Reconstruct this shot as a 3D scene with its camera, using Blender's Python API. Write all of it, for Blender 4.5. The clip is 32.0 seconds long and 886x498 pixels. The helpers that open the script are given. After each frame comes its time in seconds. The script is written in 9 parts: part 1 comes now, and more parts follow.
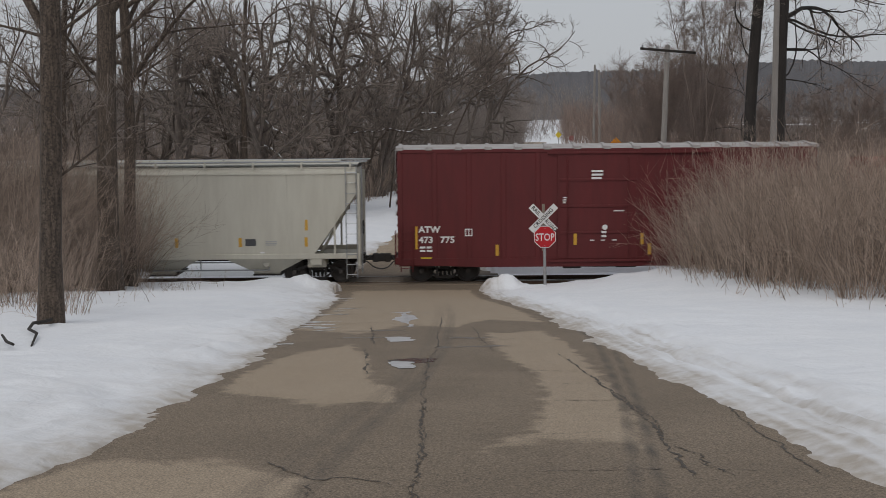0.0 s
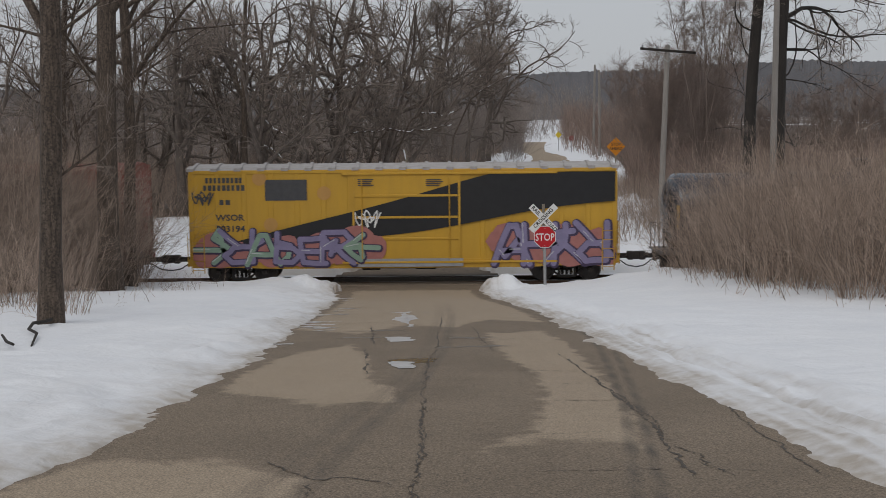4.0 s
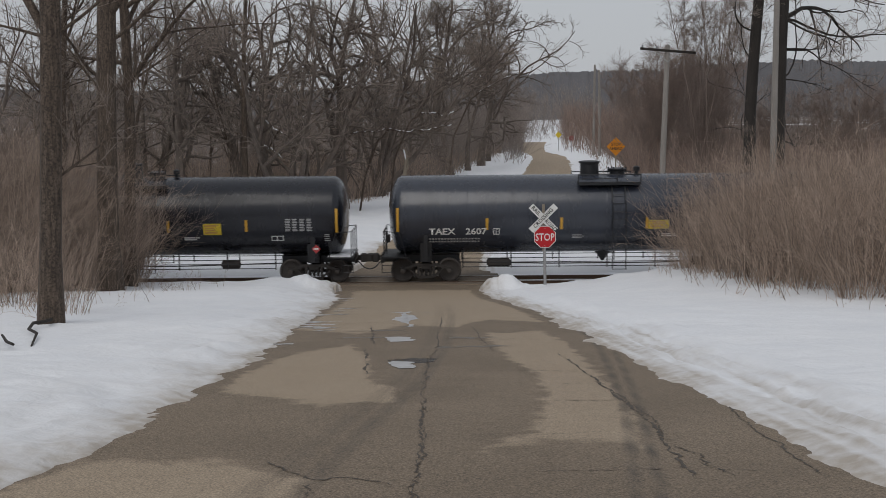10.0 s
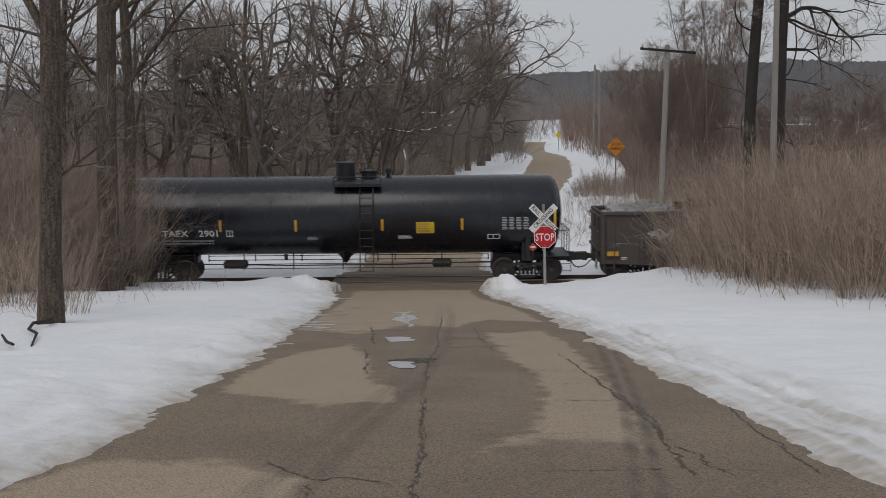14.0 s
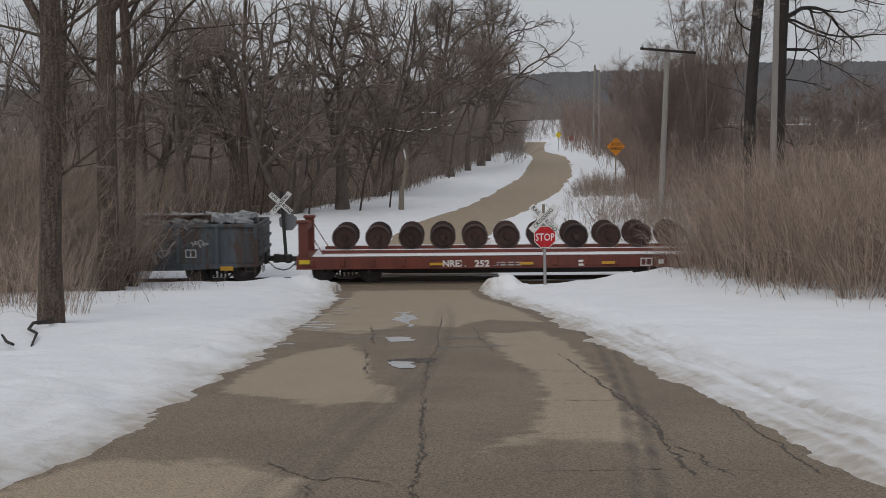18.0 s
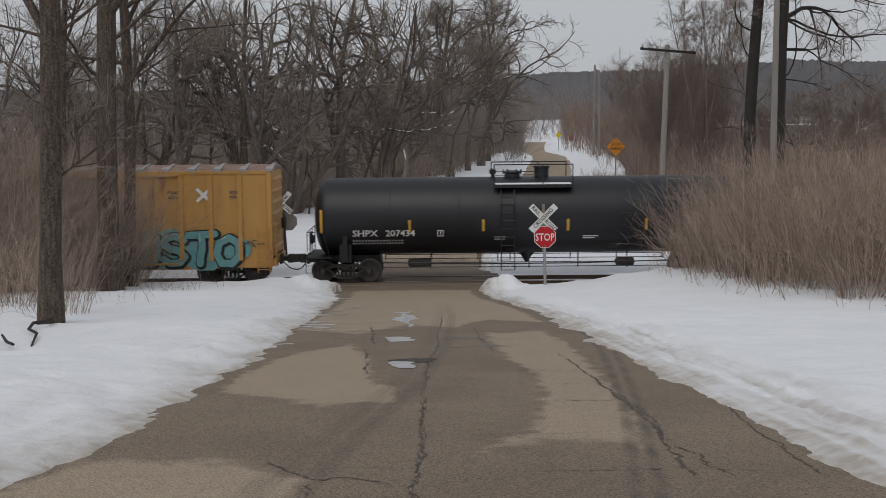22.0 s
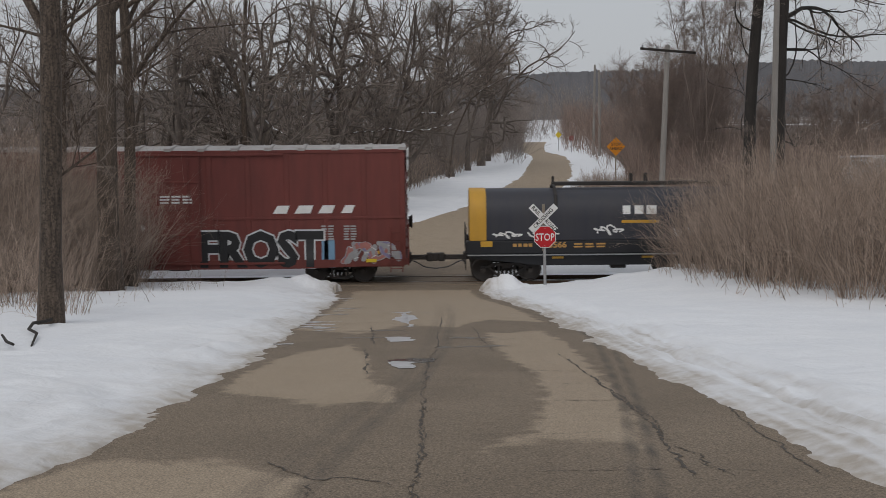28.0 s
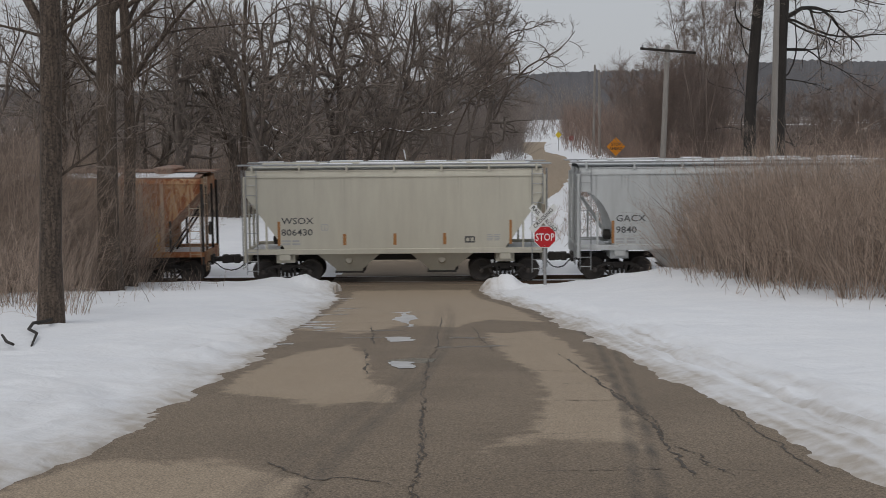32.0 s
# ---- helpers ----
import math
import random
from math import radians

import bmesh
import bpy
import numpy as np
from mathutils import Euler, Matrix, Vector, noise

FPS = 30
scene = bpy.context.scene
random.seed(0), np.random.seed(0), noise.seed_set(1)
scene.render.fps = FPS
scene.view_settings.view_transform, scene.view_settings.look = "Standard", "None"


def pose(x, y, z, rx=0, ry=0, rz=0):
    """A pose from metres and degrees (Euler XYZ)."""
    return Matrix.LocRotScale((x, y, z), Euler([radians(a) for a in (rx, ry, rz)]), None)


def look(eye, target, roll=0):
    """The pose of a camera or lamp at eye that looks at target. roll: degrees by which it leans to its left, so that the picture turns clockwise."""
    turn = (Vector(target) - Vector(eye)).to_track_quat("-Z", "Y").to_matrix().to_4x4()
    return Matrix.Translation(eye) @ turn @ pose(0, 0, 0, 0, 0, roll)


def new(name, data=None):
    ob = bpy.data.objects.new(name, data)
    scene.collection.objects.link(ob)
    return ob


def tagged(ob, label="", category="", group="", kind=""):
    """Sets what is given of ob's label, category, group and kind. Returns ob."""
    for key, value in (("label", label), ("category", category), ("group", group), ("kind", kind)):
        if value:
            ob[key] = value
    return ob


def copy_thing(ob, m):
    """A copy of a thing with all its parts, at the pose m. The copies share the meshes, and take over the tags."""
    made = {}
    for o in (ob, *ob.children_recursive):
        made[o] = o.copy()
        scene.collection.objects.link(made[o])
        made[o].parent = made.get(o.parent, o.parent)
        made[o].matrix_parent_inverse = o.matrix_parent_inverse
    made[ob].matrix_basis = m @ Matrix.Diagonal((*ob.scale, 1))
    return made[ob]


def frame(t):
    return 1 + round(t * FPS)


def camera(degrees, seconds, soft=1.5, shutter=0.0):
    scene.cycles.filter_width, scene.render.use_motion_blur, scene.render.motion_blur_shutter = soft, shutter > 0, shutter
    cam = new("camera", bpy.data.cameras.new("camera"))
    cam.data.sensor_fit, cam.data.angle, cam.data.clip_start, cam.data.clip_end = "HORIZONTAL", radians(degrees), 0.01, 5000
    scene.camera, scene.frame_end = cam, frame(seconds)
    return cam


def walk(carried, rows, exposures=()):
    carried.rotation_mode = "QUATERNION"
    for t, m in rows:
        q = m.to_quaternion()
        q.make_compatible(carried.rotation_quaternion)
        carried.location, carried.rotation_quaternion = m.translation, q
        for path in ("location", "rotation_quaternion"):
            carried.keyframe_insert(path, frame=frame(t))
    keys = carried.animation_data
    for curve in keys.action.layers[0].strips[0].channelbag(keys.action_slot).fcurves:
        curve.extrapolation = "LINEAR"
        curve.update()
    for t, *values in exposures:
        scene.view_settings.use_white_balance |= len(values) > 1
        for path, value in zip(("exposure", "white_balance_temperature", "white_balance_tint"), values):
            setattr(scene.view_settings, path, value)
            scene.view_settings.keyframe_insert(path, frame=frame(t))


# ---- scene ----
cam = camera(39.9, 32.0, 0.85, 0.15)
EYE = look((0, 0, 6.43), (0, 47.2, 6.43 - 47.2 * math.tan(radians(6.37))), -0.5)
walk(cam, [(0, EYE), (32, EYE)], [(0, 0.0), (32, 0.0)])

# ---- overcast winter daylight ----
world = bpy.data.worlds.new("winter_sky")
scene.world = world
world.use_nodes = True
wn, wl = world.node_tree.nodes, world.node_tree.links
sky = wn.new("ShaderNodeTexSky")
sky.sky_type, sky.sun_disc = "NISHITA", False
sky.sun_elevation, sky.sun_rotation = radians(48), radians(200)
sky.air_density, sky.dust_density = 1.0, 3.0
cloud = wn.new("ShaderNodeMix")
cloud.data_type = "RGBA"
cloud.inputs["Factor"].default_value = 0.88
cloud.inputs["B"].default_value = (5.4, 5.6, 5.95, 1)
wl.new(sky.outputs[0], cloud.inputs["A"])
wl.new(cloud.outputs["Result"], wn["Background"].inputs["Color"])
wn["Background"].inputs["Strength"].default_value = 0.09
sun = new("sun", bpy.data.lights.new("sun", "SUN"))
sun.data.energy, sun.data.angle, sun.data.color = 0.9, radians(40), (1.0, 0.97, 0.93)
sun.matrix_world = look((-20, -45, 60), (0, 0, 0))

# ---- mesh tools ----
class Shape:
    """Collects vertices and faces of one mesh."""

    def __init__(self):
        self.v, self.f, self.smooth = [], [], False

    def box(self, x0, x1, y0, y1, z0, z1, b=0.0):
        if b <= 0:
            n = len(self.v)
            self.v += [(x, y, z) for z in (z0, z1) for x, y in ((x0, y0), (x1, y0), (x1, y1), (x0, y1))]
            self.f += [(n + 3, n + 2, n + 1, n), (n + 4, n + 5, n + 6, n + 7)]
            self.f += [(n + i, n + (i + 1) % 4, n + 4 + (i + 1) % 4, n + 4 + i) for i in range(4)]
        else:
            ring = [(x0 + b, y0), (x1 - b, y0), (x1, y0 + b), (x1, y1 - b), (x1 - b, y1), (x0 + b, y1), (x0, y1 - b), (x0, y0 + b)]
            ins = [(x0 + b, y0 + b), (x1 - b, y0 + b), (x1 - b, y0 + b), (x1 - b, y1 - b), (x1 - b, y1 - b), (x0 + b, y1 - b), (x0 + b, y1 - b), (x0 + b, y0 + b)]
            self.loft([[(*q, z0) for q in ins], [(*q, z0 + b) for q in ring], [(*q, z1 - b) for q in ring], [(*q, z1) for q in ins]])
        return self

    def loft(self, rings, close=True, caps=True):
        n, k = len(self.v), len(rings[0])
        for r in rings:
            self.v += [tuple(q) for q in r]
        for j in range(len(rings) - 1):
            for i in range(k if close else k - 1):
                a, b = n + j * k + i, n + j * k + (i + 1) % k
                self.f.append((a, b, b + k, a + k))
        if caps and close:
            self.f.append(tuple(range(n + k - 1, n - 1, -1)))
            m = n + (len(rings) - 1) * k
            self.f.append(tuple(range(m, m + k)))
        return self

    def prism(self, outline, y0, y1):
        """An outline in x and z, drawn out from y0 to y1."""
        return self.loft([[(x, y0, z) for x, z in outline], [(x, y1, z) for x, z in outline]])

    def slab(self, outline, x0, x1):
        """An outline in y and z, drawn out from x0 to x1."""
        return self.loft([[(x0, y, z) for y, z in outline], [(x1, y, z) for y, z in outline]])

    def tube(self, path, radii, sides=6, caps=True):
        path = [Vector(q) for q in path]
        if not isinstance(radii, (list, tuple)):
            radii = [radii] * len(path)
        rings, up = [], None
        for i, q in enumerate(path):
            d = path[min(i + 1, len(path) - 1)] - path[max(i - 1, 0)]
            d = d.normalized() if d.length > 1e-9 else Vector((0, 0, 1))
            if up is None:
                up = d.orthogonal().normalized()
            up = (up - d * up.dot(d))
            up = up.normalized() if up.length > 1e-6 else d.orthogonal().normalized()
            w = d.cross(up)
            rings.append([q + (up * math.cos(6.2832 * s / sides) + w * math.sin(6.2832 * s / sides)) * radii[i] for s in range(sides)])
        return self.loft(rings, True, caps)

    def lathe(self, profile, axis="x", sides=32, at=(0, 0, 0)):
        """profile: rows of place along the axis and radius."""
        rings = []
        for s, r in profile:
            ring = []
            for i in range(sides):
                a = 6.28318530718 * i / sides
                c, e = r * math.cos(a), r * math.sin(a)
                q = (s, c, e) if axis == "x" else (c, s, -e) if axis == "y" else (c, e, s)
                ring.append((q[0] + at[0], q[1] + at[1], q[2] + at[2]))
            rings.append(ring)
        return self.loft(rings)

    def cyl(self, a, b, r, sides=12):
        return self.tube([a, b], r, sides)

    def mesh(self, name, material, smooth=None):
        me = bpy.data.meshes.new(name)
        me.from_pydata(self.v, [], self.f)
        me.materials.append(material)
        if self.smooth if smooth is None else smooth:
            me.shade_smooth()
            me.set_sharp_from_angle(angle=radians(38))
        return me


def part(name, shape, material, parent, label="", at=(0, 0, 0), smooth=None):
    """Links a shape, or a mesh, as one object under a thing or a part."""
    me = shape.mesh(name, material, smooth) if isinstance(shape, Shape) else shape
    ob = new(name, me)
    ob.parent, ob.location = parent, at
    if label:
        ob["label"] = label
    return ob


def thing(name, label, category, group="", at=(0, 0, 0)):
    ob = new(name)
    ob.empty_display_size = 0.2
    ob.location = at
    return tagged(ob, label, category, group)


def lone(name, shape, material, label, category, group="", kind="", at=(0, 0, 0), smooth=None):
    ob = new(name, shape.mesh(name, material, smooth))
    ob.location = at
    return tagged(ob, label, category, group, kind)


def smoothstep(a, b, x):
    t = max(0.0, min(1.0, (x - a) / (b - a)))
    return t * t * (3 - 2 * t)


def lettering(text, height, material, parent, place, label="", bold=0.0, skew=0.0, wide=1.0, hug=None, name="lettering", align="LEFT", turn=None):
    """Painted letters on a side that faces -y; hug gives y for a height z on a curved side."""
    cu = bpy.data.curves.new(name, "FONT")
    cu.body, cu.size, cu.offset, cu.shear, cu.align_x = text, height * 1.38, bold, skew, align
    cu.resolution_u = 2
    tmp = bpy.data.objects.new("tmp", cu)
    scene.collection.objects.link(tmp)
    me = bpy.data.meshes.new_from_object(tmp.evaluated_get(bpy.context.evaluated_depsgraph_get()))
    bpy.data.objects.remove(tmp)
    bpy.data.curves.remove(cu)
    me.name = name
    c, s = (math.cos(turn), math.sin(turn)) if turn else (1.0, 0.0)
    for q in me.vertices:
        u, v = q.co.x * wide, q.co.y
        u, v = u * c - v * s, u * s + v * c
        z = place[2] + v
        q.co = (u, (hug(z) - place[1]) if hug else 0.0, v)
    me.materials.clear()
    me.materials.append(material)
    return part(name, me, material, parent, label, place)

# ---- materials ----
def material(name, colour, rough=0.6, metal=0.0, second=None, scale=6.0, amount=0.5, fine=60.0, fine_amount=0.25, bump=0.15, stretch=(1, 1, 1), third=None, third_scale=1.2, third_edge=(0.5, 0.62), coat=0.0, random_tint=0.0, bump_size=0.01, island=0.0, fine_range=(0.45, 0.8), fine_colour=None):
    """Base colour varied by a broad and a fine grain, a patchy second coat, and relief."""
    m = bpy.data.materials.new(name)
    m.use_nodes = True
    n, l = m.node_tree.nodes, m.node_tree.links
    bsdf = n["Principled BSDF"]
    bsdf.inputs["Roughness"].default_value, bsdf.inputs["Metallic"].default_value = rough, metal
    bsdf.inputs["Coat Weight"].default_value, bsdf.inputs["Coat Roughness"].default_value = coat, 0.14
    co = n.new("ShaderNodeTexCoord")
    mp = n.new("ShaderNodeMapping")
    mp.inputs["Scale"].default_value = stretch
    l.new(co.outputs["Object"], mp.inputs["Vector"])

    def grain(size, detail, vector=mp):
        t = n.new("ShaderNodeTexNoise")
        t.inputs["Scale"].default_value, t.inputs["Detail"].default_value, t.inputs["Roughness"].default_value = size, detail, 0.62
        l.new(vector.outputs[0] if vector is mp else co.outputs["Object"], t.inputs["Vector"])
        return t

    def blend(a, b, fac_socket, lo, hi, strength):
        r = n.new("ShaderNodeMapRange")
        r.inputs["From Min"].default_value, r.inputs["From Max"].default_value, r.inputs["To Max"].default_value = lo, hi, strength
        l.new(fac_socket, r.inputs["Value"])
        x = n.new("ShaderNodeMix")
        x.data_type = "RGBA"
        l.new(r.outputs[0], x.inputs["Factor"])
        for key, val in (("A", a), ("B", b)):
            if isinstance(val, tuple):
                x.inputs[key].default_value = (*val, 1)
            else:
                l.new(val, x.inputs[key])
        return x.outputs["Result"]

    second = second or tuple(c * 0.7 for c in colour)
    broad, small = grain(scale, 6), grain(fine, 3, None)
    out = blend(tuple(colour), tuple(second), broad.outputs["Fac"], 0.35, 0.65, amount)
    if third:
        out = blend(out, tuple(third), grain(third_scale, 8).outputs["Fac"], third_edge[0], third_edge[1], 1.0)
    dark = tuple(c * 0.45 for c in second)
    out = blend(out, fine_colour or dark, small.outputs["Fac"], fine_range[0], fine_range[1], fine_amount)
    if random_tint or island:
        if island:
            g = n.new("ShaderNodeNewGeometry")
            src = g.outputs["Random Per Island"]
        else:
            src = n.new("ShaderNodeObjectInfo").outputs["Random"]
        hs = n.new("ShaderNodeHueSaturation")
        r = n.new("ShaderNodeMapRange")
        a = random_tint or island
        r.inputs["To Min"].default_value, r.inputs["To Max"].default_value = 1 - a, 1 + a
        l.new(src, r.inputs["Value"])
        l.new(r.outputs[0], hs.inputs["Value"])
        l.new(out, hs.inputs["Color"])
        out = hs.outputs["Color"]
    l.new(out, bsdf.inputs["Base Color"])
    if bump:
        b = n.new("ShaderNodeBump")
        b.inputs["Strength"].default_value, b.inputs["Distance"].default_value = bump, bump_size
        l.new(small.outputs["Fac"], b.inputs["Height"])
        l.new(b.outputs[0], bsdf.inputs["Normal"])
    rr = n.new("ShaderNodeMapRange")
    rr.inputs["To Min"].default_value, rr.inputs["To Max"].default_value = max(0.02, rough - 0.12), min(1.0, rough + 0.12)
    l.new(broad.outputs["Fac"], rr.inputs["Value"])
    l.new(rr.outputs[0], bsdf.inputs["Roughness"])
    return m


SNOW = material("snow", (0.80, 0.81, 0.83), 0.75, second=(0.73, 0.745, 0.775), scale=0.6, amount=0.7, fine=11, fine_amount=0.08, bump=0.35, bump_size=0.05)


def ground_snow():
    """Snow that greys with road dirt by the lane."""
    m = material("ground_snow", (0.80, 0.81, 0.83), 0.75, second=(0.73, 0.745, 0.775), scale=0.6, amount=0.7, fine=11, fine_amount=0.08, bump=0.35, bump_size=0.05)
    n, l = m.node_tree.nodes, m.node_tree.links
    bsdf = n["Principled BSDF"]
    clean = bsdf.inputs["Base Color"].links[0].from_socket
    at = n.new("ShaderNodeAttribute")
    at.attribute_name = "grime"
    co = n.new("ShaderNodeTexCoord")
    # crumbs, clods and melt hollows
    under = bsdf.inputs["Normal"].links[0].from_socket
    for scale, detail, strong, deep in ((2.0, 2, 0.16, 0.2), (13.0, 4, 0.22, 0.04)):
        lump = n.new("ShaderNodeTexNoise")
        lump.inputs["Scale"].default_value, lump.inputs["Detail"].default_value = scale, detail
        l.new(co.outputs["Object"], lump.inputs["Vector"])
        bump = n.new("ShaderNodeBump")
        bump.inputs["Strength"].default_value, bump.inputs["Distance"].default_value = strong, deep
        l.new(lump.outputs["Fac"], bump.inputs["Height"])
        l.new(under, bump.inputs["Normal"])
        under = bump.outputs["Normal"]
    l.new(under, bsdf.inputs["Normal"])
    t = n.new("ShaderNodeTexNoise")
    t.inputs["Scale"].default_value, t.inputs["Detail"].default_value = 5.0, 8
    l.new(co.outputs["Object"], t.inputs["Vector"])
    r = n.new("ShaderNodeMapRange")
    r.inputs["From Min"].default_value, r.inputs["From Max"].default_value = 0.3, 0.7
    r.inputs["To Min"].default_value, r.inputs["To Max"].default_value = 0.55, 1.25
    l.new(t.outputs["Fac"], r.inputs["Value"])
    k = n.new("ShaderNodeMath")
    k.operation, k.use_clamp = "MULTIPLY", True
    l.new(r.outputs[0], k.inputs[0])
    l.new(at.outputs["Fac"], k.inputs[1])
    x = n.new("ShaderNodeMix")
    x.data_type = "RGBA"
    x.inputs["B"].default_value = (0.42, 0.375, 0.325, 1)
    l.new(k.outputs[0], x.inputs["Factor"])
    l.new(clean, x.inputs["A"])
    l.new(x.outputs["Result"], bsdf.inputs["Base Color"])
    return m


GROUND_SNOW = ground_snow()
ASPHALT = material("asphalt", (0.225, 0.172, 0.124), 0.82, second=(0.172, 0.132, 0.097), scale=0.55, amount=0.8, fine=42, fine_amount=0.8, fine_range=(0.47, 0.66), bump=0.6, bump_size=0.015)


def road_material():
    """Asphalt: damp and brown, paler where the lane has dried; speckled stone, worn grain."""
    m = material("asphalt_lane", (0.232, 0.178, 0.124), 0.82, second=(0.180, 0.138, 0.097), scale=0.55, amount=0.8, fine=42, fine_amount=0.8, fine_range=(0.47, 0.66), bump=0.6, bump_size=0.015)
    n, l = m.node_tree.nodes, m.node_tree.links
    bsdf = n["Principled BSDF"]
    damp = bsdf.inputs["Base Color"].links[0].from_socket
    co = n.new("ShaderNodeTexCoord")
    at = n.new("ShaderNodeAttribute")
    at.attribute_name = "dry"
    edge = n.new("ShaderNodeTexNoise")
    edge.inputs["Scale"].default_value, edge.inputs["Detail"].default_value = 2.6, 7
    speck = n.new("ShaderNodeTexNoise")
    speck.inputs["Scale"].default_value, speck.inputs["Detail"].default_value = 62, 4
    for t in (edge, speck):
        l.new(co.outputs["Object"], t.inputs["Vector"])
    add = n.new("ShaderNodeMath")
    add.operation = "ADD"
    l.new(at.outputs["Fac"], add.inputs[0])
    l.new(edge.outputs["Fac"], add.inputs[1])
    r = n.new("ShaderNodeMapRange")
    r.inputs["From Min"].default_value, r.inputs["From Max"].default_value = 0.91, 1.11
    l.new(add.outputs[0], r.inputs["Value"])
    pale = n.new("ShaderNodeMix")
    pale.data_type = "RGBA"
    pale.inputs["A"].default_value, pale.inputs["B"].default_value = (0.352, 0.280, 0.200, 1), (0.292, 0.226, 0.160, 1)
    l.new(edge.outputs["Fac"], pale.inputs["Factor"])
    x = n.new("ShaderNodeMix")
    x.data_type = "RGBA"
    l.new(r.outputs[0], x.inputs["Factor"])
    l.new(damp, x.inputs["A"])
    l.new(pale.outputs["Result"], x.inputs["B"])
    tm = n.new("ShaderNodeAttribute")
    tm.attribute_name = "rubber"
    streak = n.new("ShaderNodeMath")
    streak.operation = "MULTIPLY"
    l.new(tm.outputs["Fac"], streak.inputs[0])
    l.new(edge.outputs["Fac"], streak.inputs[1])
    darker = n.new("ShaderNodeMath")
    darker.operation, darker.use_clamp = "MULTIPLY", True
    darker.inputs[1].default_value = 1.45
    l.new(streak.outputs[0], darker.inputs[0])
    y = n.new("ShaderNodeMix")
    y.data_type = "RGBA"
    y.inputs["B"].default_value = (0.062, 0.052, 0.043, 1)
    l.new(darker.outputs[0], y.inputs["Factor"])
    l.new(x.outputs["Result"], y.inputs["A"])
    x = y
    grit = n.new("ShaderNodeMapRange")
    grit.inputs["From Min"].default_value, grit.inputs["From Max"].default_value = 0.35, 0.65
    grit.inputs["To Min"].default_value, grit.inputs["To Max"].default_value = 0.62, 1.38
    l.new(speck.outputs["Fac"], grit.inputs["Value"])
    hs = n.new("ShaderNodeHueSaturation")
    l.new(x.outputs["Result"], hs.inputs["Color"])
    l.new(grit.outputs[0], hs.inputs["Value"])
    l.new(hs.outputs["Color"], bsdf.inputs["Base Color"])
    return m


LANE = road_material()
DAMP = material("damp_asphalt", (0.115, 0.092, 0.07), 0.45, second=(0.15, 0.12, 0.09), scale=2, fine=42, fine_amount=0.5, bump=0.4, bump_size=0.01)
TAR = material("tar", (0.085, 0.069, 0.055), 0.8, fine=40, bump=0.5)
WATER = material("melt_water", (0.09, 0.078, 0.066), 0.2, fine=6, fine_amount=0.0, bump=0.05)
ICE = material("slush", (0.56, 0.56, 0.57), 0.35, second=(0.36, 0.345, 0.325), scale=3, fine=20, bump=0.3)
BALLAST = material("ballast", (0.16, 0.145, 0.13), 0.9, second=(0.08, 0.075, 0.07), scale=14, amount=0.9, fine=30, fine_amount=0.5, bump=1.0, bump_size=0.05)
RAIL_STEEL = material("rail_steel", (0.10, 0.065, 0.045), 0.6, 0.4, second=(0.16, 0.09, 0.05), scale=4, fine=50)
RAIL_TOP = material("rail_top", (0.42, 0.42, 0.43), 0.3, 0.9, fine=80)
TIE = material("tie_wood", (0.07, 0.055, 0.045), 0.9, stretch=(1, 6, 1), random_tint=0.25)
LITTER = material("leaf_litter", (0.125, 0.090, 0.066), 0.95, second=(0.085, 0.062, 0.048), scale=0.6, amount=0.8, fine=6, fine_amount=0.5, bump=0.8, bump_size=0.08, third=(0.6, 0.6, 0.62), third_scale=0.35, third_edge=(0.60, 0.63))

# ---- ground, road and track ----
TRACK_Y = 47.2
ROWS_L = ((-60, -2.85), (8, -3.05), (10, -2.93), (13, -2.83), (20, -2.83), (28, -2.98), (38, -3.35), (44, -3.8), (50, -3.7), (58, -3.2), (66, -2.55), (71.5, -1.95), (78, -0.35), (84, 1.5), (99, 4.2), (113, 6.4), (127, 8.4), (150, 10.6), (168, 12.4), (182, 13.4), (192, 13.3), (202, 12.8), (225, 13.8), (245, 15.2), (268, 17.4), (330, 24))
ROWS_R = ((-60, 2.75), (8, 2.92), (10.5, 2.86), (13, 2.82), (17, 2.68), (22, 2.52), (30, 2.28), (37, 1.6), (44, 1.35), (50, 1.5), (58, 1.9), (66, 2.6), (71.5, 3.3), (78, 4.75), (84, 6.2), (98.5, 9.4), (113, 11.5), (125, 13.2), (150, 15.8), (165, 17.1), (180, 18.0), (192, 17.4), (202, 17.0), (225, 18.7), (245, 20.6), (268, 22.8), (330, 31))


def road_left(y):
    return float(np.interp(y, [a for a, _ in ROWS_L], [b for _, b in ROWS_L]))


def road_right(y):
    return float(np.interp(y, [a for a, _ in ROWS_R], [b for _, b in ROWS_R]))


def road_z(y):
    """The lane falls to the crossing and runs level beyond it."""
    if y < -10:
        return 5.85
    slope = 4.77 - 0.108 * y
    k = 0.9
    far = -0.02 - 0.06 * smoothstep(49, 54, y)
    h = max(0.0, min(1.0, 0.5 + 0.5 * (slope - far) / k))
    return far + (slope - far) * h + k * h * (1 - h) * 0.25


def crown_z(x, y):
    """The lane's surface, slightly crowned."""
    l, r = road_left(y), road_right(y)
    return road_z(y) - 0.025 * ((2 * x - l - r) / (r - l + 0.9)) ** 2


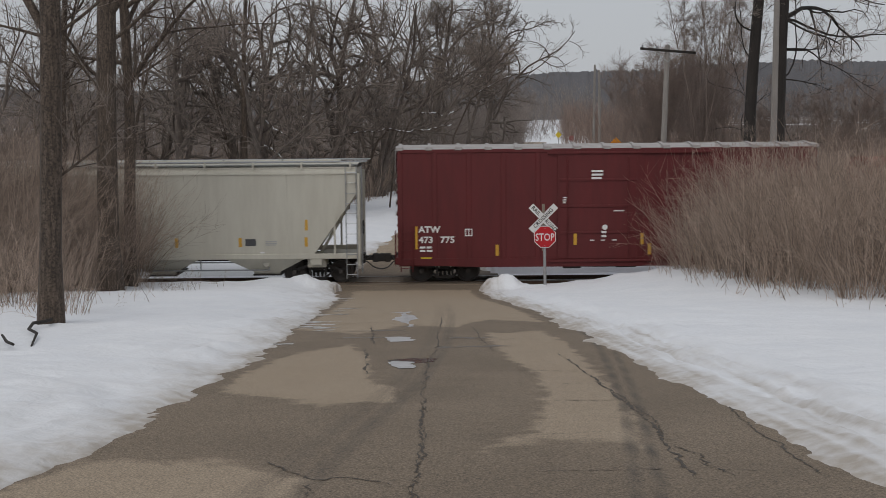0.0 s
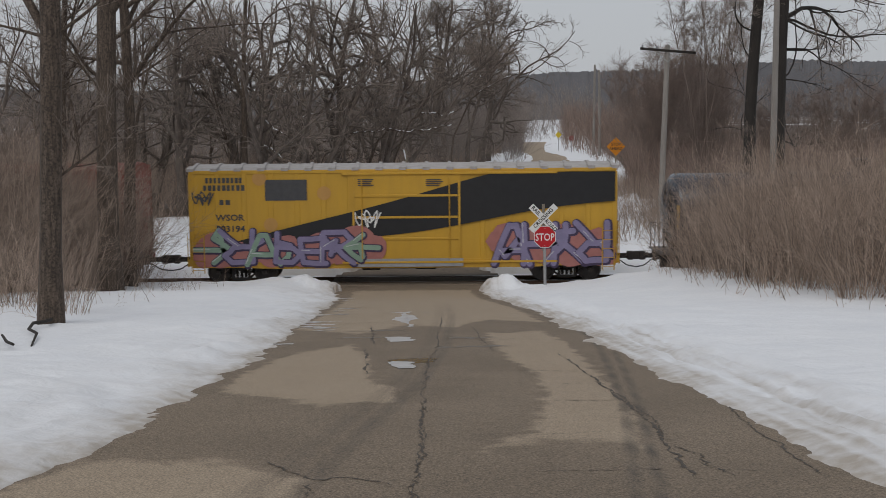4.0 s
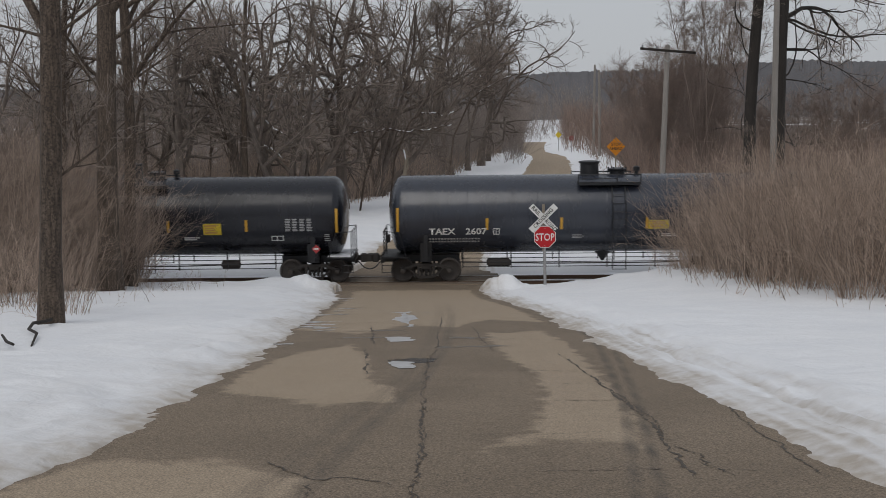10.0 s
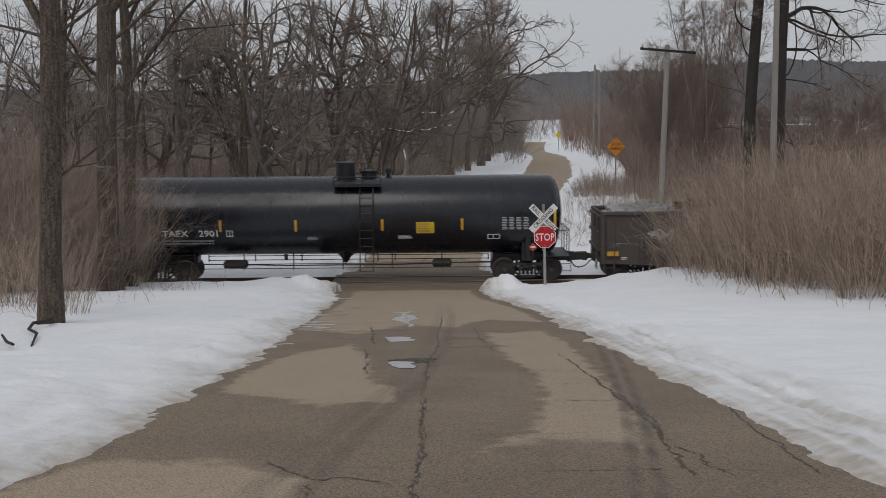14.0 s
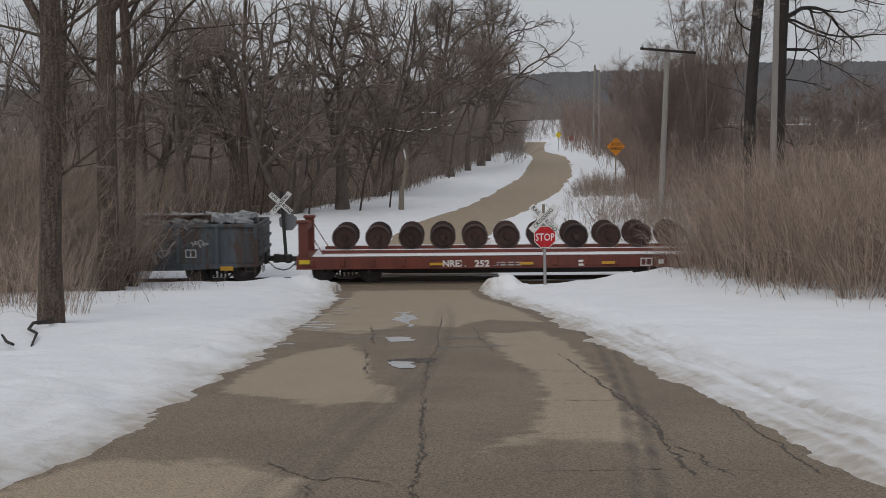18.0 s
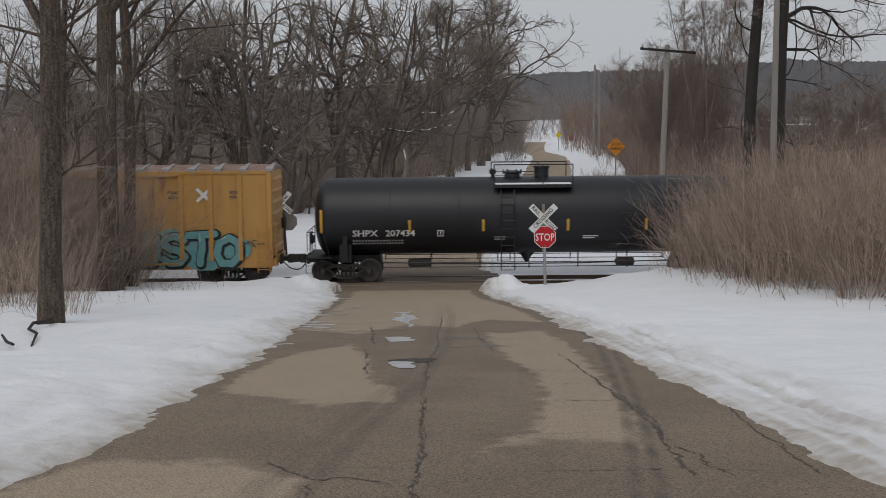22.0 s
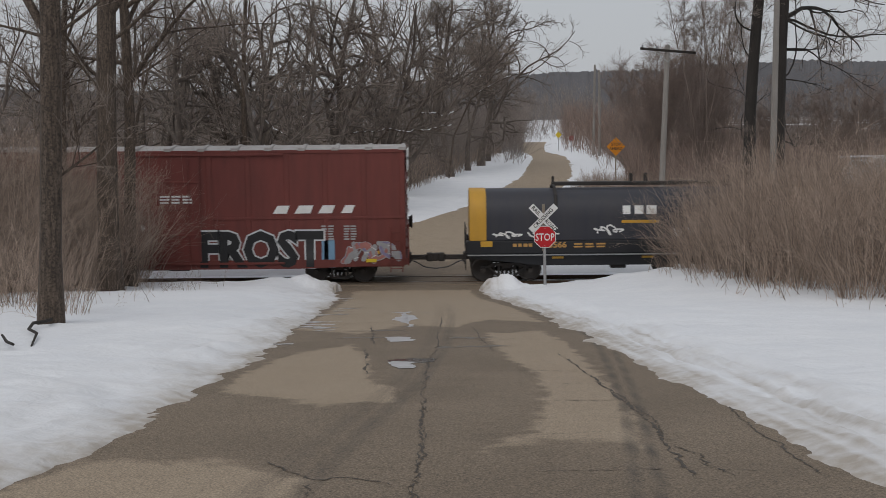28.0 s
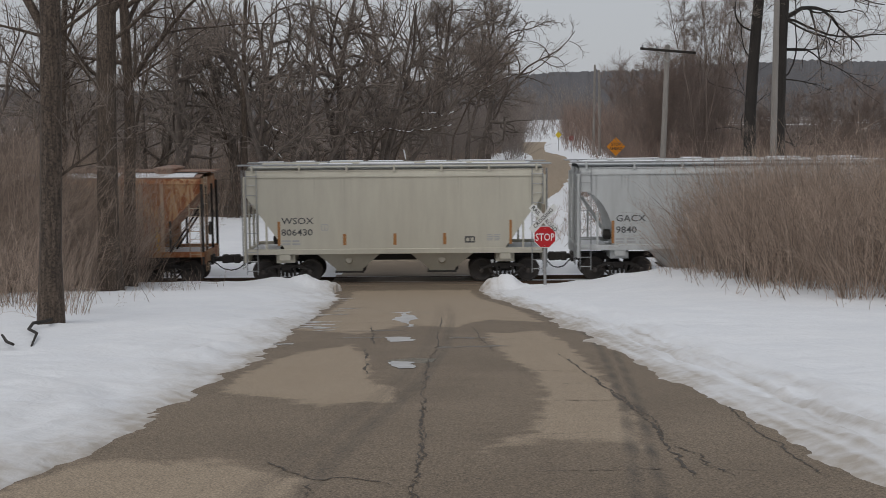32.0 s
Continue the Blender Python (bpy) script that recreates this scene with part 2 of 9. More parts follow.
def ground_z(x, y):
    """Snow lying over verges, banks and fields."""
    l, r = road_left(y), road_right(y)
    d = max(l - x, x - r)
    base = road_z(y)
    n1 = noise.noise((x * 0.35, y * 0.35, 0.3))
    n2 = noise.noise((x * 1.7, y * 1.1, 4.3))
    n3 = noise.noise((x * 6.0, y * 3.0, 9.1))
    ragged = 0.22 * n2 + 0.10 * n3 + 0.05 * noise.noise((x * 15, y * 8, 1.7)) + 0.14 * noise.noise((x * 0.4, y * 0.9, 7.7))
    e = d + ragged * (1.0 if y < 60 else 1.6) * (0.55 if x > r and y < 20 else 1.0)
    near_track = smoothstep(3.5, 2.3, abs(y - TRACK_Y))
    if e < 0:
        z = base - 0.02 + 0.5 * max(e, -0.25)
    else:
        depth = 0.10 + 0.10 * smoothstep(0.5, 2.5, e)
        z = base - 0.02 + depth * (1 - math.exp(-e / (0.42 if x < l else 0.3))) + 0.05 * smoothstep(0.3, 1.5, e) * n1 + 0.035 * n2 * smoothstep(0.1, 0.6, e) + 0.012 * n3 * smoothstep(0.1, 0.5, e) * (y < 60)
        # lumps, footprints and ridges left by the plough
        if y < 44:
            z += 0.075 * max(0, noise.noise((x * 2.6, y * 2.1, 2.2)) - 0.10) * smoothstep(0.4, 1.2, e)
            z += 0.07 * max(0, noise.noise((x * 4.2, y * 3.1, 7.2)) - 0.12) * smoothstep(0.3, 0.9, e)
            z -= 0.16 * max(0, noise.noise((x * 1.9, y * 1.3, 6.2)) - 0.40) * smoothstep(0.6, 1.4, e)
        if x > r and y < 42:
            along_lane = noise.noise((d * 7.0, y * 0.35, 3.3))
            z += 0.05 * math.exp(-((d - 1.25) / 0.3) ** 2) * (0.8 + 0.8 * n2)
            z += (0.030 * along_lane + 0.012 * noise.noise((d * 19.0, y * 0.8, 8.3)) + 0.012 * n3 + 0.014 * noise.noise((x * 11, y * 7, 0.4))) * math.exp(-((d - 0.75) / 0.55) ** 2)
            z -= 0.035 * math.exp(-((d - 0.62 - 0.08 * math.sin(y * 0.6)) / 0.07) ** 2) + 0.03 * math.exp(-((d - 0.95 - 0.1 * math.sin(y * 0.45 + 1)) / 0.06) ** 2)
        if x < l and y < 42:
            z += 0.05 * math.exp(-((e - 0.9) / 0.5) ** 2) * (0.5 + n2)
        # the banks
        if x > r:
            z += 0.56 * smoothstep(3.6, 8.8, x - 0.25 * max(0, 40 - y) * 0.3) * smoothstep(24, 41, y) * smoothstep(45.6, 43.8, y)
            z += 0.5 * smoothstep(6, 12, x) * smoothstep(52, 58, y) * smoothstep(125, 75, y)
        else:
            z += 0.16 * smoothstep(25, 40, y) * smoothstep(45.4, 43.6, y) * smoothstep(-4, -6, x)
            z += 0.12 * smoothstep(55, 72, y) * smoothstep(3, 7, d) * smoothstep(140, 90, y)
        # ploughed heaps at the corners of the crossing
        for hx, hy, hr, hh in ((2.0, 43.2, 0.62, 0.40), (2.7, 43.0, 0.6, 0.15), (-4.5, 43.6, 0.9, 0.28), (-5.6, 43.4, 1.2, 0.15), (-4.6, 51.5, 1.0, 0.3), (2.6, 51.5, 1.0, 0.3)):
            q = ((x - hx) ** 2 + (y - hy) ** 2) / (hr * hr)
            z += hh * math.exp(-q * q * 0.8) * (0.95 + 0.12 * n3 + 0.2 * n2)
        z = z * (1 - near_track) + (-0.30 + 0.03 * n1) * near_track
        far = smoothstep(60, 200, abs(x)) + smoothstep(250, 600, y)
        z += 1.2 * min(1, far) * n1
    return z


def grime(x, y):
    """How much road dirt lies in the snow: slush at the lane's edge, grey where tyres ran."""
    l, r = road_left(y), road_right(y)
    d = max(l - x, x - r)
    if y > 62:
        return 0.0
    n = noise.noise((x * 1.3, y * 0.8, 5.1)) + 0.5 * noise.noise((x * 5, y * 2.2, 1.1))
    if x < l:
        return max(0.0, (0.85 + 0.5 * n) * math.exp(-max(0.0, d) / (0.40 + 0.15 * n)) + (0.06 + 0.12 * n) * math.exp(-d / 1.6))
    streaks = 0.5 + 0.9 * noise.noise((d * 8.0, y * 0.3, 3.3)) + 0.5 * noise.noise((d * 22.0, y * 0.7, 9.0)) + 0.4 * n
    wide = 1.0 + 0.35 * noise.noise((y * 0.35, 2.0, 0)) - 0.5 * smoothstep(18, 30, y)
    return max(0.0, min(1.0, 0.75 * math.exp(-max(0.0, d) / 0.22) + 0.62 * streaks * smoothstep(wide + 0.45, wide - 0.35, d)))


def spread(fine, limit, first, grow):
    out, s = list(fine), first
    while out[-1] < limit:
        out.append(out[-1] + s)
        s *= grow
    return out


def build_ground():
    side = spread([0.0, 0.05, 0.1, 0.15, 0.2, 0.25, 0.3, 0.35, 0.4, 0.46, 0.52, 0.58, 0.64, 0.7, 0.77, 0.84, 0.91, 0.98, 1.06, 1.15, 1.25, 1.36, 1.48, 1.6, 1.72, 1.85, 2.1, 2.4, 2.75, 3.1, 3.5, 4, 4.5, 5, 5.5, 6, 6.6, 7.2, 8], 2600, 0.7, 1.13)
    inner = [-0.06, -0.13, -0.2, -0.3, -0.45, -0.7]
    ys = [6.0]
    while ys[-1] < 3000:
        y = ys[-1]
        ys.append(y + (0.08 if y < 14 else 0.14 if y < 24 else 0.22 if y < 41 else 0.12 if y < 53 else 0.45 if y < 75 else 1.4 if y < 150 else (y - 100) * 0.03))
    ys = [-150, -80, -40, -20, -10, -4, 0, 2, 3.5, 4.5, 5.3] + ys
    s = Shape()
    width, dirt = 0, []
    for y in ys:
        l, r = road_left(y), road_right(y)
        xs = [l - d for d in reversed(side)] + [l - d for d in inner] + [r + d for d in reversed(inner)] + [r + d for d in side]
        width = len(xs)
        s.v += [(x, y, ground_z(x, y)) for x in xs]
        dirt += [grime(x, y) for x in xs]
    for j in range(len(ys) - 1):
        for i in range(width - 1):
            a = j * width + i
            s.f.append((a, a + 1, a + width + 1, a + width))
    ob = lone("ground", s, GROUND_SNOW, "snow-covered ground with ploughed banks beside the lane", "snowy ground", kind="structure", smooth=True)
    ob.data.attributes.new("grime", "FLOAT", "POINT").data.foreach_set("value", dirt)


DRY_AREAS = (
    ((-2.6, 13.6), (-2.63, 15.66), (-2.31, 18.52), (-1.56, 20.03), (-1.01, 17.05), (-0.92, 14.86), (-0.57, 13.94), (-0.54, 12.43), (-1.33, 12.44), (-1.98, 13.24)),
    ((-3.3, 7.0), (-3.02, 8.3), (-2.88, 9.24), (-2.01, 9.27), (-1.49, 9.05), (-1.17, 8.58), (-0.91, 8.36), (-0.98, 7.7), (-1.3, 6.6), (-2.83, 6.2)),
    ((0.78, 22.33), (0.91, 16.87), (1.19, 15.35), (1.12, 13.02), (0.77, 10.62), (0.28, 9.54), (0.93, 10.14), (1.64, 9.8), (1.84, 12.05), (1.97, 15.28), (2.07, 19.65), (1.88, 22.94)),
    ((-2.9, 24), (-1.6, 22.5), (-0.7, 25), (0.2, 24), (1.0, 26.5), (2.1, 25.5), (1.9, 30), (1.2, 37), (1.0, 43.5), (-3.2, 43.5), (-2.9, 33)))


TYRE_PATHS = (
    ((6.2, 7.7, 9.6, 12.27, 15.98, 19.0, 22.1, 26.4, 32.7, 40), (1.04, 1.25, 1.50, 1.84, 2.20, 2.47, 2.62, 2.39, 1.73, 1.0), 0.046, 0.85),
    ((6.2, 7.7, 9.6, 12.27, 15.25, 19.0, 22.1, 27.0, 33.3, 40), (1.22, 1.42, 1.66, 2.0, 2.32, 2.68, 2.85, 2.59, 1.87, 1.1), 0.042, 0.8),
    ((6.2, 8.32, 10.54, 14.5, 19.86, 27.75, 40), (-1.12, -0.94, -0.73, -0.28, 0.04, 0.19, 0.0), 0.085, 0.6),
    ((6.2, 8.3, 10.5, 14.5, 19.9, 27.7, 40), (-1.5, -1.25, -1.0, -0.55, -0.25, -0.1, -0.2), 0.10, 0.35))


def rubber_at(x, y):
    """Dark streaky tread marks along the paths of turning wheels."""
    out = 0.0
    if 6 <= y < 40:
        for ys, xs, w, strong in TYRE_PATHS:
            d = (x - float(np.interp(y, ys, xs))) / w
            if abs(d) < 3:
                out += strong * math.exp(-d ** 4 * 0.6) * (0.75 + 0.35 * math.cos(d * 7)) * smoothstep(40, 22, y)
    return min(1.0, out)


def dryness(x, y):
    """One inside the dried areas, nought outside, soft across their edges."""
    best = -9.0
    for poly in DRY_AREAS:
        inside, near = False, 99.0
        for (x0, y0), (x1, y1) in zip(poly, poly[1:] + poly[:1]):
            if (y0 > y) != (y1 > y) and x < (x1 - x0) * (y - y0) / (y1 - y0) + x0:
                inside = not inside
            dx, dy = x1 - x0, (y1 - y0) * 0.35
            px, py = x - x0, (y - y0) * 0.35
            t = max(0.0, min(1.0, (px * dx + py * dy) / (dx * dx + dy * dy)))
            near = min(near, math.hypot(px - t * dx, py - t * dy))
        best = max(best, near if inside else -near)
    far = smoothstep(50, 56, y)
    return max(max(0.0, min(1.0, 0.5 + best / 0.5)), far * 0.66)


def build_road():
    s = Shape()
    ys = list(np.arange(-60, 5.9, 2.0)) + list(np.arange(6, 26, 0.25)) + list(np.arange(26, 60, 0.3)) + list(np.arange(60, 267, 2.0))
    cols = 161
    dry, rubber = [], []
    for y in ys:
        l, r = road_left(y) - 0.45, road_right(y) + 0.45
        for i in range(cols):
            x = l + (r - l) * i / (cols - 1)
            s.v.append((x, y, crown_z(x, y)))
            dry.append(dryness(x, y))
            rubber.append(rubber_at(x, y))
    for j in range(len(ys) - 1):
        for i in range(cols - 1):
            a = j * cols + i
            s.f.append((a, a + 1, a + cols + 1, a + cols))
    ob = lone("road", s, LANE, "worn brown-grey asphalt lane, cracked and damp", "road", kind="structure", smooth=True)
    ob.data.attributes.new("dry", "FLOAT", "POINT").data.foreach_set("value", dry)
    ob.data.attributes.new("rubber", "FLOAT", "POINT").data.foreach_set("value", rubber)
    return ob


def sheet(points, rise, jag=0.10, rounds=4, seed=1):
    """A thin flat stain on the lane with a ragged outline; points are x and y."""
    rng = random.Random(seed)
    pts = [Vector(p) for p in points]
    for k in range(rounds):
        out = []
        for i, a in enumerate(pts):
            b = pts[(i + 1) % len(pts)]
            m = (a + b) / 2
            m += Vector((rng.uniform(-1, 1), rng.uniform(-1, 1) * 1.6)) * jag * (b - a).length
            out += [a, m]
        pts = out
    bm = bmesh.new()
    vs = [bm.verts.new((p.x, p.y, 0)) for p in pts]
    face = bm.faces.new(vs)
    bmesh.ops.triangulate(bm, faces=[face])
    bmesh.ops.subdivide_edges(bm, edges=[e for e in bm.edges if e.calc_length() > 0.8], cuts=2)
    s = Shape()
    bm.verts.index_update()
    for v in bm.verts:
        s.v.append((v.co.x, v.co.y, crown_z(v.co.x, v.co.y) + rise))
    s.f = [tuple(v.index for v in f.verts) for f in bm.faces]
    bm.free()
    for i, f in enumerate(s.f):
        a, b, c = [Vector(s.v[j]) for j in f[:3]]
        if (b - a).cross(c - a).z < 0:
            s.f[i] = tuple(reversed(f))
    return s


def ribbon(path, width, rise, seed=1, wobble=0.05, steps=14, jitter=1.0):
    """A thin crack: a wandering line whose width comes and goes."""
    rng = random.Random(seed)
    pts, drift = [], 0.0
    for (x0, y0), (x1, y1) in zip(path[:-1], path[1:]):
        across = abs(x1 - x0) > abs(y1 - y0)
        for k in range(steps):
            t = k / steps
            drift = drift * 0.72 + rng.uniform(-1, 1) * wobble * 0.75
            off = drift + rng.uniform(-0.3, 0.3) * wobble
            pts.append((x0 + (x1 - x0) * t + (0 if across else off), y0 + (y1 - y0) * t + (off if across else 0)))
    s = Shape()
    for i, (x, y) in enumerate(pts):
        w = width * max(0.05, 1 + jitter * rng.uniform(-0.6, 0.4)) * min(1, 0.25 + i * 0.2, 0.25 + (len(pts) - 1 - i) * 0.2)
        a, b = pts[max(i - 1, 0)], pts[min(i + 1, len(pts) - 1)]
        d = Vector((b[0] - a[0], b[1] - a[1])).normalized()
        for sg in (1, -1):
            px, py = x - d.y * w * sg * 0.5, y + d.x * w * sg * 0.5
            s.v.append((px, py, crown_z(px, py) + rise))
    s.f = [(2 * i, 2 * i + 1, 2 * i + 3, 2 * i + 2) for i in range(len(pts) - 1)]
    if (Vector(s.v[1]) - Vector(s.v[0])).cross(Vector(s.v[2]) - Vector(s.v[0])).z < 0:
        s.f = [tuple(reversed(f)) for f in s.f]
    return s


def build_stains(road):
    def put(name, shape, mat, label=""):
        part(name, shape, mat, road, label)
    put("crack", ribbon([(-0.22, 7.2), (-0.21, 8.54), (-0.18, 9.49), (-0.19, 11.38), (-0.25, 13.64), (-0.22, 16.57), (-0.1, 19.88), (-0.07, 27.78)], 0.02, 0.004, 1, 0.03, 26, 1.9), TAR)
    put("crack", ribbon([(-0.2, 7.2), (-0.23, 9.0), (-0.17, 11.0), (-0.21, 12.6)], 0.011, 0.004, 2, 0.03, 26, 1.9), TAR)
    put("crack", ribbon([(1.73, 18.13), (1.8, 15.2), (1.87, 12.73), (1.91, 10.89), (1.79, 9.66), (1.77, 8.34)], 0.03, 0.004, 3, 0.03, 24, 1.9), TAR)
    put("crack", ribbon([(1.8, 14.6), (1.92, 12.4), (1.98, 11.0), (1.86, 9.9)], 0.014, 0.004, 4, 0.03, 24, 1.9), TAR)
    put("crack", ribbon([(1.84, 9.7), (2.0, 9.3), (1.96, 8.9), (2.1, 8.4)], 0.016, 0.004, 5, 0.03, 16, 1.9), TAR)
    put("crack", ribbon([(-1.38, 9.17), (-1.15, 8.69), (-0.91, 8.36), (-0.67, 8.45), (-0.34, 8.14)], 0.018, 0.004, 6, 0.03, 16, 1.9), TAR)
    put("crack", ribbon([(-0.6, 6.9), (-0.9, 7.6), (-0.95, 8.3)], 0.014, 0.004, 7, 0.03, 16, 1.9), TAR)
    put("crack", ribbon([(3.0, 13.2), (2.87, 12.0), (2.79, 10.84), (2.72, 9.6), (2.7, 8.4)], 0.016, 0.004, 8, 0.03, 20, 1.9), TAR)
    put("crack", ribbon([(0.5, 8.62), (1.2, 8.66), (1.75, 8.75), (2.4, 8.6)], 0.01, 0.004, 9, 0.03, 16, 1.9), TAR)
    put("crack", ribbon([(1.0, 12.52), (1.4, 12.6), (1.82, 12.58)], 0.018, 0.004, 10, 0.03, 14, 1.9), TAR)
    put("crack", ribbon([(1.3, 14.2), (1.6, 14.12), (1.98, 14.05)], 0.016, 0.004, 11, 0.03, 14, 1.9), TAR)
    put("crack", ribbon([(0.3, 15.62), (1.0, 15.66), (1.9, 15.5)], 0.02, 0.004, 12, 0.03, 16, 1.9), TAR)
    put("crack", ribbon([(0.9, 20.9), (1.3, 20.95), (1.75, 20.85)], 0.03, 0.004, 13, 0.03, 14, 1.9), TAR)
    put("crack", ribbon([(-2.1, 25.6), (-1.6, 25.7), (-1.0, 25.45)], 0.05, 0.004, 14, 0.03, 14, 1.9), TAR)
    put("crack", ribbon([(-2.7, 32.0), (-2.2, 31.8), (-1.8, 31.9)], 0.06, 0.004, 15, 0.03, 14, 1.9), TAR)
    put("crack", ribbon([(-1.25, 19.4), (-1.1, 17.2), (-1.0, 15.0)], 0.03, 0.004, 16, 0.03, 14, 1.9), TAR)
    put("crack", ribbon([(-1.5, 24.6), (-1.3, 22.0), (-1.15, 20.0)], 0.035, 0.004, 17, 0.03, 14, 1.9), TAR)
    put("crack", ribbon([(0.6, 24.0), (0.65, 21.0), (0.8, 18.4)], 0.022, 0.004, 18, 0.03, 16, 1.9), TAR)
    put("crack", ribbon([(-2.2, 11.9), (-1.6, 12.1), (-0.9, 11.9), (-0.3, 12.2)], 0.008, 0.004, 19, 0.03, 16, 1.9), TAR)
    put("crack", ribbon([(0.2, 10.1), (0.5, 10.4), (0.9, 10.3), (1.5, 10.55)], 0.008, 0.004, 20, 0.03, 16, 1.9), TAR)
    # thin streaks of slush and wet along the lane's edge and by the crossing
    rng = random.Random(14)
    for k in range(26):
        y = rng.uniform(19, 40)
        x = road_left(y) + rng.uniform(-0.15, 0.75) if k % 3 else rng.uniform(-2.2, 1.6)
        w, h = rng.uniform(0.12, 0.42), rng.uniform(0.06, 0.22)
        if k % 3:
            put("slush_streak", sheet([(x - w, y), (x - w * 0.2, y + h), (x + w, y + h * 0.3), (x + w * 0.3, y - h)], 0.005, 0.22, seed=40 + k), ICE)
        else:
            put("wet_streak", sheet([(x - w * 1.6, y), (x - w * 0.2, y + h), (x + w * 1.6, y + h * 0.3), (x + w * 0.3, y - h * 0.6)], 0.003, 0.22, seed=40 + k), DAMP)
    put("puddle", sheet([(-0.80, 17.25), (-0.45, 17.5), (-0.08, 17.35), (-0.12, 16.95), (-0.39, 16.7), (-0.66, 16.9)], 0.003, 0.14, seed=21), WATER, "shallow puddle of melt water")
    put("slush_patch", sheet([(-1.29, 29.6), (-0.77, 29.8), (-0.59, 26.8), (-0.59, 24.4), (-0.83, 24.1), (-1.14, 26.9)], 0.004, 0.12, seed=22), ICE, "patch of wet slush")
    put("slush_patch", sheet([(-1.07, 21.6), (-0.58, 21.5), (-0.56, 20.6), (-0.92, 20.5)], 0.004, 0.12, seed=23), ICE, "patch of wet slush")
    put("slush_patch", sheet([(-0.73, 17.0), (-0.4, 16.8), (-0.41, 16.0), (-0.61, 16.0)], 0.007, 0.12, seed=24), ICE, "patch of wet slush")


def build_track():
    # crushed stone under the ties
    s = Shape()
    xs = np.arange(-480, 481, 4.0)
    prof = ((-3.6, -0.62), (-2.1, -0.24), (-1.3, -0.19), (0, -0.2), (1.3, -0.19), (2.1, -0.24), (3.6, -0.62))
    for x in xs:
        s.v += [(x, TRACK_Y + a, b + 0.03 * noise.noise((x, a * 3, 0))) for a, b in prof]
    k = len(prof)
    for j in range(len(xs) - 1):
        for i in range(k - 1):
            a = j * k + i
            s.f.append((a, a + k, a + k + 1, a + 1))
    lone("ballast", s, BALLAST, "dark crushed-stone track bed showing through snow", "track bed", kind="structure")
    head = [(-0.037, 0.0), (0.037, 0.0), (0.037, -0.035), (0.012, -0.045), (0.012, -0.14), (0.07, -0.155), (0.07, -0.17), (-0.07, -0.17), (-0.07, -0.155), (-0.012, -0.14), (-0.012, -0.045), (-0.037, -0.035)]
    for sg in (-1, 1):
        rail = lone("rail", Shape().slab([(a, b) for a, b in reversed(head)], -480, 480), RAIL_STEEL, "rust-brown steel rail of the railway track", "rail", "rails of the track", at=(0, TRACK_Y + sg * 0.755, 0))
        part("running_surface", Shape().box(-480, 480, -0.033, 0.033, 0.0005, 0.002), RAIL_TOP, rail, "bright worn rail head")
    # old snow between and beside the rails
    for x0, x1 in ((-70, -4.9), (2.9, 70)):
        for a, b, z in ((-2.9, -0.86, -0.17), (-0.66, 0.66, -0.10), (0.86, 2.9, -0.15)):
            q, cols = Shape(), [a, a + 0.12 * (b - a), a + 0.4 * (b - a), a + 0.75 * (b - a), b]
            rows = np.arange(x0, x1 + 0.01, 0.35)
            for x in rows:
                q.v += [(x, TRACK_Y + v, z + 0.035 * noise.noise((x * 0.9, v * 2, z * 9)) - (0.06 if v in (a, b) else 0.0) - (0.22 if abs(v) > 2.5 else 0.0)) for v in cols]
            for i in range(len(rows) - 1):
                for k in range(4):
                    m = i * 5 + k
                    q.f.append((m, m + 5, m + 6, m + 1))
            lone("track_snow", q, SNOW, "old snow lying along the rails", "snow", kind="structure", smooth=True)
    tie = Shape().box(-0.115, 0.115, -1.3, 1.3, -0.35, -0.172, 0.01).mesh("tie", TIE)
    track = thing("track_ties", "weathered wooden ties under the rails", "railway ties", at=(0, TRACK_Y, 0))
    for i in range(-110, 111):
        part("tie", tie, TIE, track, at=(i * 0.52, 0, 0))
    # planked crossing: timber panels between and beside the rails
    deck = thing("level_crossing", "asphalt and timber deck of the level crossing", "level crossing", at=(0, TRACK_Y, 0))
    for y0, y1 in ((-1.55, -0.83), (-0.66, 0.66), (0.83, 1.55)):
        part("panel", Shape().box(-4.3, 2.2, y0, y1, -0.17, -0.012, 0.02), ASPHALT, deck)


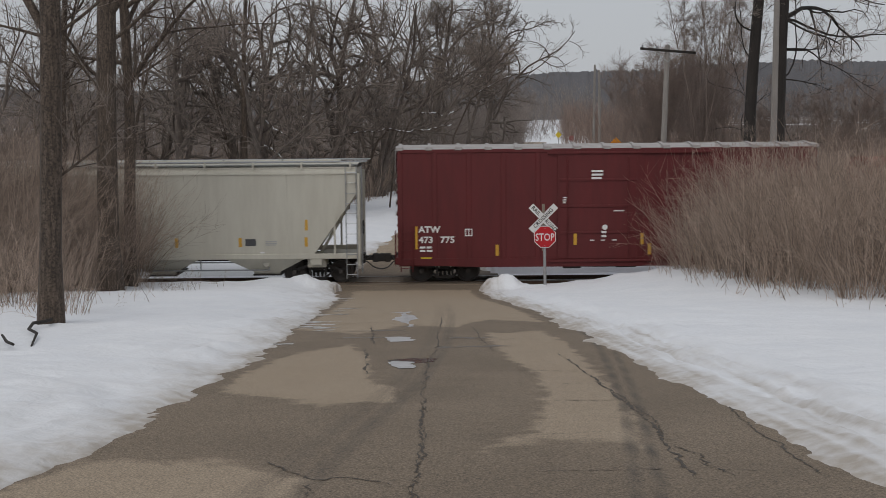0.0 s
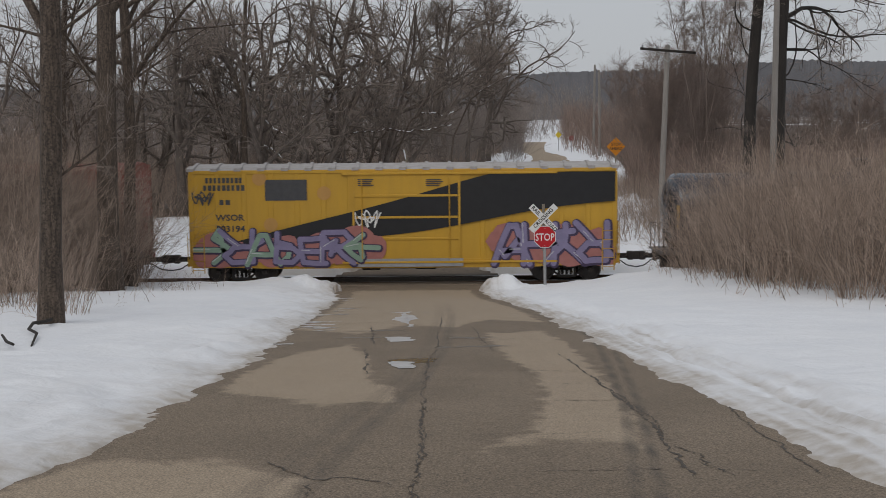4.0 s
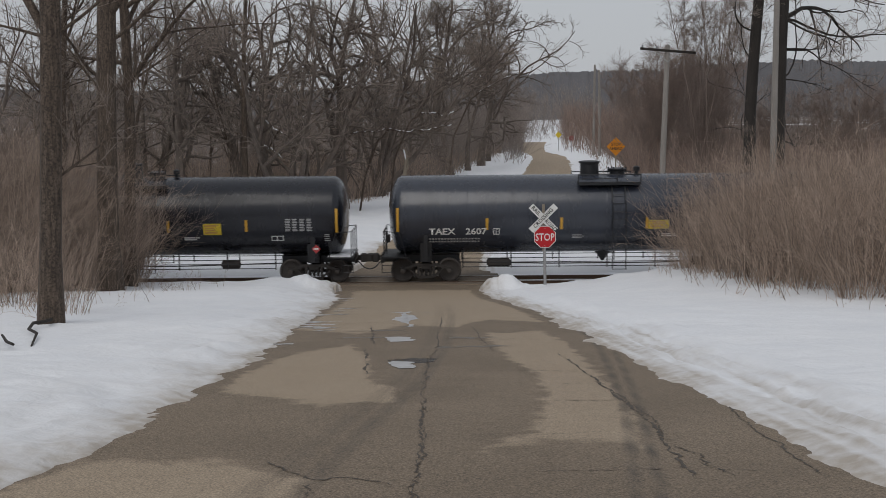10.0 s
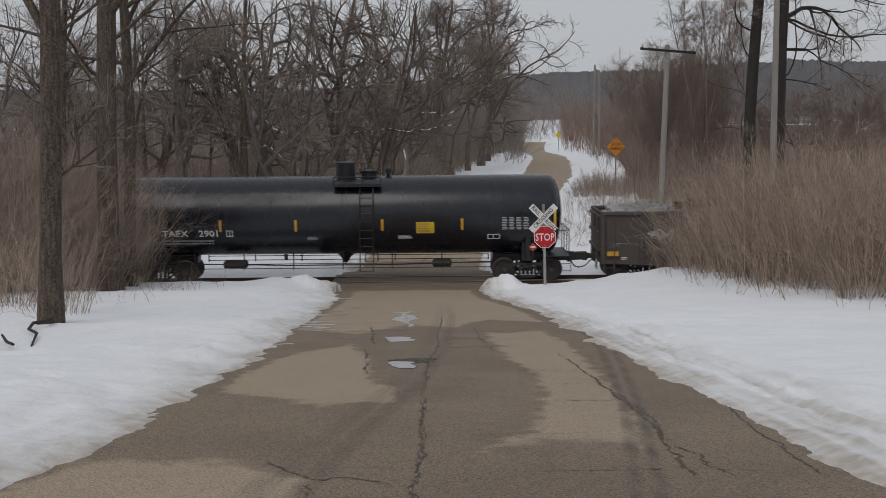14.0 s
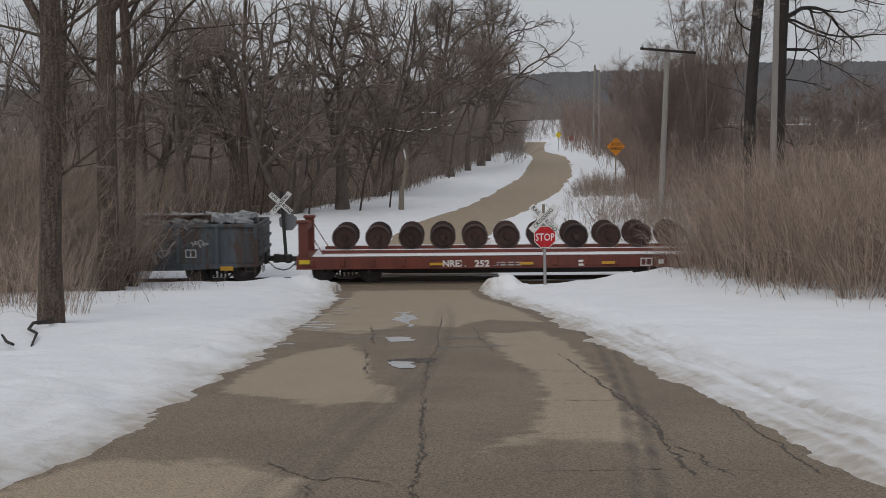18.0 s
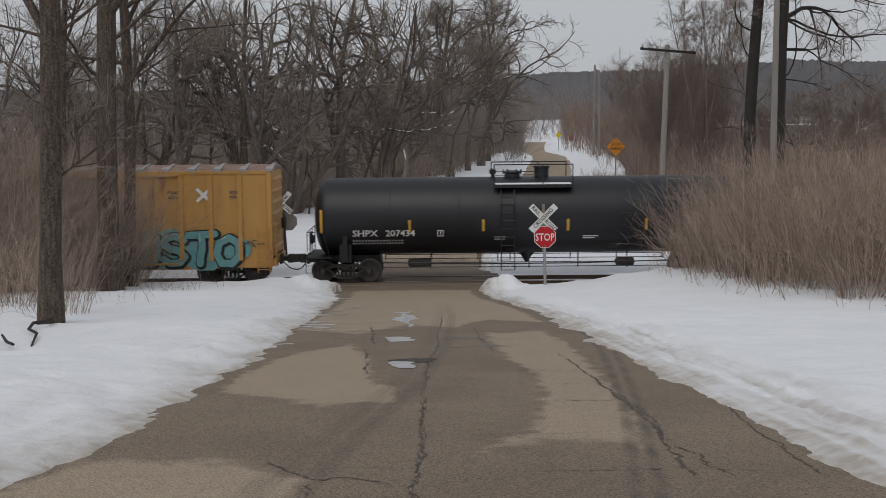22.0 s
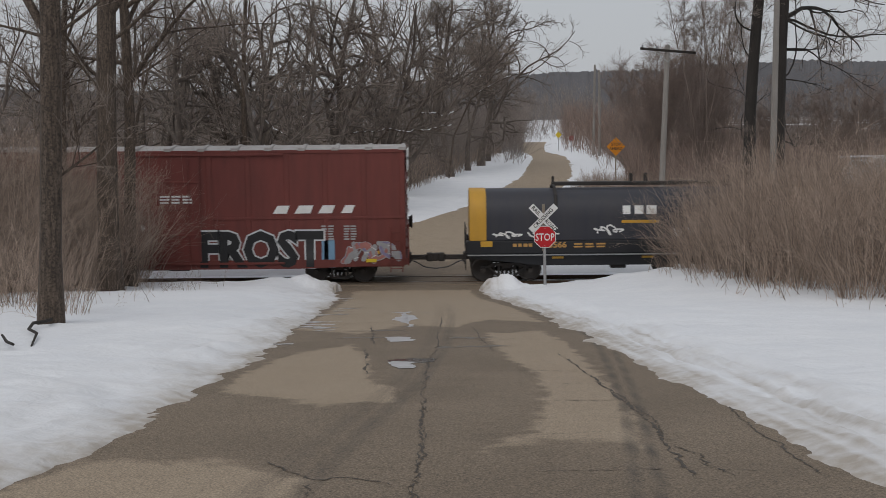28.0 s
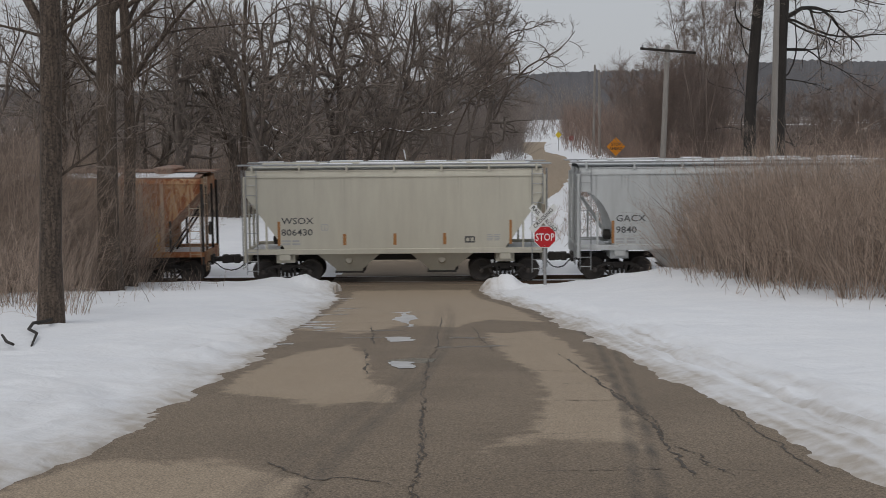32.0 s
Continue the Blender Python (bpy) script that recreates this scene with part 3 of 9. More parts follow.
def build_wood_floor():
    """Brown litter under the trees, with snow left in patches."""
    def sheet_over(name, left, right, ys, cols):
        s = Shape()
        for y in ys:
            a, b = left(y), right(y)
            for k in range(cols):
                x = a + (b - a) * k / (cols - 1)
                v = y + (1.6 * noise.noise((x * 0.35, 1.0, 4.0)) + 0.7 * noise.noise((x * 1.3, 2.0, 4.0))) * smoothstep(92, 76, y)
                s.v.append((x, v, ground_z(x, v) + (0.06 if y > ys[0] else -0.2) + 0.25 * smoothstep(120, 300, y)))
        for j in range(len(ys) - 1):
            for k in range(cols - 1):
                q = j * cols + k
                s.f.append((q, q + 1, q + cols + 1, q + cols))
        lone(name, s, LITTER, "brown leaf litter and old snow on the wood's floor", "woodland floor", kind="structure", smooth=True)
    edge = lambda y: float(np.interp(y, [70, 72, 80, 92, 127, 170, 260, 420, 900], [-22, -14, -8.2, -4.2, 1.1, 5.5, 16, 24, 58]))
    ys = [73.5 + 1.5 * k for k in range(50)] + [150 + 12 * k for k in range(63)]
    sheet_over("forest_floor", lambda y: -60 - 0.9 * y, lambda y: edge(y) - 0.8 + 0.8 * noise.noise((y * 0.4, 0, 0)), ys, 60)
    ys = [80 + 1.5 * k for k in range(46)] + [150 + 12 * k for k in range(63)]
    sheet_over("forest_floor", lambda y: float(np.interp(y, [80, 100, 150, 268, 420, 900], [13, 16, 22, 32, 50, 92])) + 0.8 * noise.noise((y * 0.4, 9, 0)), lambda y: 60 + 0.9 * y, ys, 60)


build_ground()
ROAD = build_road()
build_stains(ROAD)
build_track()
build_wood_floor()

# ---- freight train ----
def paint(name, colour, dirt=None, amount=0.55, rough=0.55, rust=None, rust_edge=(0.6, 0.68), rust_scale=1.6, metal=0.0, coat=0.0):
    """Old car paint: grime runs down it in streaks, rust breaks through in patches."""
    dirt = dirt or tuple(c * 0.6 + 0.01 for c in colour)
    return material(name, colour, rough, metal, second=dirt, scale=1.6, amount=amount, fine=38, fine_amount=0.16, bump=0.12, stretch=(1.6, 1.6, 0.28), third=rust, third_scale=rust_scale, third_edge=rust_edge, coat=coat)


IRON = material("cast_iron", (0.034, 0.031, 0.030), 0.75, 0.2, second=(0.055, 0.046, 0.040), scale=5, amount=0.7, fine=40, fine_amount=0.3)
RUSTY_IRON = material("rusty_iron", (0.11, 0.06, 0.038), 0.8, 0.1, second=(0.055, 0.04, 0.032), scale=4, amount=0.8, fine=40, fine_amount=0.3)
WHEEL = material("wheel_steel", (0.062, 0.056, 0.053), 0.6, 0.3, second=(0.098, 0.082, 0.072), scale=3, amount=0.7, fine=30)
SPARE_STEEL = material("oily_wheel_steel", (0.034, 0.020, 0.018), 0.55, 0.2, second=(0.060, 0.028, 0.022), scale=4, amount=0.8, fine=40, fine_amount=0.3, random_tint=0.35)
WHITE = material("white_lettering", (0.80, 0.80, 0.78), 0.6, second=(0.66, 0.65, 0.63), scale=3, amount=0.5, fine=30, fine_amount=0.15)
GREY_MARK = material("grey_lettering", (0.42, 0.42, 0.42), 0.6, second=(0.3, 0.3, 0.3), fine=30)
DARK_MARK = material("dark_lettering", (0.055, 0.055, 0.06), 0.6, second=(0.09, 0.09, 0.09), fine=30)
YELLOW = material("yellow_reflector", (0.62, 0.34, 0.035), 0.45, second=(0.5, 0.27, 0.03), scale=4, fine=30, fine_amount=0.2)
PLACARD_YELLOW = material("placard_yellow", (0.70, 0.52, 0.03), 0.5, second=(0.6, 0.43, 0.03), fine=30)
PLACARD_RED = material("placard_red", (0.5, 0.06, 0.06), 0.5, fine=30)
GALV = material("galvanised_steel", (0.40, 0.41, 0.42), 0.45, 0.6, second=(0.3, 0.3, 0.3), scale=5, fine=50)
BLACK_TANK = paint("black_tank_paint", (0.007, 0.008, 0.014), (0.011, 0.012, 0.018), 0.6, 0.26, coat=0.12)
SLATE_TANK = paint("slate_tank_paint", (0.036, 0.042, 0.058), (0.025, 0.029, 0.039), 0.6, 0.26, coat=0.25)
DULL_TANK = paint("dull_black_tank_paint", (0.009, 0.010, 0.013), (0.016, 0.016, 0.018), 0.7, 0.46)
SOOT_TANK = paint("sooty_black_tank_paint", (0.013, 0.014, 0.016), (0.019, 0.018, 0.017), 0.8, 0.62)
MAROON = paint("maroon_paint", (0.118, 0.011, 0.012), (0.080, 0.011, 0.011), 0.6, 0.62)
OXIDE = paint("red_oxide_paint", (0.235, 0.040, 0.022), (0.165, 0.034, 0.022), 0.6, 0.65)
BROWN_RED = paint("brown_red_paint", (0.172, 0.038, 0.030), (0.118, 0.033, 0.027), 0.7, 0.65)
YELLOW_PAINT = paint("yellow_paint", (0.58, 0.33, 0.03), (0.48, 0.28, 0.035), 0.5, 0.5)
OCHRE = paint("ochre_paint", (0.54, 0.295, 0.080), (0.43, 0.225, 0.068), 0.6, 0.55, rust=(0.24, 0.10, 0.042), rust_edge=(0.61, 0.69))
DOOR_BLACK = paint("black_door_paint", (0.018, 0.018, 0.019), (0.035, 0.03, 0.026), 0.5, 0.6)
ROOF_PALE = paint("weathered_roof", (0.42, 0.40, 0.39), (0.30, 0.27, 0.25), 0.7, 0.6)
ROOF_RUST = paint("rusty_roof", (0.30, 0.22, 0.17), (0.22, 0.10, 0.06), 0.9, 0.7)
HOPPER_CREAM = paint("cream_grey_paint", (0.56, 0.535, 0.455), (0.46, 0.43, 0.36), 0.6, 0.5)
HOPPER_GREY = paint("pale_grey_paint", (0.54, 0.56, 0.56), (0.38, 0.385, 0.38), 0.6, 0.5)
HOPPER_SAND = paint("sand_grey_paint", (0.53, 0.505, 0.42), (0.44, 0.41, 0.345), 0.6, 0.5)
HOPPER_RUST = paint("rusted_paint", (0.48, 0.31, 0.17), (0.30, 0.115, 0.04), 0.95, 0.75, rust=(0.24, 0.078, 0.026), rust_edge=(0.47, 0.56), rust_scale=4.2)
RUST_POST = paint("rust_post_paint", (0.56, 0.47, 0.36), (0.30, 0.15, 0.07), 0.8, 0.75)
GONDOLA_DARK = paint("dark_gondola_paint", (0.066, 0.057, 0.053), (0.098, 0.075, 0.061), 0.8, 0.75)
GONDOLA_BLUE = paint("blue_grey_gondola_paint", (0.105, 0.125, 0.145), (0.065, 0.075, 0.085), 0.9, 0.7, rust=(0.085, 0.058, 0.047), rust_edge=(0.50, 0.58), rust_scale=2.6)
FLAT_RED = paint("flat_car_paint", (0.18, 0.045, 0.03), (0.11, 0.04, 0.03), 0.8, 0.7)
COIL_BLUE = paint("dark_blue_hood_paint", (0.028, 0.029, 0.040), (0.045, 0.043, 0.048), 0.7, 0.6)
HOOD_YELLOW = paint("hood_end_paint", (0.56, 0.30, 0.03), (0.45, 0.25, 0.04), 0.6, 0.6)
SCRAP = material("scrap_metal", (0.25, 0.25, 0.255), 0.65, 0.3, second=(0.42, 0.43, 0.44), scale=5, amount=0.9, fine=18, fine_amount=0.5)


def build_wheel_mesh():
    s = Shape()
    s.smooth = True
    prof = [(-0.80, 0.0), (-0.80, 0.10), (-0.70, 0.11), (-0.70, 0.36), (-0.715, 0.38), (-0.78, 0.385), (-0.78, 0.425), (-0.70, 0.44), (-0.69, 0.465), (-0.665, 0.465), (-0.655, 0.40), (-0.66, 0.36), (-0.66, 0.11), (-0.60, 0.10), (-0.58, 0.085)]
    full = prof + [(-a, b) for a, b in reversed(prof)]
    s.lathe(full, "y", 36)
    for sg in (-1, 1):
        s.lathe([(sg * 0.80, 0.07), (sg * 1.10, 0.07)], "y", 14)
        s.lathe([(sg * 1.02, 0.085), (sg * 1.15, 0.085), (sg * 1.16, 0.06)], "y", 14)
        for k in range(3):
            a = 2.0944 * k
            s.cyl((0.045 * math.cos(a), sg * 1.155, 0.045 * math.sin(a)), (0.045 * math.cos(a), sg * 1.185, 0.045 * math.sin(a)), 0.016, 6)
    return s.mesh("wheelset", WHEEL)


def build_truck_meshes():
    t = Shape()
    t.box(-0.19, 0.19, -1.06, 1.06, 0.50, 0.70, 0.02)
    t.cyl((0, 0, 0.6), (0, 0, 0.86), 0.2, 16)
    for sg in (-1, 1):
        for x in (-0.16, 0, 0.16):
            prof = []
            for k in range(9):
                z = 0.27 + 0.23 * k / 8
                prof += [(z, 0.052), (z + 0.012, 0.072)]
            t.lathe(prof, "z", 10, (x, sg * 1.0, 0))
        t.box(sg * 0.45 - 0.03, sg * 0.45 + 0.03, -0.85, 0.85, 0.33, 0.43)
        t.cyl((sg * 0.45, -0.3, 0.4), (0, 0, 0.47), 0.025, 6)
    f = Shape()
    f.prism([(-0.99, 0.47), (-0.78, 0.50), (-0.40, 0.62), (0.40, 0.62), (0.78, 0.50), (0.99, 0.47), (0.99, 0.57), (0.80, 0.60), (0.44, 0.73), (-0.44, 0.73), (-0.80, 0.60), (-0.99, 0.57)], -0.06, 0.06)
    f.prism([(-0.64, 0.47), (-0.30, 0.16), (0.30, 0.16), (0.64, 0.47), (0.64, 0.55), (0.27, 0.25), (-0.27, 0.25), (-0.64, 0.55)], -0.055, 0.055)
    for sg in (-1, 1):
        a, b = sorted((sg * 0.25, sg * 0.34))
        f.box(a, b, -0.065, 0.065, 0.2, 0.68, 0.01)
        a, b = sorted((sg * 0.79, sg * 0.98))
        f.box(a, b, -0.08, 0.08, 0.40, 0.56, 0.02)
    return t.mesh("truck", IRON), f.mesh("sideframe", IRON), build_wheel_mesh()


TRUCK_MESH, FRAME_MESH, WHEELSET_MESH = build_truck_meshes()
WHEELS = []
AXLE_Z = 0.44


def truck(car, x, steel=None):
    t = part("truck", TRUCK_MESH, IRON, car, at=(x, 0, 0))
    for sg in (-1, 1):
        part("sideframe", FRAME_MESH, IRON, t, at=(0, sg * 1.0, 0))
    for sg in (-1, 1):
        w = part("wheelset", WHEELSET_MESH, WHEEL, t, at=(sg * 0.889, 0, AXLE_Z))
        WHEELS.append((w, car))


def coupler(car, x, reach, sg, z=0.86):
    """Draft gear from the end sill at x to the pulling face."""
    s = Shape()
    e = x + sg * reach
    a, b = sorted((x - sg * 0.25, e - sg * 0.32))
    s.box(a, b, -0.09, 0.09, z - 0.10, z + 0.08, 0.015)
    a, b = sorted((e - sg * 0.36, e - sg * 0.10))
    s.box(a, b, -0.15, 0.15, z - 0.17, z + 0.16, 0.04)
    a, b = sorted((e - sg * 0.14, e + sg * 0.10))
    s.box(a, b, -0.16 if sg > 0 else 0.02, -0.02 if sg > 0 else 0.16, z - 0.15, z + 0.15, 0.03)
    a, b = sorted((x - sg * 0.02, x + sg * 0.09))
    s.box(a, b, -0.3, 0.3, z - 0.2, z + 0.17, 0.02)
    s.tube([(e - sg * 0.4, -0.15, z + 0.12), (e - sg * 0.45, -0.7, z + 0.1), (x + sg * 0.06, -1.2, z + 0.02), (x + sg * 0.05, -1.35, z - 0.12)], 0.016, 5)
    part("coupler", s, IRON, car)
    h = Shape()
    pts = []
    for k in range(9):
        t = k / 8
        pts.append((x + sg * (0.05 + (reach - 0.05) * t), -0.22 + 0.1 * t, z - 0.12 - 0.33 * math.sin(math.pi * 0.5 * t) ** 1.5 + 0.02 * math.sin(9 * t)))
    h.tube(pts, 0.025, 6)
    part("air_hose", h, DARK_MARK, car, "black rubber air hose")


def ladder(car, x0, x1, y, z0, z1, mat, n=None, name="ladder", lean=0.0):
    s = Shape()
    for x in (x0, x1):
        s.cyl((x, y + lean, z0), (x, y, z1), 0.02, 5)
    n = n or max(2, int((z1 - z0) / 0.33))
    for i in range(n):
        z = z0 + (z1 - z0) * (i + 0.4) / n
        yy = y + lean * (1 - (z - z0) / (z1 - z0))
        s.cyl((x0, yy, z), (x1, yy, z), 0.013, 5)
    return part(name, s, mat, car)


def end_ladder(car, x, y0, y1, z0, z1, mat, name="end_ladder"):
    s = Shape()
    for y in (y0, y1):
        s.cyl((x, y, z0), (x, y, z1), 0.02, 5)
    n = max(2, int((z1 - z0) / 0.36))
    for i in range(n):
        z = z0 + (z1 - z0) * (i + 0.4) / n
        s.cyl((x, y0, z), (x, y1, z), 0.013, 5)
    return part(name, s, mat, car)


def patch(car, name, x0, x1, z0, z1, mat, hug, label=""):
    """A painted or glued plate that follows the side."""
    s = Shape()
    n = max(2, int((z1 - z0) / 0.12) + 1)
    for i in range(n):
        z = z0 + (z1 - z0) * i / (n - 1)
        s.v += [(x0, hug(z), z), (x1, hug(z), z)]
    s.f = [(2 * i, 2 * i + 1, 2 * i + 3, 2 * i + 2) for i in range(n - 1)]
    return part(name, s, mat, car, label)


def bars(car, x0, x1, z0, z1, rows, mat, hug, seed, name="small_print", cols=1, duty=0.85):
    """Lines of print too small to read, one bar a line."""
    rng = random.Random(seed)
    s = Shape()
    pitch = (z1 - z0) / rows
    for r in range(rows):
        za, zb = z0 + pitch * (r + 0.22), z0 + pitch * (r + 0.8)
        for c in range(cols):
            a = x0 + (x1 - x0) * c / cols
            b = a + (x1 - x0) / cols * duty * rng.uniform(0.75, 1.0)
            n = len(s.v)
            s.v += [(a, hug(za), za), (b, hug(za), za), (b, hug(zb), zb), (a, hug(zb), zb)]
            s.f.append((n, n + 1, n + 2, n + 3))
    ob = part(name, s, mat, car)
    if rows * cols > 3:
        ob["kind"] = "stuff"
    return ob


def outline_box(car, x0, x1, z0, z1, w, mat, hug, name="stencil_frame"):
    s = Shape()
    for a, b, c, d in ((x0, x1, z0, z0 + w), (x0, x1, z1 - w, z1), (x0, x0 + w, z0 + w, z1 - w), (x1 - w, x1, z0 + w, z1 - w), (x0 + (x1 - x0) * 0.45, x0 + (x1 - x0) * 0.45 + w, z0 + w, z1 - w)):
        n = len(s.v)
        s.v += [(a, hug(c), c), (b, hug(c), c), (b, hug(d), d), (a, hug(d), d)]
        s.f.append((n, n + 1, n + 2, n + 3))
    return part(name, s, mat, car)


def diamond(car, x, z, r, mat, hug, label):
    s = Shape()
    s.v = [(x - r, hug(z), z), (x, hug(z - r), z - r), (x + r, hug(z), z), (x, hug(z + r), z + r)]
    s.f = [(0, 1, 2, 3)]
    p = part("placard", s, mat, car, label)
    s = Shape()
    k = r * 0.5
    s.v = [(x - k, hug(z) - 0.003, z - k * 0.3), (x + k, hug(z) - 0.003, z - k * 0.3), (x + k, hug(z) - 0.003, z + k * 0.4), (x - k, hug(z) - 0.003, z + k * 0.4)]
    s.f = [(0, 1, 2, 3)]
    part("placard_panel", s, WHITE, p)


def round_head(length, radius, depth, steps=9):
    h = length / 2
    prof = [(-h + depth * (1 - math.cos(math.pi / 2 * k / steps)), max(0.003, radius * math.sin(math.pi / 2 * k / steps) ** 0.82)) for k in range(steps + 1)]
    return prof + [(-a, b) for a, b in reversed(prof)]


def tank_car(label, length, radius, centre, bogies, mat, style, mark, number, reach, seed, trim=None, letter=0.25):
    rng = random.Random(seed)
    car = thing("tank_car", label, "tank car", "cars of the train")
    trim = trim or DULL_TANK

    def hug(z, lift=0.006):
        return -math.sqrt(max(0.01, (radius + lift) ** 2 - (z - centre) ** 2))
    s = Shape()
    s.smooth = True
    s.lathe(round_head(length, radius, 0.52), "x", 48, (0, 0, centre))
    shell = part("tank", s, mat, car)
    for x in (-length * 0.32, -length * 0.16, 0.0, length * 0.17, length * 0.33):
        s = Shape()
        s.lathe([(x - 0.02, radius + 0.001), (x - 0.008, radius + 0.006), (x + 0.008, radius + 0.006), (x + 0.02, radius + 0.001)], "x", 48, (0, 0, centre))
        part("weld_seam", s, mat, car, smooth=True)
    half = length / 2
    belly = centre - radius
    for sg in (-1, 1):
        bx = sg * bogies / 2
        end = sg * (half + 0.25)
        # stub sill, saddle and end platform
        s = Shape()
        a, b = sorted((bx - sg * 1.3, end))
        s.box(a, b, -0.33, 0.33, 0.72, 1.0, 0.02)
        part("stub_sill", s, trim, car)
        s = Shape()
        ring = [(math.sin(a) * (radius + 0.02), centre - math.cos(a) * (radius + 0.02)) for a in np.linspace(-0.85, 0.85, 13)]
        s.slab(ring + [(1.15, 0.8), (-1.15, 0.8)], bx - 0.22, bx + 0.22)
        for yy in (-1, 1):
            s.box(bx - 0.09, bx + 0.09, yy * 1.28 - 0.05, yy * 1.28 + 0.05, 0.82, centre - radius * 0.45, 0.01)
        part("saddle", s, trim, car)
        s = Shape()
        a, b = sorted((sg * (half - 0.75), end))
        s.box(a, b, -1.45, 1.45, 0.98, 1.03)
        part("end_platform", s, trim, car)
        part("snow_cover", Shape().box(a + 0.05, b - 0.05, -1.35, 1.3, 1.032, 1.05), SNOW, car, "thin snow on the platform") if rng.random() < 0.4 else None
        # railing on the end platform
        s = Shape()
        e = end - sg * 0.06
        for y in (-1.4, -0.5, 0.5, 1.4):
            s.cyl((e, y, 1.0), (e, y, 2.0), 0.018, 5)
        s.cyl((e, -1.4, 2.0), (e, 1.4, 2.0), 0.018, 5)
        for y in (-1.4, 1.4):
            s.tube([(e, y, 2.0), (sg * (half - 0.4), y, 1.95), (sg * (half - 0.65), y, 1.03)], 0.018, 5)
        part("end_railing", s, trim, car)
        s = Shape()
        a, b = sorted((end, end - sg * 0.4))
        for x in (a, b):
            s.cyl((x, -1.42, 0.42), (x, -1.42, 1.0), 0.016, 5)
        for z in (0.45, 0.72):
            s.cyl((a, -1.42, z), (b, -1.42, z), 0.014, 5)
        part("sill_step", s, trim, car)
        truck(car, bx)
        coupler(car, end, reach[0 if sg < 0 else 1], sg)
    # brake wheel on one end
    s = Shape()
    e = -(half + 0.1)
    s.lathe([(e, 0.24), (e + 0.03, 0.26), (e + 0.05, 0.24), (e + 0.03, 0.21)], "x", 16, (0, -1.0, 1.75))
    s.cyl((e, -1.0, 1.75), (e + 0.02, -1.0, 1.1), 0.02, 5)
    s.box(e, e + 0.15, -1.1, -0.9, 1.55, 1.85, 0.02)
    part("brake_wheel", s, trim, car)
    # running rail below the belly
    rz = 0.80
    reach_x = bogies / 2 - 1.4
    for y in (-1.38, 1.38):
        for z in (rz, rz - 0.17):
            part("handrail", Shape().cyl((-reach_x, y, z), (reach_x, y, z), 0.016, 5), trim, car)
        n = 7
        for i in range(n):
            x = -reach_x + 2 * reach_x * i / (n - 1)
            part("rail_post", Shape().box(x - 0.02, x + 0.02, y - 0.02, y + 0.02, rz - 0.22, belly + radius * 0.16), trim, car)
    # bottom outlet and brake gear
    s = Shape()
    s.smooth = True
    s.lathe([(belly - 0.35, 0.06), (belly - 0.3, 0.09), (belly - 0.1, 0.22), (belly + 0.08, 0.4)], "z", 16)
    part("outlet_valve", s, trim, car)
    s = Shape()
    s.box(-bogies * 0.33, -bogies * 0.33 + 0.9, -0.9, -0.5, 0.58, 0.85, 0.05)
    s.lathe([(bogies * 0.24, 0.05), (bogies * 0.24 + 0.05, 0.16), (bogies * 0.24 + 0.7, 0.16), (bogies * 0.24 + 0.75, 0.05)], "x", 12, (0, -0.75, 0.72))
    s.tube([(-bogies / 2 + 0.6, -0.6, 0.74), (-2, -0.7, 0.66), (2, -0.65, 0.66), (bogies / 2 - 0.6, -0.5, 0.74)], 0.025, 5)
    part("brake_gear", s, IRON, car)
    # top fittings: style gives platform ends, ladder place, hatch place
    p0, p1, lx, hx, vx, rail_h, dome_r, dome_h, snowy = style
    top = centre + radius
    if p1 > p0:
        for y in (-1.0, 1.0):
            s = Shape()
            s.box(p0, p1, y - 0.32, y + 0.32, top - 0.30, top - 0.25)
            s.box(p0, p1, y - 0.34 if y < 0 else y + 0.30, y - 0.30 if y < 0 else y + 0.34, top - 0.36, top - 0.25)
            for x in np.linspace(p0 + 0.1, p1 - 0.1, 4):
                s.cyl((x, y, top - 0.27), (x, y * 0.75, top - 0.45), 0.025, 5)
            part("top_platform", s, trim, car)
        if snowy:
            part("snow_cover", Shape().box(p0 + 0.05, p1 - 0.05, -1.30, -0.75, top - 0.248, top - 0.20, 0.015), SNOW, car, "snow lying on the platform")
        for y in (-1.28, 1.28):
            if rail_h > 0:
                for x in (p0, p0 + (p1 - p0) * 0.62, p1):
                    part("railing_post", Shape().cyl((x, y, top - 0.3), (x, y, top - 0.27 + rail_h), 0.022, 6), trim, car)
                s = Shape()
                s.tube([(p0, y, top - 0.27 + rail_h), (p1, y, top - 0.27 + rail_h)], 0.022, 6)
                s.tube([(p0, y, top - 0.27 + rail_h * 0.5), (p0 + (p1 - p0) * 0.62, y, top - 0.27 + rail_h * 0.5)], 0.016, 6)
                part("railing", s, trim, car)
    for y in (-1, 1):
        s = Shape()
        yy = y * (radius + 0.08)
        for x in (lx, lx + 0.5):
            s.tube([(x, y * 1.15, top - 0.28), (x, yy * 0.99, centre + radius * 0.35), (x, yy, centre), (x, yy, 0.5)], 0.022, 5)
        for i in range(11):
            z = 0.52 + i * 0.31
            if z < top - 0.3:
                dy = math.sqrt(max(0, (radius + 0.08) ** 2 - max(0, z - centre) ** 2))
                s.cyl((lx, y * max(dy, 1.15), z), (lx + 0.5, y * max(dy, 1.15), z), 0.014, 5)
        part("side_ladder", s, trim, car)
    s = Shape()
    s.smooth = True
    s.lathe([(top - 0.12, dome_r), (top + dome_h * 0.8, dome_r), (top + dome_h * 0.82, dome_r + 0.05), (top + dome_h * 0.95, dome_r + 0.05), (top + dome_h, dome_r * 0.7)], "z", 24, (hx, 0, 0))
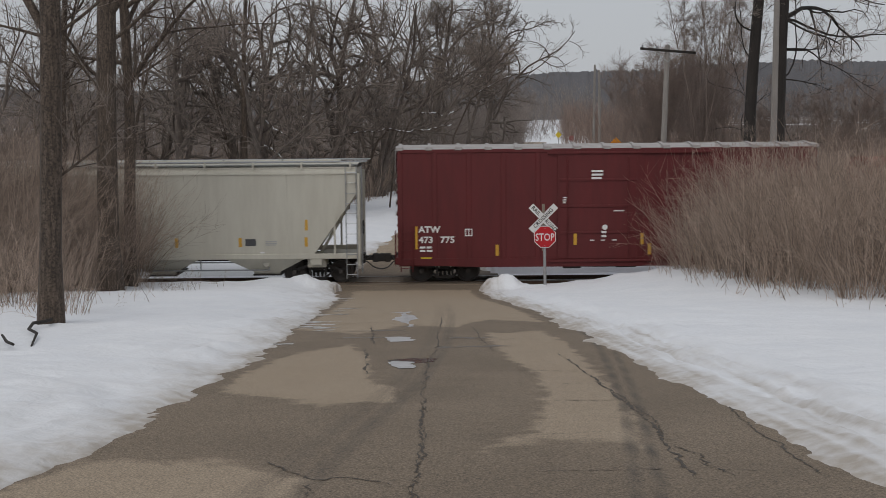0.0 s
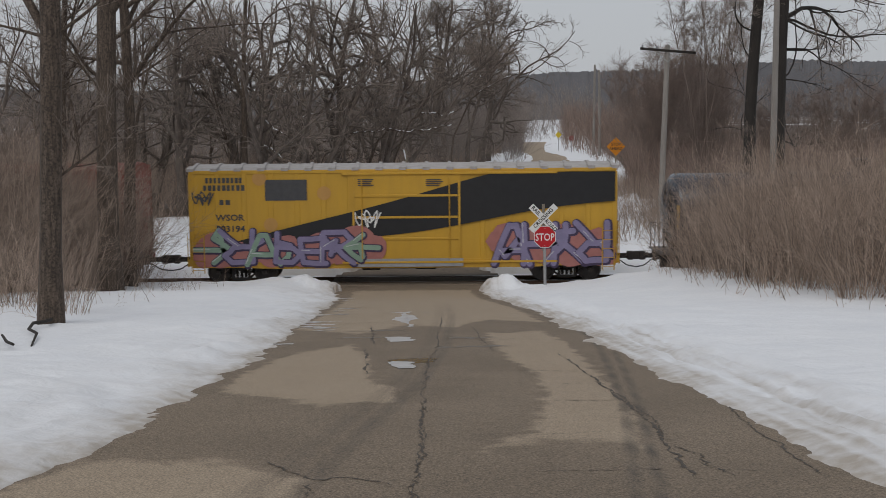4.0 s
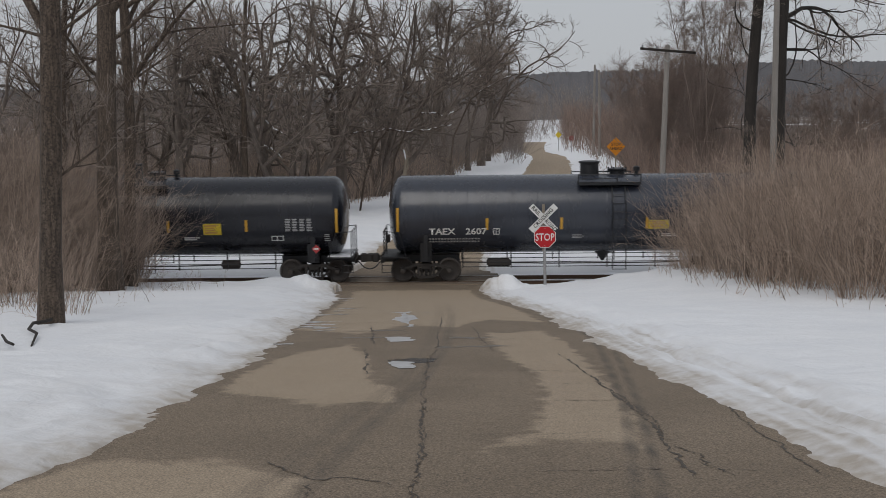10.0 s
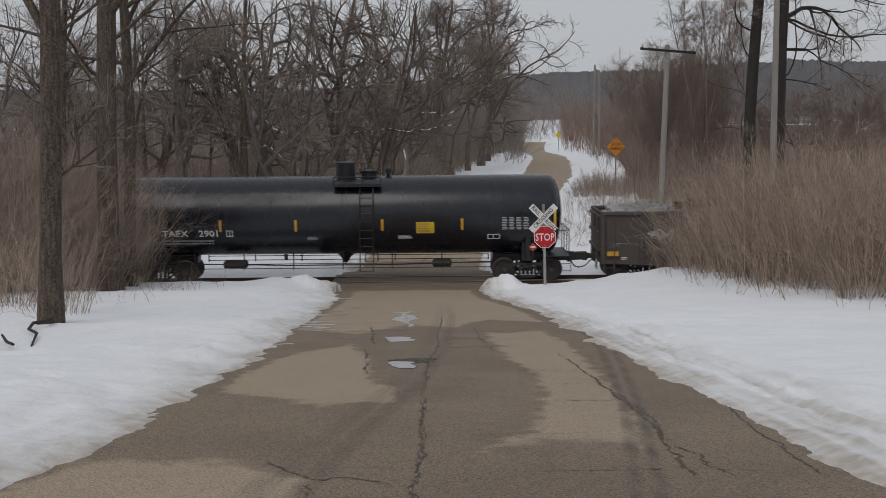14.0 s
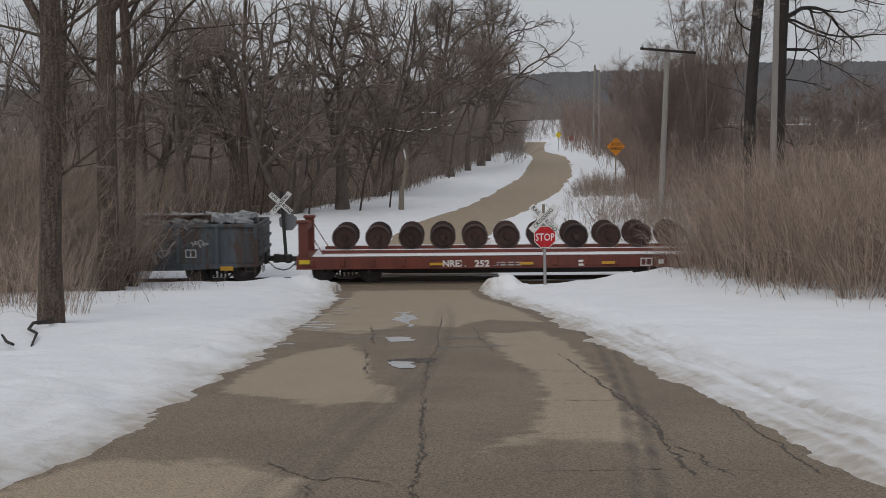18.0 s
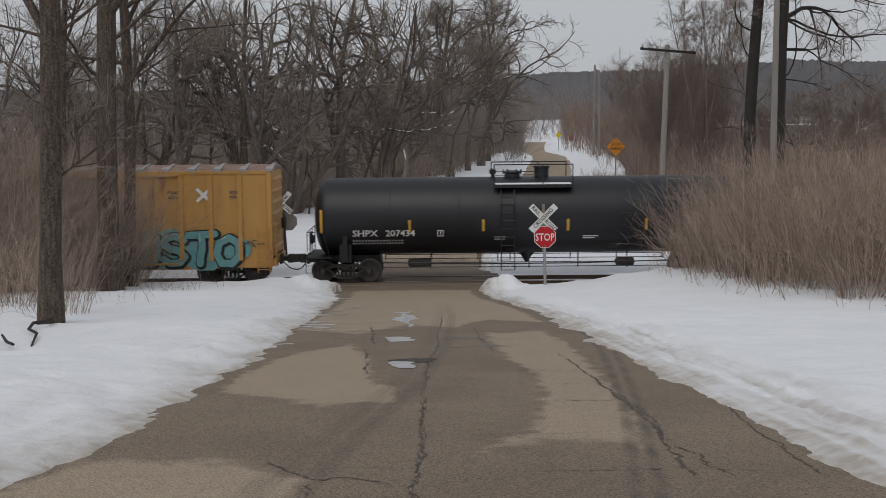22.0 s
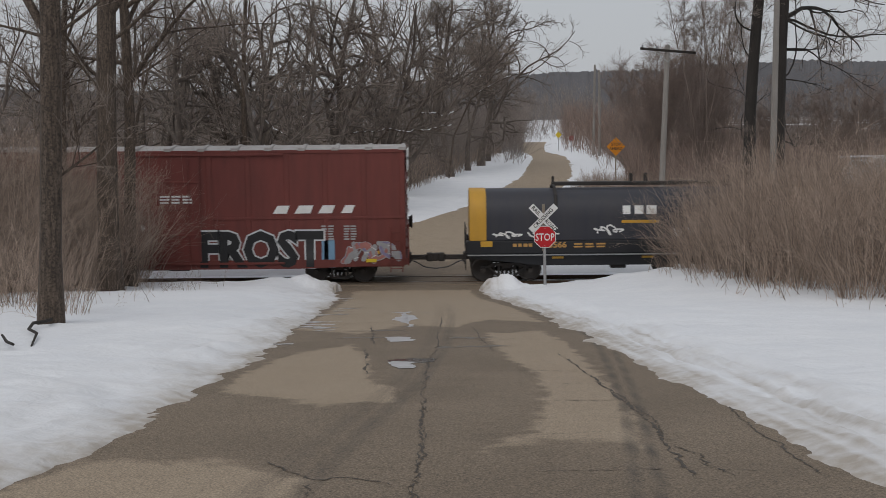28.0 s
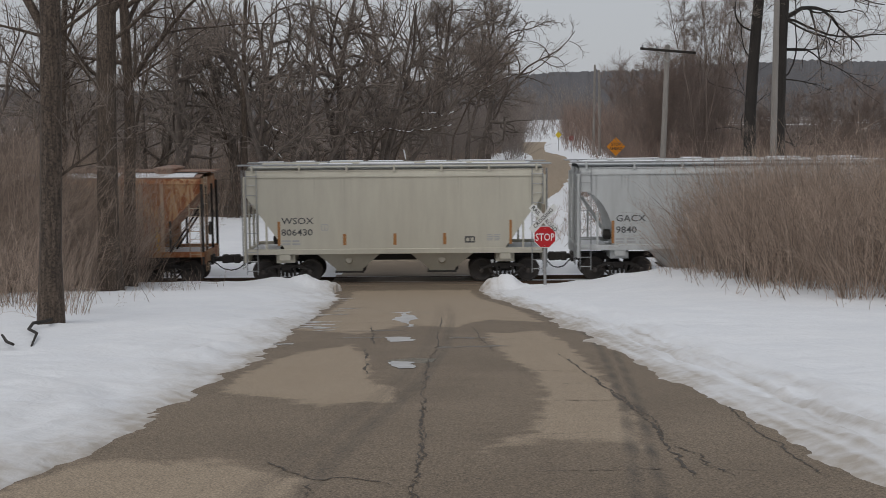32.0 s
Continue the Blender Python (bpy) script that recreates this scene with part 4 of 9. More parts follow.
    part("dome", s, trim, car)
    s = Shape()
    s.smooth = True
    s.lathe([(top - 0.1, 0.3), (top + 0.12, 0.3), (top + 0.15, 0.36), (top + 0.2, 0.36), (top + 0.24, 0.2)], "z", 20, (vx, 0, 0))
    manway = part("manway", s, trim, car)
    for k in range(6):
        a = k * 1.047
        part("bolt", Shape().cyl((vx + 0.34 * math.cos(a), 0.34 * math.sin(a), top + 0.1), (vx + 0.34 * math.cos(a), 0.34 * math.sin(a), top + 0.27), 0.03, 5), trim, manway)
    s = Shape()
    s.smooth = True
    s.lathe([(top - 0.08, 0.07), (top + 0.1, 0.07), (top + 0.12, 0.13), (top + 0.26, 0.13), (top + 0.3, 0.06)], "z", 14, (vx + (0.75 if vx > hx else -0.75), 0.0, 0))
    part("relief_valve", s, trim, car)
    # reflectors
    for sg in (-1, 1):
        patch(car, "reflector", sg * (half - 0.35) - 0.05, sg * (half - 0.35) + 0.05, centre - 0.55, centre + 0.36, YELLOW, hug)
    for x in (-0.275, -0.105, 0.09, 0.27):
        patch(car, "reflector", x * length - 0.05, x * length + 0.05, centre - 0.5, centre - 0.05, YELLOW, hug)
    # lettering and plates
    tx = -half * 0.815
    tz = centre - 0.67
    if mark:
        lettering(mark, letter, WHITE, car, (tx, 0, tz), "white reporting letters", 0.006, 0, 1.15, lambda z: hug(z, 0.008))
        lettering(number, letter, WHITE, car, (tx + (1.38 if len(number) < 6 else 1.25) * letter / 0.25, 0, tz), "white car number", 0.006, 0, 1.15 if len(number) < 6 else 1.08, lambda z: hug(z, 0.008))
        bx = tx + (2.42 if len(number) < 6 else 3.2) * letter / 0.25
        outline_box(car, bx, bx + 0.25, tz - 0.02, tz + 0.23, 0.03, WHITE, lambda z: hug(z, 0.008))
    bars(car, tx, tx + 1.95, tz - 0.34, tz - 0.12, 2, GREY_MARK, lambda z: hug(z, 0.008), seed, cols=17, duty=0.8)
    sx = half * 0.72
    bars(car, sx, sx + 1.08, centre - 0.5, centre + 0.0, 8, GREY_MARK, lambda z: hug(z, 0.008), seed + 1, "data_panel", cols=4, duty=0.75)
    outline_box(car, sx - 0.55, sx - 0.08, centre - 0.86, centre - 0.66, 0.03, WHITE, lambda z: hug(z, 0.008))
    bars(car, -half * 0.16, -half * 0.16 + 0.55, centre - 0.86, centre - 0.7, 3, GREY_MARK, lambda z: hug(z, 0.008), seed + 2)
    bars(car, half * 0.25, half * 0.25 + 0.7, centre - 0.83, centre - 0.68, 2, WHITE, lambda z: hug(z, 0.008), seed + 3)
    bars(car, half * 0.93 - 0.25, half * 0.93, centre - 0.9, centre - 0.6, 4, GREY_MARK, lambda z: hug(z, 0.008), seed + 4)
    # placard holder
    px = half * 0.86
    pz = centre - radius * 0.78
    part("placard_holder", Shape().box(px - 0.03, px + 0.03, -1.33, -1.27, 0.95, pz - 0.15), trim, car)
    diamond(car, px, pz, 0.17, PLACARD_RED if mark != "SHPX" else WHITE, lambda z: -1.36, "diamond hazard placard")
    return car


def along(a, middle):
    """Place along a car on its side drawing (47.1 units a metre), from the car's middle."""
    return (a - middle) / 47.1


def level(b, a):
    """Height over the rail on a side drawing."""
    return (499 - (b + 0.0087 * (a - 784))) / 46.2


def stroke_shape(s, pts, width, y):
    """A thick rounded line on a side that faces -y."""
    for (x0, z0), (x1, z1) in zip(pts[:-1], pts[1:]):
        d = math.hypot(x1 - x0, z1 - z0) or 1e-6
        nx, nz = -(z1 - z0) / d * width, (x1 - x0) / d * width
        a0 = math.atan2(nz, nx)
        ring = [(x0 + width * math.cos(a0 + math.pi * k / 6), z0 + width * math.sin(a0 + math.pi * k / 6)) for k in range(7)]
        ring += [(x1 + width * math.cos(a0 + math.pi + math.pi * k / 6), z1 + width * math.sin(a0 + math.pi + math.pi * k / 6)) for k in range(7)]
        n = len(s.v)
        s.v += [(x, y, z) for x, z in ring]
        s.f.append(tuple(range(n, n + 14)))
        y -= 0.00015
    return y


SPRAY = {}


def spray(name, colour):
    if name not in SPRAY:
        SPRAY[name] = material("spray_" + name, colour, 0.6, second=tuple(c * 0.75 for c in colour), scale=2.5, amount=0.7, fine=35, fine_amount=0.2, bump=0.05)
    return SPRAY[name]


BLACK_SPRAY = ("black", (0.015, 0.015, 0.017))
SILVER_SPRAY = ("silver", (0.36, 0.36, 0.37))
SKY_SPRAY = ("sky_blue", (0.20, 0.36, 0.52))
TEAL_SPRAY = ("teal", (0.16, 0.37, 0.37))
LILAC_SPRAY = ("lilac", (0.25, 0.22, 0.36))
OLIVE_SPRAY = ("olive", (0.11, 0.12, 0.035))
PINK_SPRAY = ("pink", (0.42, 0.17, 0.15))
AQUA_SPRAY = ("aqua", (0.14, 0.44, 0.50))
PALE_SPRAY = ("white", (0.66, 0.67, 0.68))
MINT_SPRAY = ("mint", (0.26, 0.38, 0.29))
BLUE_SPRAY = ("blue", (0.06, 0.15, 0.33))


# strokes of fat sprayed letters in a box of one by one
STROKES = {
    "J": ("0.1,0.97 0.95,1.0", "0.66,0.98 0.66,0.3 0.5,0.06 0.22,0.05 0.08,0.26"), "U": ("0.14,0.98 0.12,0.32 0.3,0.06 0.66,0.06 0.84,0.3 0.86,0.98",),
    "S": ("0.88,0.86 0.6,1.0 0.24,0.92 0.14,0.7 0.36,0.54 0.68,0.46 0.86,0.26 0.66,0.05 0.32,0.02 0.08,0.18",), "T": ("0.02,0.94 0.98,0.98", "0.5,0.94 0.54,0.5 0.48,0.02"),
    "O": ("0.5,1.0 0.16,0.8 0.1,0.4 0.3,0.06 0.66,0.04 0.9,0.34 0.86,0.78 0.52,1.0",), "M": ("0.04,0.02 0.16,0.98 0.48,0.4 0.82,1.0 0.96,0.04",),
    "E": ("0.9,0.96 0.2,0.92 0.14,0.1 0.9,0.06", "0.2,0.52 0.72,0.54"), "N": ("0.08,0.02 0.12,0.98 0.82,0.06 0.9,1.0",), "H": ("0.1,1.0 0.14,0.0", "0.14,0.5 0.84,0.52", "0.86,1.0 0.88,0.0"),
    "P": ("0.14,0.0 0.16,0.96 0.68,0.98 0.9,0.74 0.66,0.5 0.18,0.46",), "R": ("0.12,0.0 0.14,0.96 0.68,0.98 0.86,0.76 0.62,0.52 0.18,0.5", "0.46,0.5 0.94,0.0"),
    "A": ("0.04,0.0 0.44,1.0 0.62,1.0 0.94,0.02", "0.22,0.36 0.78,0.34"), "B": ("0.12,0.0 0.14,1.0 0.7,0.96 0.8,0.74 0.5,0.54 0.84,0.4 0.82,0.1 0.12,0.02",),
    "I": ("0.5,1.0 0.46,0.0",), "Z": ("0.06,0.92 0.94,0.96 0.1,0.06 0.96,0.06",), "C": ("0.92,0.86 0.56,1.0 0.16,0.76 0.12,0.3 0.44,0.02 0.92,0.14",), "Y": ("0.04,1.0 0.46,0.52 0.48,0.0", "0.96,1.0 0.46,0.52"),
    ">": ("0.0,0.5 0.92,0.52", "0.5,0.92 0.98,0.52 0.5,0.12"), "<": ("1.0,0.5 0.08,0.52", "0.5,0.92 0.02,0.52 0.5,0.12")}


def fat_letters(car, glyphs, x0, x1, z0, z1, y, fills, seed, outline, halo, label, weight, wild=True):
    """Overlapping fat letters, each with its own outline, fill and a few edge gleams, over a cloudy ground."""
    rng = random.Random(seed)
    w, h = (x1 - x0) / len(glyphs), z1 - z0
    back, dark, shine, light = Shape(), Shape(), Shape(), [Shape() for _ in fills]
    yb = y - 0.003
    if halo:
        n3 = len(glyphs) * 4
        for k in range(n3):
            cx, cz, r = x0 + (x1 - x0) * (k + rng.uniform(0.1, 0.9)) / n3, z0 + h * rng.uniform(0.25, 0.72), h * rng.uniform(0.22, 0.40)
            n = len(back.v)
            back.v += [(cx + r * 1.2 * math.cos(0.449 * i) * rng.uniform(0.88, 1.12), yb, max(z0 - 0.02, min(z1 + 0.16, cz + r * math.sin(0.449 * i) * rng.uniform(0.88, 1.12)))) for i in range(14)]
            back.f.append(tuple(range(n, n + 14)))
            yb -= 0.00006
    for k, g in enumerate(glyphs):
        if g == " ":
            continue
        yd = y - 0.008 - 0.0022 * k
        lift, lean, size = rng.uniform(-0.03, 0.03) * h, rng.uniform(-0.12, 0.12), rng.uniform(0.92, 1.06)
        fill = light[rng.randrange(len(fills))]
        mirror, tip, broad = (rng.random() < 0.55, rng.random() < 0.5, rng.uniform(1.3, 1.6)) if wild else (False, False, 1.04)
        lines = []
        for line in STROKES[g]:
            raw = [tuple(float(q) for q in pair.split(",")) for pair in line.split()]
            pts = []
            for (a, b), (c, d) in zip(raw[:-1], raw[1:]):
                pts += [(a, b), (a * 0.5 + c * 0.5 + rng.uniform(-0.03, 0.03), b * 0.5 + d * 0.5 + rng.uniform(-0.02, 0.02))]
            pts.append(raw[-1])
            pts = [(1 - a if mirror else a, 1 - b if tip else b) for a, b in pts]
            m = weight * 1.45
            lines.append([(x0 + w * k + w * (0.5 + (a - 0.5) * broad + lean * (b - 0.5)), min(z1 + 0.1 - m * 0.5, max(z0 + m * 0.8, z0 + m + lift + (h - 2 * m) * b * size))) for a, b in pts])
        if wild:
            a, b = rng.choice(lines)[-1]
            lines.append([(a, b), (a + rng.uniform(-0.3, 0.5) * w, b + rng.uniform(-0.15, 0.25) * h), (a + rng.uniform(0.2, 0.7) * w, z0 + h * rng.uniform(0.2, 0.85))])
        for q in lines:
            stroke_shape(dark, [(a + weight * 0.30, b - weight * 0.22) for a, b in q], weight * 1.55, yd)
        for q in lines:
            stroke_shape(fill, q, weight, yd - 0.0026)
        for q in lines:
            if rng.random() < 0.75:
                stroke_shape(shine, [(a - weight * 0.5, b + weight * 0.4) for a, b in q[:2]], weight * 0.11, yd - 0.0042)
    if halo:
        part("graffiti_halo", back, spray(*halo), car)["kind"] = "stuff"
    part("graffiti_outline", dark, spray(*outline), car)["kind"] = "stuff"
    for f, q in zip(fills, light):
        if q.v:
            part("graffiti_fill", q, spray(*f), car, label)["kind"] = "stuff"
    if shine.v:
        part("graffiti_highlight", shine, spray(*PALE_SPRAY), car)["kind"] = "stuff"


def graffiti(car, x0, x1, z0, z1, y, fills, seed, outline=BLACK_SPRAY, halo=None, count=6, label="spray-painted lettering", weight=0.085, gleams=3):
    """Tangled letters: halo, outline and fill, each a painted layer."""
    rng = random.Random(seed)
    w, h = (x1 - x0) / count, z1 - z0
    back, dark, light = Shape(), Shape(), [Shape() for _ in fills]
    yb, yd, yl = y - 0.004, y - 0.010, y - 0.018
    if halo:
        for k in range(count * 3):
            cx = x0 + (x1 - x0) * (k + rng.uniform(0.1, 0.9)) / (count * 3)
            cz = z0 + h * rng.uniform(0.3, 0.62)
            r = h * rng.uniform(0.3, 0.42)
            n = len(back.v)
            back.v += [(cx + r * 1.25 * math.cos(0.449 * i) * rng.uniform(0.9, 1.1), yb, max(z0, min(z1 + 0.12, cz + r * math.sin(0.449 * i) * rng.uniform(0.9, 1.1)))) for i in range(14)]
            back.f.append(tuple(range(n, n + 14)))
            yb -= 0.00012
    for k in range(count):
        cx = x0 + w * (k + 0.5)
        # interlocked swoops, no characters
        for j in range(5):
            up = rng.choice((-1, 1))
            xa, xb = cx + w * rng.uniform(-0.75, -0.1), cx + w * rng.uniform(0.1, 0.75)
            za, zb = z0 + h * (0.5 - up * rng.uniform(0.2, 0.42)), z0 + h * (0.5 + up * rng.uniform(0.15, 0.42))
            bow = rng.uniform(-0.5, 0.5) * h
            pts = []
            for q in range(6):
                v = q / 5
                pts.append((xa + (xb - xa) * v + bow * 0.6 * math.sin(v * 3.14), za + (zb - za) * v + bow * math.sin(v * 3.14 * rng.choice((1, 1, 2)))))
            pts = [(a, min(z1 - weight * 1.2, max(z0 + weight * 1.8, b))) for a, b in pts]
            yd = stroke_shape(dark, pts, weight * rng.uniform(1.35, 1.6), yd)
            i = rng.randrange(len(fills))
            yl = stroke_shape(light[i], pts, weight * rng.uniform(0.75, 1.1), yl)
        if rng.random() < 0.7:
            a = cx + w * 0.3
            yd = stroke_shape(dark, [(a, z0 + h * 0.35), (a + w * 0.35, z0 + h * 0.75)], weight * 0.5, yd)
    shine = Shape()
    ys = yl - 0.004
    for k in range(count * gleams):
        cx, cz = rng.uniform(x0 + 0.1, x1 - 0.1), rng.uniform(z0 + 0.2, z1 - 0.15)
        ys = stroke_shape(shine, [(cx, cz), (cx + rng.uniform(-0.15, 0.25), cz + rng.uniform(-0.15, 0.2))], 0.018, ys)
    if gleams:
        part("graffiti_highlight", shine, spray(*PALE_SPRAY), car)["kind"] = "stuff"
    if halo:
        part("graffiti_halo", back, spray(*halo), car)["kind"] = "stuff"
    part("graffiti_outline", dark, spray(*outline), car)["kind"] = "stuff"
    for f, s in zip(fills, light):
        if s.v:
            part("graffiti_fill", s, spray(*f), car, label)["kind"] = "stuff"


def tag(car, x0, x1, z0, z1, y, mat, seed, loops=5, weight=0.018):
    """A thin scribbled tag."""
    rng = random.Random(seed)
    s, yy = Shape(), y - 0.026
    pts, ph = [], rng.uniform(0, 6)
    for k in range(loops * 7 + 1):
        t = k / (loops * 7)
        a = t * loops * 6.2832 + ph
        pts.append((x0 + (x1 - x0) * (0.08 + 0.84 * t + 0.10 * math.cos(a * 1.13)), z0 + (z1 - z0) * (0.5 + 0.42 * math.sin(a) * (0.55 + 0.45 * math.sin(a * 0.37 + 1)))))
    stroke_shape(s, pts, weight, yy)
    part("scrawl", s, mat, car)["kind"] = "stuff"


def box_car(label, length, eave, mat, roof_mat, bogies, reach, seed, posts=14, door=(-1.5, 1.5), door_mat=None, sill=0.63, half=1.52, roof_rise=0.14, corrugated=True, top_end=None, flush=False, name="boxcar", ladders=None, rib_mat=None, rail=0.0):
    car = thing(name, label, "boxcar", "cars of the train")
    door_mat = door_mat or mat
    ladders = ladders or mat
    h = length / 2
    # walls
    for sg in (-1, 1):
        s = Shape()
        a, b = sorted((sg * half, sg * (half - 0.06)))
        s.box(-h, h, a, b, sill + 0.05, eave)
        part("side_wall", s, mat, car)
        # top chord and side sill
        a, b = sorted((sg * (half - 0.03), sg * (half + 0.035)))
        part("top_chord", Shape().box(-h, h, a, b, eave - 0.11, eave + 0.02, 0.01), mat, car)
        a, b = sorted((sg * (half - 0.05), sg * (half + 0.03)))
        s = Shape()
        s.prism([(-h, sill + 0.12), (-h, sill + 0.34), (h, sill + 0.34), (h, sill + 0.12), (bogies / 2 - 1.5, sill), (-bogies / 2 + 1.5, sill)], a, b)
        part("side_sill", s, mat, car)
        # side posts
        proud = 0.022 if flush else 0.085
        for i in range(posts + 1):
            x = -h + 0.06 + (length - 0.12) * i / posts
            if door[0] - 0.05 < x < door[1] + 0.05:
                continue
            q = Shape()
            w = 0.10
            ring = [(x - w, 0), (x - w * 0.8, proud), (x + w * 0.8, proud), (x + w, 0)]
            q.loft([[(a, sg * (half + b), sill + 0.34) for a, b in ring], [(a, sg * (half + b), eave - 0.11) for a, b in ring]])
            part("side_post", q, mat, car)
        if rail:
            a, b = sorted((sg * half, sg * (half + 0.032)))
            for x0, x1 in ((-h, door[0] - 0.1), (door[1] + 0.1, h)):
                part("side_rail", Shape().box(x0, x1, a, b, rail - 0.05, rail + 0.05, 0.008), mat, car)
        # door with its tracks and locking bars
        d0, d1 = door
        s = Shape()
        y0, y1 = sorted((sg * (half + 0.005), sg * (half + 0.045)))
        s.box(d0, d1, y0, y1, sill + 0.30, eave - 0.16, 0.01)
        ya, yb = sorted((sg * (half + 0.045), sg * (half + 0.075)))
        dr = part("door", s, door_mat, car)
        for k in range(1, 7 if not flush else 4):
            z = sill + 0.30 + (eave - 0.46 - sill) * k / (7 if not flush else 4)
            part("door_rib", Shape().box(d0 + 0.08, d1 - 0.08, ya, yb, z - 0.05, z + 0.05, 0.012), door_mat, dr)
        for x in (d0 + 0.03, d1 - 0.03):
            part("door_stile", Shape().box(x - 0.04, x + 0.04, ya, yb, sill + 0.31, eave - 0.17), door_mat, dr)
        for x in (d0 + 0.35, d1 - 0.4):
            part("locking_bar", Shape().cyl((x, sg * (half + 0.1), sill + 0.35), (x, sg * (half + 0.1), eave - 0.3), 0.022, 6), door_mat, dr)
        for z in (sill + 0.22, eave - 0.14):
            y0, y1 = sorted((sg * (half + 0.03), sg * (half + 0.10)))
            part("door_track", Shape().box(d0 - 0.4, d1 + (d1 - d0) * 0.9, y0, y1, z - 0.04, z + 0.04, 0.008), mat, car)
    # floor, ends, roof
    part("underframe", Shape().box(-h + 0.1, h - 0.1, -0.35, 0.35, 0.62, 0.98, 0.02), IRON, car)
    part("floor", Shape().box(-h, h, -half + 0.06, half - 0.06, 0.98, 1.06), IRON, car)
    for sg in (-1, 1):
        s = Shape()
        a, b = sorted((sg * h, sg * (h - 0.05)))
        s.box(a, b, -half + 0.061, half - 0.061, sill + 0.3, eave + 0.02)
        end = part("end_wall", s, mat, car)
        n = int((eave - 1.0) / 0.42)
        for k in range(n):
            z = 1.15 + (eave - 1.3) * (k + 0.5) / n
            ring = [(-half + 0.15, 0.0), (-half + 0.4, 0.09), (half - 0.4, 0.09), (half - 0.15, 0.0)]
            lip = [(-half + 0.12, 0), (-half + 0.3, 0.02), (half - 0.3, 0.02), (half - 0.12, 0)]
            part("end_rib", Shape().loft([[(sg * (h + b), a, z - 0.10) for a, b in lip], [(sg * (h + b), a, z) for a, b in ring], [(sg * (h + b), a, z + 0.10) for a, b in lip]]), mat, end)
        if top_end:
            a, b = sorted((sg * (h + 0.10), sg * (h + 0.11)))
            part("end_panel", Shape().box(a, b, -half + 0.1, half - 0.1, eave - 0.75, eave), top_end, car, "white-painted upper end")
            for k in range(n):
                z = 1.15 + (eave - 1.3) * (k + 0.5) / n
                if z > 2.4:
                    part("end_stripe", Shape().box(a, b, -half + 0.2, half - 0.5, z - 0.07, z + 0.07), top_end, car, "white-painted end rib")
        a, b = sorted((sg * (h + 0.12), sg * (h - 0.1)))
        part("end_sill", Shape().box(a, b, -half + 0.05, half - 0.05, 0.74, 1.0, 0.02), mat, car)
        end_ladder(car, sg * (h + 0.14), -half + 0.12, -half + 0.55, 0.7, 2.3 if sg > 0 else 2.0, ladders)
        ladder(car, sg * (h - 0.3) - 0.22, sg * (h - 0.3) + 0.22, -half - 0.11, sill - 0.15, 2.2, ladders, 5)
        truck(car, sg * bogies / 2)
        coupler(car, sg * (h + 0.12), max(0.35, reach[0 if sg < 0 else 1] - 0.12), sg)
    s = Shape()
    s.lathe([(h + 0.2, 0.25), (h + 0.23, 0.27), (h + 0.25, 0.25), (h + 0.23, 0.22)], "x", 16, (0, 0.6, 2.2))
    s.box(h + 0.10, h + 0.22, 0.48, 0.72, 2.0, 2.4, 0.02)
    part("brake_wheel", s, IRON, car)
    s = Shape()
    s.slab([(-half - 0.03, eave), (0, eave + roof_rise), (half + 0.03, eave), (half + 0.03, eave - 0.03), (-half - 0.03, eave - 0.03)], -h - 0.02, h + 0.02)
    roof = part("roof", s, roof_mat, car)
    n = posts + 2
    rib = Shape().slab([(-half - 0.05, eave + 0.02), (-half - 0.05, eave + 0.06), (0, eave + roof_rise + 0.05), (half + 0.05, eave + 0.06), (half + 0.05, eave + 0.02), (0, eave + roof_rise)], -0.055, 0.055)
    rib.slab([(-half - 0.055, eave - 0.01), (-half - 0.055, eave + 0.10), (-half + 0.5, eave + 0.10 + roof_rise * 0.35), (-half + 0.5, eave + roof_rise * 0.3)], -0.13, 0.13)
    rib = rib.mesh("roof_rib", rib_mat or roof_mat)
    for i in range(n + 1):
        part("roof_rib", rib, rib_mat or roof_mat, roof, at=(-h + 0.05 + (length - 0.1) * i / n, 0, 0))
    # brake gear under the floor
    s = Shape()
    s.lathe([(0.4, 0.05), (0.45, 0.16), (1.2, 0.16), (1.25, 0.05)], "x", 12, (0, -0.9, 0.66))
    s.box(-1.6, -0.9, -1.1, -0.8, 0.5, 0.8, 0.03)
    s.tube([(-bogies / 2 + 0.9, -0.8, 0.62), (0, -0.95, 0.55), (bogies / 2 - 0.9, -0.8, 0.62)], 0.02, 5)
    part("brake_gear", s, IRON, car)
    return car


def flat_side(half, lift=0.056):
    return lambda z: -(half + lift)


